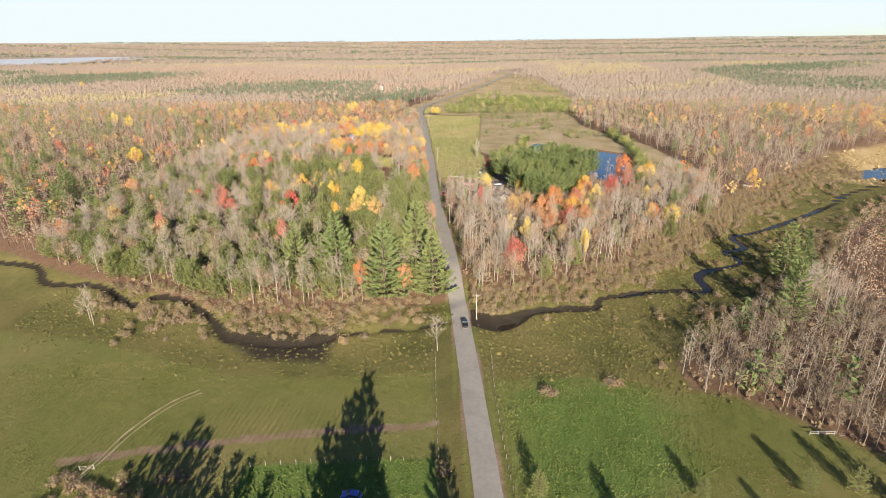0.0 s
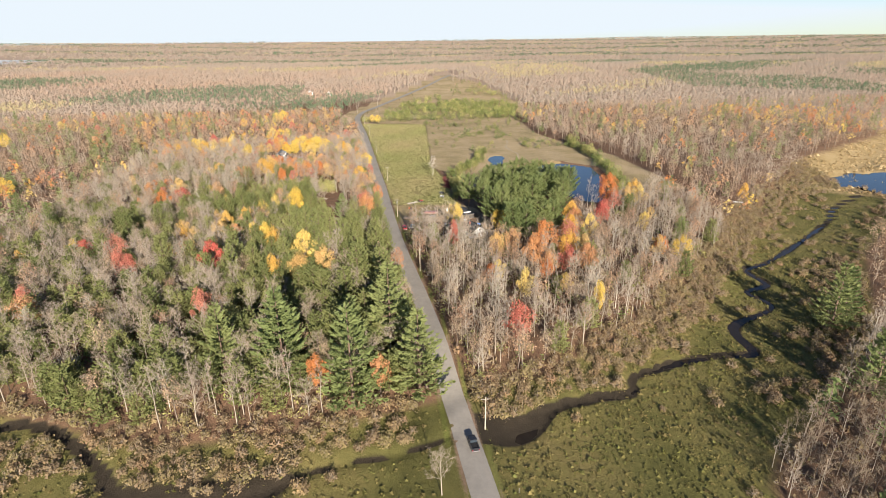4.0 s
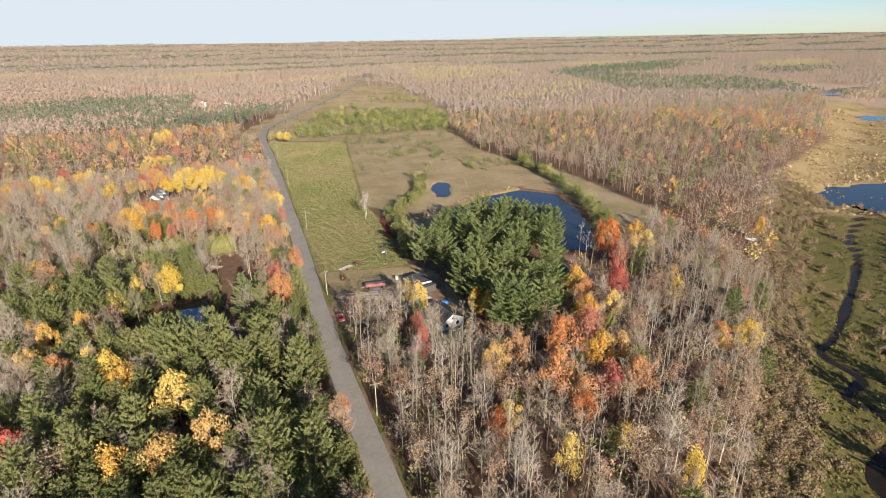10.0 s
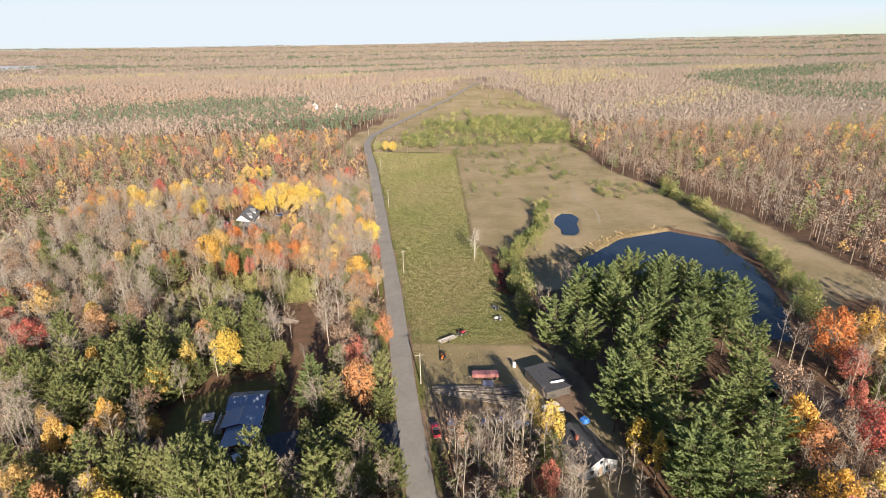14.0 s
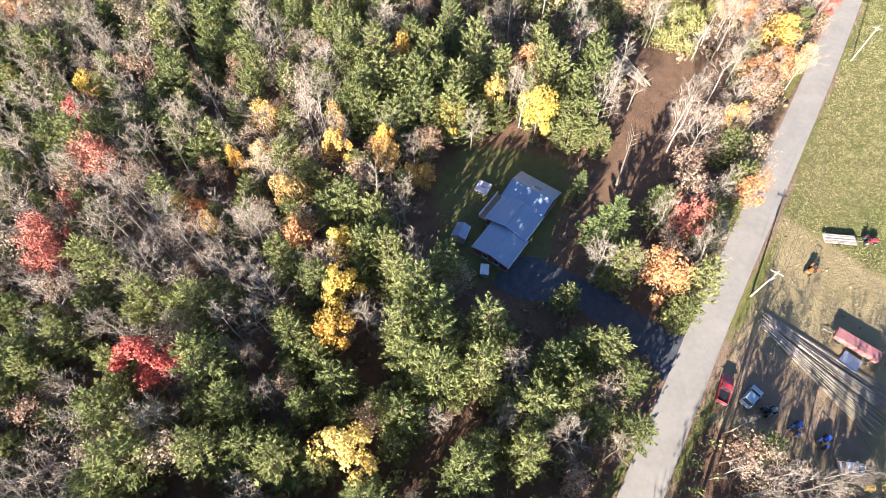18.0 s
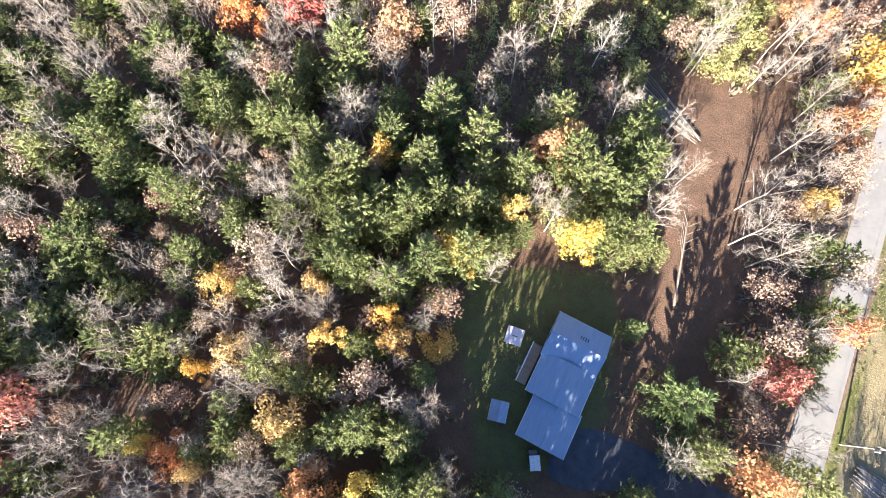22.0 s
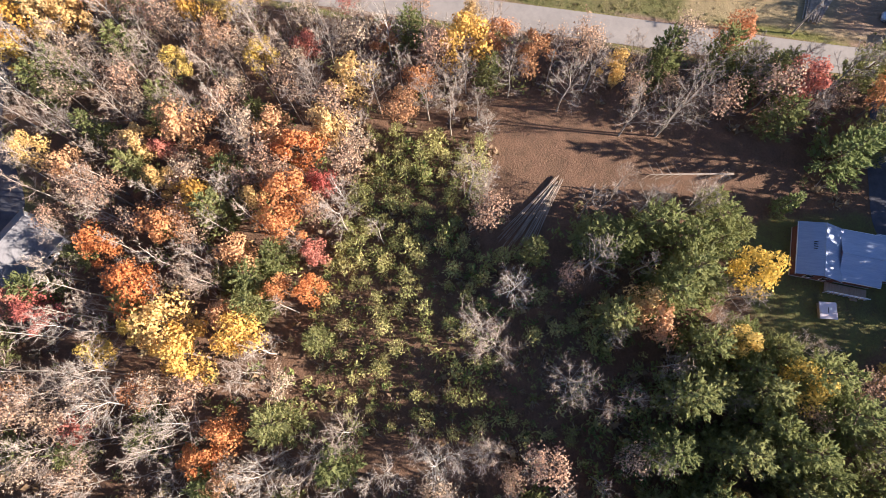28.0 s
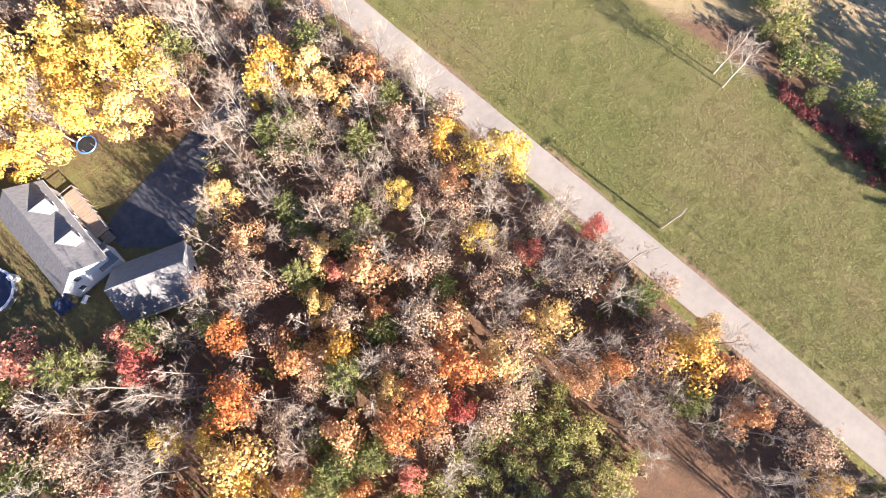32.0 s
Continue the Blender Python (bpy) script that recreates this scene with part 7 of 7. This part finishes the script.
pole_pile("long heap of cut grey tree poles beside a yard", 11.5, 314.5, (1.0, 316.8), (22.5, 312.0), 54, 3.2, 8.5, 0.6, 0.10, 3)
pole_pile("fanned heap of cut tree poles in a clearing", -48.0, 362.0, (-41.0, 358.8), (-55.0, 365.2), 30, 1.8, 6.0, 0.5, 0.07, 4)
pole_pile("short pale lumber pieces heaped beside a yard", 24.0, 314.5, (22.8, 318.2), (25.0, 310.5), 16, 1.6, 2.0, 0.4, 0.09, 5, "lumber_pile")
trunk = thing("fallen_tree", "fallen bare tree trunk on leaf litter", "log", -34.9, 335.6)
part("stem", rod((-1.8, 7.2, 0.5), (1.4, -7.2, 0.22), 0.1, 0.24, 8), LOG_WOOD, trunk)
for i in range(9):
    k = i / 9
    part("branch", rod((-1.8 + 1.5 * k, 7.2 - 6.5 * k, 0.48 - 0.1 * k), (-1.8 + 1.5 * k + (1.6 if i % 2 else -1.7), 8.8 - 6.0 * k, 1.4), 0.05, 0.015, 5), LOG_WOOD, trunk)


def tractor(label, x, y, turn, tone, group=""):
    t = thing("tractor", label, "tractor", x, y, turn, group)
    part("hood", prism([(0.1, 0.75), (0.1, 1.25), (1.3, 1.15), (1.4, 0.75)], 0.6, 0.05), PAINT[tone], t)
    part("chassis", box(-0.25, 0.25, -0.9, 1.3, 0.45, 0.75, 0.03), RUBBER, t)
    part("seat", prism([(-0.75, 0.95), (-0.85, 1.45), (-0.72, 1.45), (-0.6, 1.05), (-0.25, 1.05), (-0.25, 0.95)], 0.5, 0.02), RUBBER, t)
    part("steering_wheel", rod((0, -0.05, 1.35), (0, -0.02, 1.4), 0.2, 0.2, 12), RUBBER, t)
    for sx in (-1, 1):
        wheel(t, sx * 0.62, -0.6, 0.58, 0.3)
        wheel(t, sx * 0.5, 1.05, 0.34, 0.2)
        part("fender", box(sx * 0.62 - 0.17, sx * 0.62 + 0.17, -0.95, -0.2, 1.18, 1.24, 0.02), PAINT[tone], t)
    part("roll_bar", box(-0.6, 0.6, -1.02, -0.94, 1.95, 2.03), RUBBER, t)
    for sx in (-0.56, 0.56):
        part("roll_bar_post", box(sx - 0.04, sx + 0.04, -1.02, -0.94, 0.9, 1.95), RUBBER, t)
    return t


tractor("small orange tractor standing in rough grass", 4.6, 331.4, 160, "orange")
tractor("small red tractor in front of a log trailer", 11.6, 344.2, -60, "red")
tractor("small grey tractor at a field edge", 25.3, 359.6, 40, "grey", "tractors at the field edge")
tractor("small white tractor at a field edge", 24.8, 352.0, 80, "white", "tractors at the field edge")
tractor("blue garden tractor parked in a shaded yard", 11.2, 301.2, -15, "blue", "garden tractors")
tractor("blue garden tractor parked in a shaded yard", 15.4, 301.8, -20, "blue", "garden tractors")
tractor("dark garden tractor parked in a shaded yard", 6.9, 301.4, -40, "grey", "garden tractors")
trailer = thing("log_trailer", "flat trailer loaded with pale boards in a field", "trailer", 6.9, 341.2, 30)
part("bed", box(-3.0, 3.0, -1.0, 1.0, 0.55, 0.7, 0.02), LOG_WOOD, trailer)
for i in range(8):
    part("board", box(-2.9, 2.7 + 0.04 * (i % 3), -0.95 + i * 0.24, -0.95 + i * 0.24 + 0.21, 0.7, 0.82 + 0.05 * (i % 2)), TRIM_WHITE if i in (2, 5) else LOG_WOOD, trailer)
part("tongue", rod((3.0, 0, 0.6), (4.4, 0, 0.5), 0.06), STEEL, trailer)
for sy in (-1.1, 1.1):
    part("wheel", rod((-0.4, sy - 0.1, 0.36), (-0.4, sy + 0.1, 0.36), 0.36, 0.36, 14), RUBBER, trailer)
    part("stake", rod((-2.8, sy * 0.9, 0.6), (-2.8, sy * 0.9, 1.5), 0.04), STEEL, trailer)

car("black pickup truck driving on a country road", "black", 6.4, 155.5, 4, True, 5.2)
car("dark red pickup truck parked beside the road", "red", -0.2, 300.6, 6, True, 5.0, "cars in the work yard")
car("pale compact car parked in a shaded yard", "pale", 3.8, 302.0, -14, False, 4.0, "cars in the work yard")
car("white compact car parked in a shaded yard", "white", 20.0, 300.2, -60, False, 3.8, "cars in the work yard")
car("dark blue car parked in the shade of tall pines", "blue", -20.3, 87.5, 80, False, 4.4, "cars in the farmyard")
car("grey pickup truck beside a red lane", "grey", 100.5, 297.5, 30, True, 5.0, "vehicles on the lane")

barn = thing("quonset_hut", "green rounded shelter beside a dirt lane under pines", "shelter", 86.6, 308.6, 0)
bm = bmesh.new()
rows = []
for j in range(11):
    a = math.pi * j / 10
    rows.append([bm.verts.new((-2.3 * math.cos(a), y, 2.7 * math.sin(a) + 0.1)) for y in (-5, -2.5, 0, 2.5, 5)])
for r0, r1 in zip(rows, rows[1:]):
    for k in range(4):
        bm.faces.new((r0[k], r0[k + 1], r1[k + 1], r1[k]))
bmesh.ops.solidify(bm, geom=bm.faces[:], thickness=0.06)
part("cover", bm, TARP_GREEN, barn, flat=False)
for y in (-5, 5):
    b = bmesh.new()
    b.faces.new([b.verts.new((-2.25 * math.cos(math.pi * j / 10), y * 0.985, 2.65 * math.sin(math.pi * j / 10) + 0.1)) for j in range(11)])
    bmesh.ops.solidify(b, geom=b.faces[:], thickness=0.05)
    part("end_wall", b, SIDING_GREY, barn)
for k, y in enumerate((-5, -2.5, 0, 2.5, 5)):
    for j in range(10):
        a, c = math.pi * j / 10, math.pi * (j + 1) / 10
        part("rib", rod((-2.36 * math.cos(a), y, 2.76 * math.sin(a) + 0.1), (-2.36 * math.cos(c), y, 2.76 * math.sin(c) + 0.1), 0.04, 0.04, 5), TARP_GREEN, barn)

boat = thing("boat", "pale upturned boat on the marsh bank", "boat", 185.5, 319.3, 60)
bm = bmesh.new()
bmesh.ops.create_uvsphere(bm, u_segments=14, v_segments=8, radius=1, matrix=Matrix.Diagonal((0.9, 3.2, 0.8, 1)))
bmesh.ops.delete(bm, geom=[v for v in bm.verts if v.co.z < -0.02], context="VERTS")
part("hull", bm, PAINT["white"], boat, flat=False)
part("keel", box(-0.04, 0.04, -2.7, 2.7, 0.74, 0.84), PAINT["white"], boat)


def farmhouse(x, y, turn, w, l, label):
    h = thing("house", label, "house", x, y, turn, "far houses")
    wing(h, -w / 2, w / 2, -l / 2, l / 2, 4.6, 2.4, "y", SIDING_WHITE, ROOF_GREY)
    for wx in (-w / 4, w / 4):
        for wz in (1.8, 4.2):
            window(h, wx, -l / 2, wz, 1.0, 1.3, "y-")


farmhouse(-102, 907, 10, 7, 8, "far white house with a grey roof among trees")
farmhouse(-72, 900, -20, 6, 7, "far white house with a grey roof among trees")

# ---- utility poles and cables ----
POLES = [(10.6, 162), (2.6, 249), (-2.5, 320), (-4.9, 395), (-10.6, 486), (-15.6, 566), (-20.5, 641), (-29.5, 731), (-4, 790), (23, 872), (60, 970)]


def utility_pole(x, y, turn):
    p = thing("utility_pole", "weathered wooden utility pole beside the road", "utility pole", x, y, turn, "utility poles along the road")
    part("post", rod((0, 0, -0.5), (0, 0, 9.6), 0.17, 0.11, 10), POLE_WOOD, p)
    part("crossarm", box(-1.15, 1.15, -0.06, 0.06, 8.9, 9.02), POLE_WOOD, p)
    for ix in (-1.05, -0.45, 0.5, 1.05):
        part("insulator", rod((ix, 0, 9.02), (ix, 0, 9.22), 0.05, 0.035, 8), STEEL, p)
    part("brace", rod((0, 0.07, 8.3), (0.7, 0.07, 8.9), 0.025), STEEL, p)
    return p


for (x, y) in POLES:
    utility_pole(x, y, 3)
box_pole = thing("transformer", "grey pole transformer can on a utility pole", "transformer", -2.5, 319.7, 0, lift=7.2)
part("can", rod((0, -0.1, 0), (0, -0.1, 0.9), 0.2, 0.2, 12), STEEL, box_pole)
part("lid", rod((0, -0.1, 0.9), (0, -0.1, 0.98), 0.22, 0.12, 12), STEEL, box_pole)


def rope(name, pts, r):
    """A thin three-sided line through points, in one piece."""
    p = np.array(pts)
    d = unit(np.gradient(p, axis=0))
    u = unit(np.cross(d, [0, 0, 1.0]))
    w = np.cross(d, u)
    ring = [p + r * (math.cos(a) * u + math.sin(a) * w) for a in (0, 2.094, 4.189)]
    n = len(p)
    v = np.concatenate(ring)
    i = np.arange(n - 1)
    t = [np.stack(x, 1) for k in range(3) for x in ((i + k * n, i + (k + 1) % 3 * n, i + (k + 1) % 3 * n + 1), (i + k * n, i + (k + 1) % 3 * n + 1, i + k * n + 1))]
    return mesh_from(name, v, np.concatenate(t), [WIRE])


def cable(a, b, sag, label="thin dark overhead cable between poles"):
    pts = []
    for i in range(15):
        t = i / 14
        pts.append(np.array([a[0] + (b[0] - a[0]) * t, a[1] + (b[1] - a[1]) * t, a[2] + (b[2] - a[2]) * t - sag * 4 * t * (1 - t)]))
    ob = new("cable", rope("cable", pts, 0.022))
    tagged(ob, label, "cable", "overhead cables")


for (ax, ay), (bx, by) in zip(POLES, POLES[1:]):
    for off, h in ((-1.05, 9.2), (0.5, 9.2), (1.05, 9.2), (0.1, 6.8)):
        cable((ax + off, ay, spot(ax, ay) + h), (bx + off, by, spot(bx, by) + h), 1.1)
cable((-2.5, 320, 8.8), (28, 316, 3.2), 0.5)
cable((-2.5, 320, 8.6), (30, 293, 4.2), 0.6)


# ---- fences ----
def fence(label, line, gap, rails=(0.45, 0.95), tall=1.25, wood=SIDING_GREY):
    pts = glide(line, gap)
    f = thing("fence", label, "fence", *pts[0])
    x0, y0 = pts[0]
    z0 = spot(x0, y0)
    tops = []
    for x, y in pts:
        z = spot(x, y) - z0
        k = RNG.normal() * 0.05
        part("post", rod((x - x0, y - y0, z - 0.3), (x - x0 + k, y - y0 + RNG.normal() * 0.05, z + tall * RNG.uniform(0.9, 1.1)), 0.07, 0.06, 6), wood, f)
        tops.append((x - x0, y - y0, z))
    for h in rails:
        ob = new("wire", rope("wire", np.array(tops) + [0, 0, h], 0.014))
        ob.parent = f


fence("old wooden post and wire fence along a field", [(-3.2, 142), (-2.4, 113), (-1.6, 92)], 3.0)
fence("old wooden post and wire fence along a road verge", [(13.9, 142), (13.2, 112), (14.2, 84)], 3.0)
fence("pale wooden post and wire fence across a field", [(-45, 96.6), (-25, 98), (-10, 98.4)], 2.9, (0.5, 1.0), 1.3, POLE_WOOD)
trough = thing("rail_fence", "short dark wooden rail fence in a field corner", "fence", 92.1, 106)
for i in range(4):
    part("post", box(-3.0 + 2 * i - 0.07, -3.0 + 2 * i + 0.07, -0.07, 0.07, -0.2, 1.2), SIDING_GREY, trough)
for z in (0.45, 1.0):
    part("rail", box(-3.1, 3.1, -0.1, -0.03, z - 0.07, z + 0.07), SIDING_GREY, trough)
gate = thing("metal_gate", "small pale field gate between two posts", "gate", -82.3, 96.2, 8)
for sx in (-1.5, 1.5):
    part("post", box(sx - 0.08, sx + 0.08, -0.08, 0.08, -0.3, 1.4), POLE_WOOD, gate)
for z in (0.3, 0.7, 1.1):
    part("bar", rod((-1.4, 0, z), (1.4, 0, z), 0.03), POLE_WOOD, gate)

# bushes that stand alone in the fields
for x, y, s in ((27.5, 123.5, 2.0), (29.5, 122.5, 1.5), (46.5, 127.3, 2.1), (48.5, 127.0, 1.6), (64, 135.5, 1.6), (-0.6, 94.8, 1.7), (-0.5, 93.0, 1.4)):
    tree_thing("shrub", x, y, s, RNG.uniform(0, 360), 0.75, "lone field bushes")
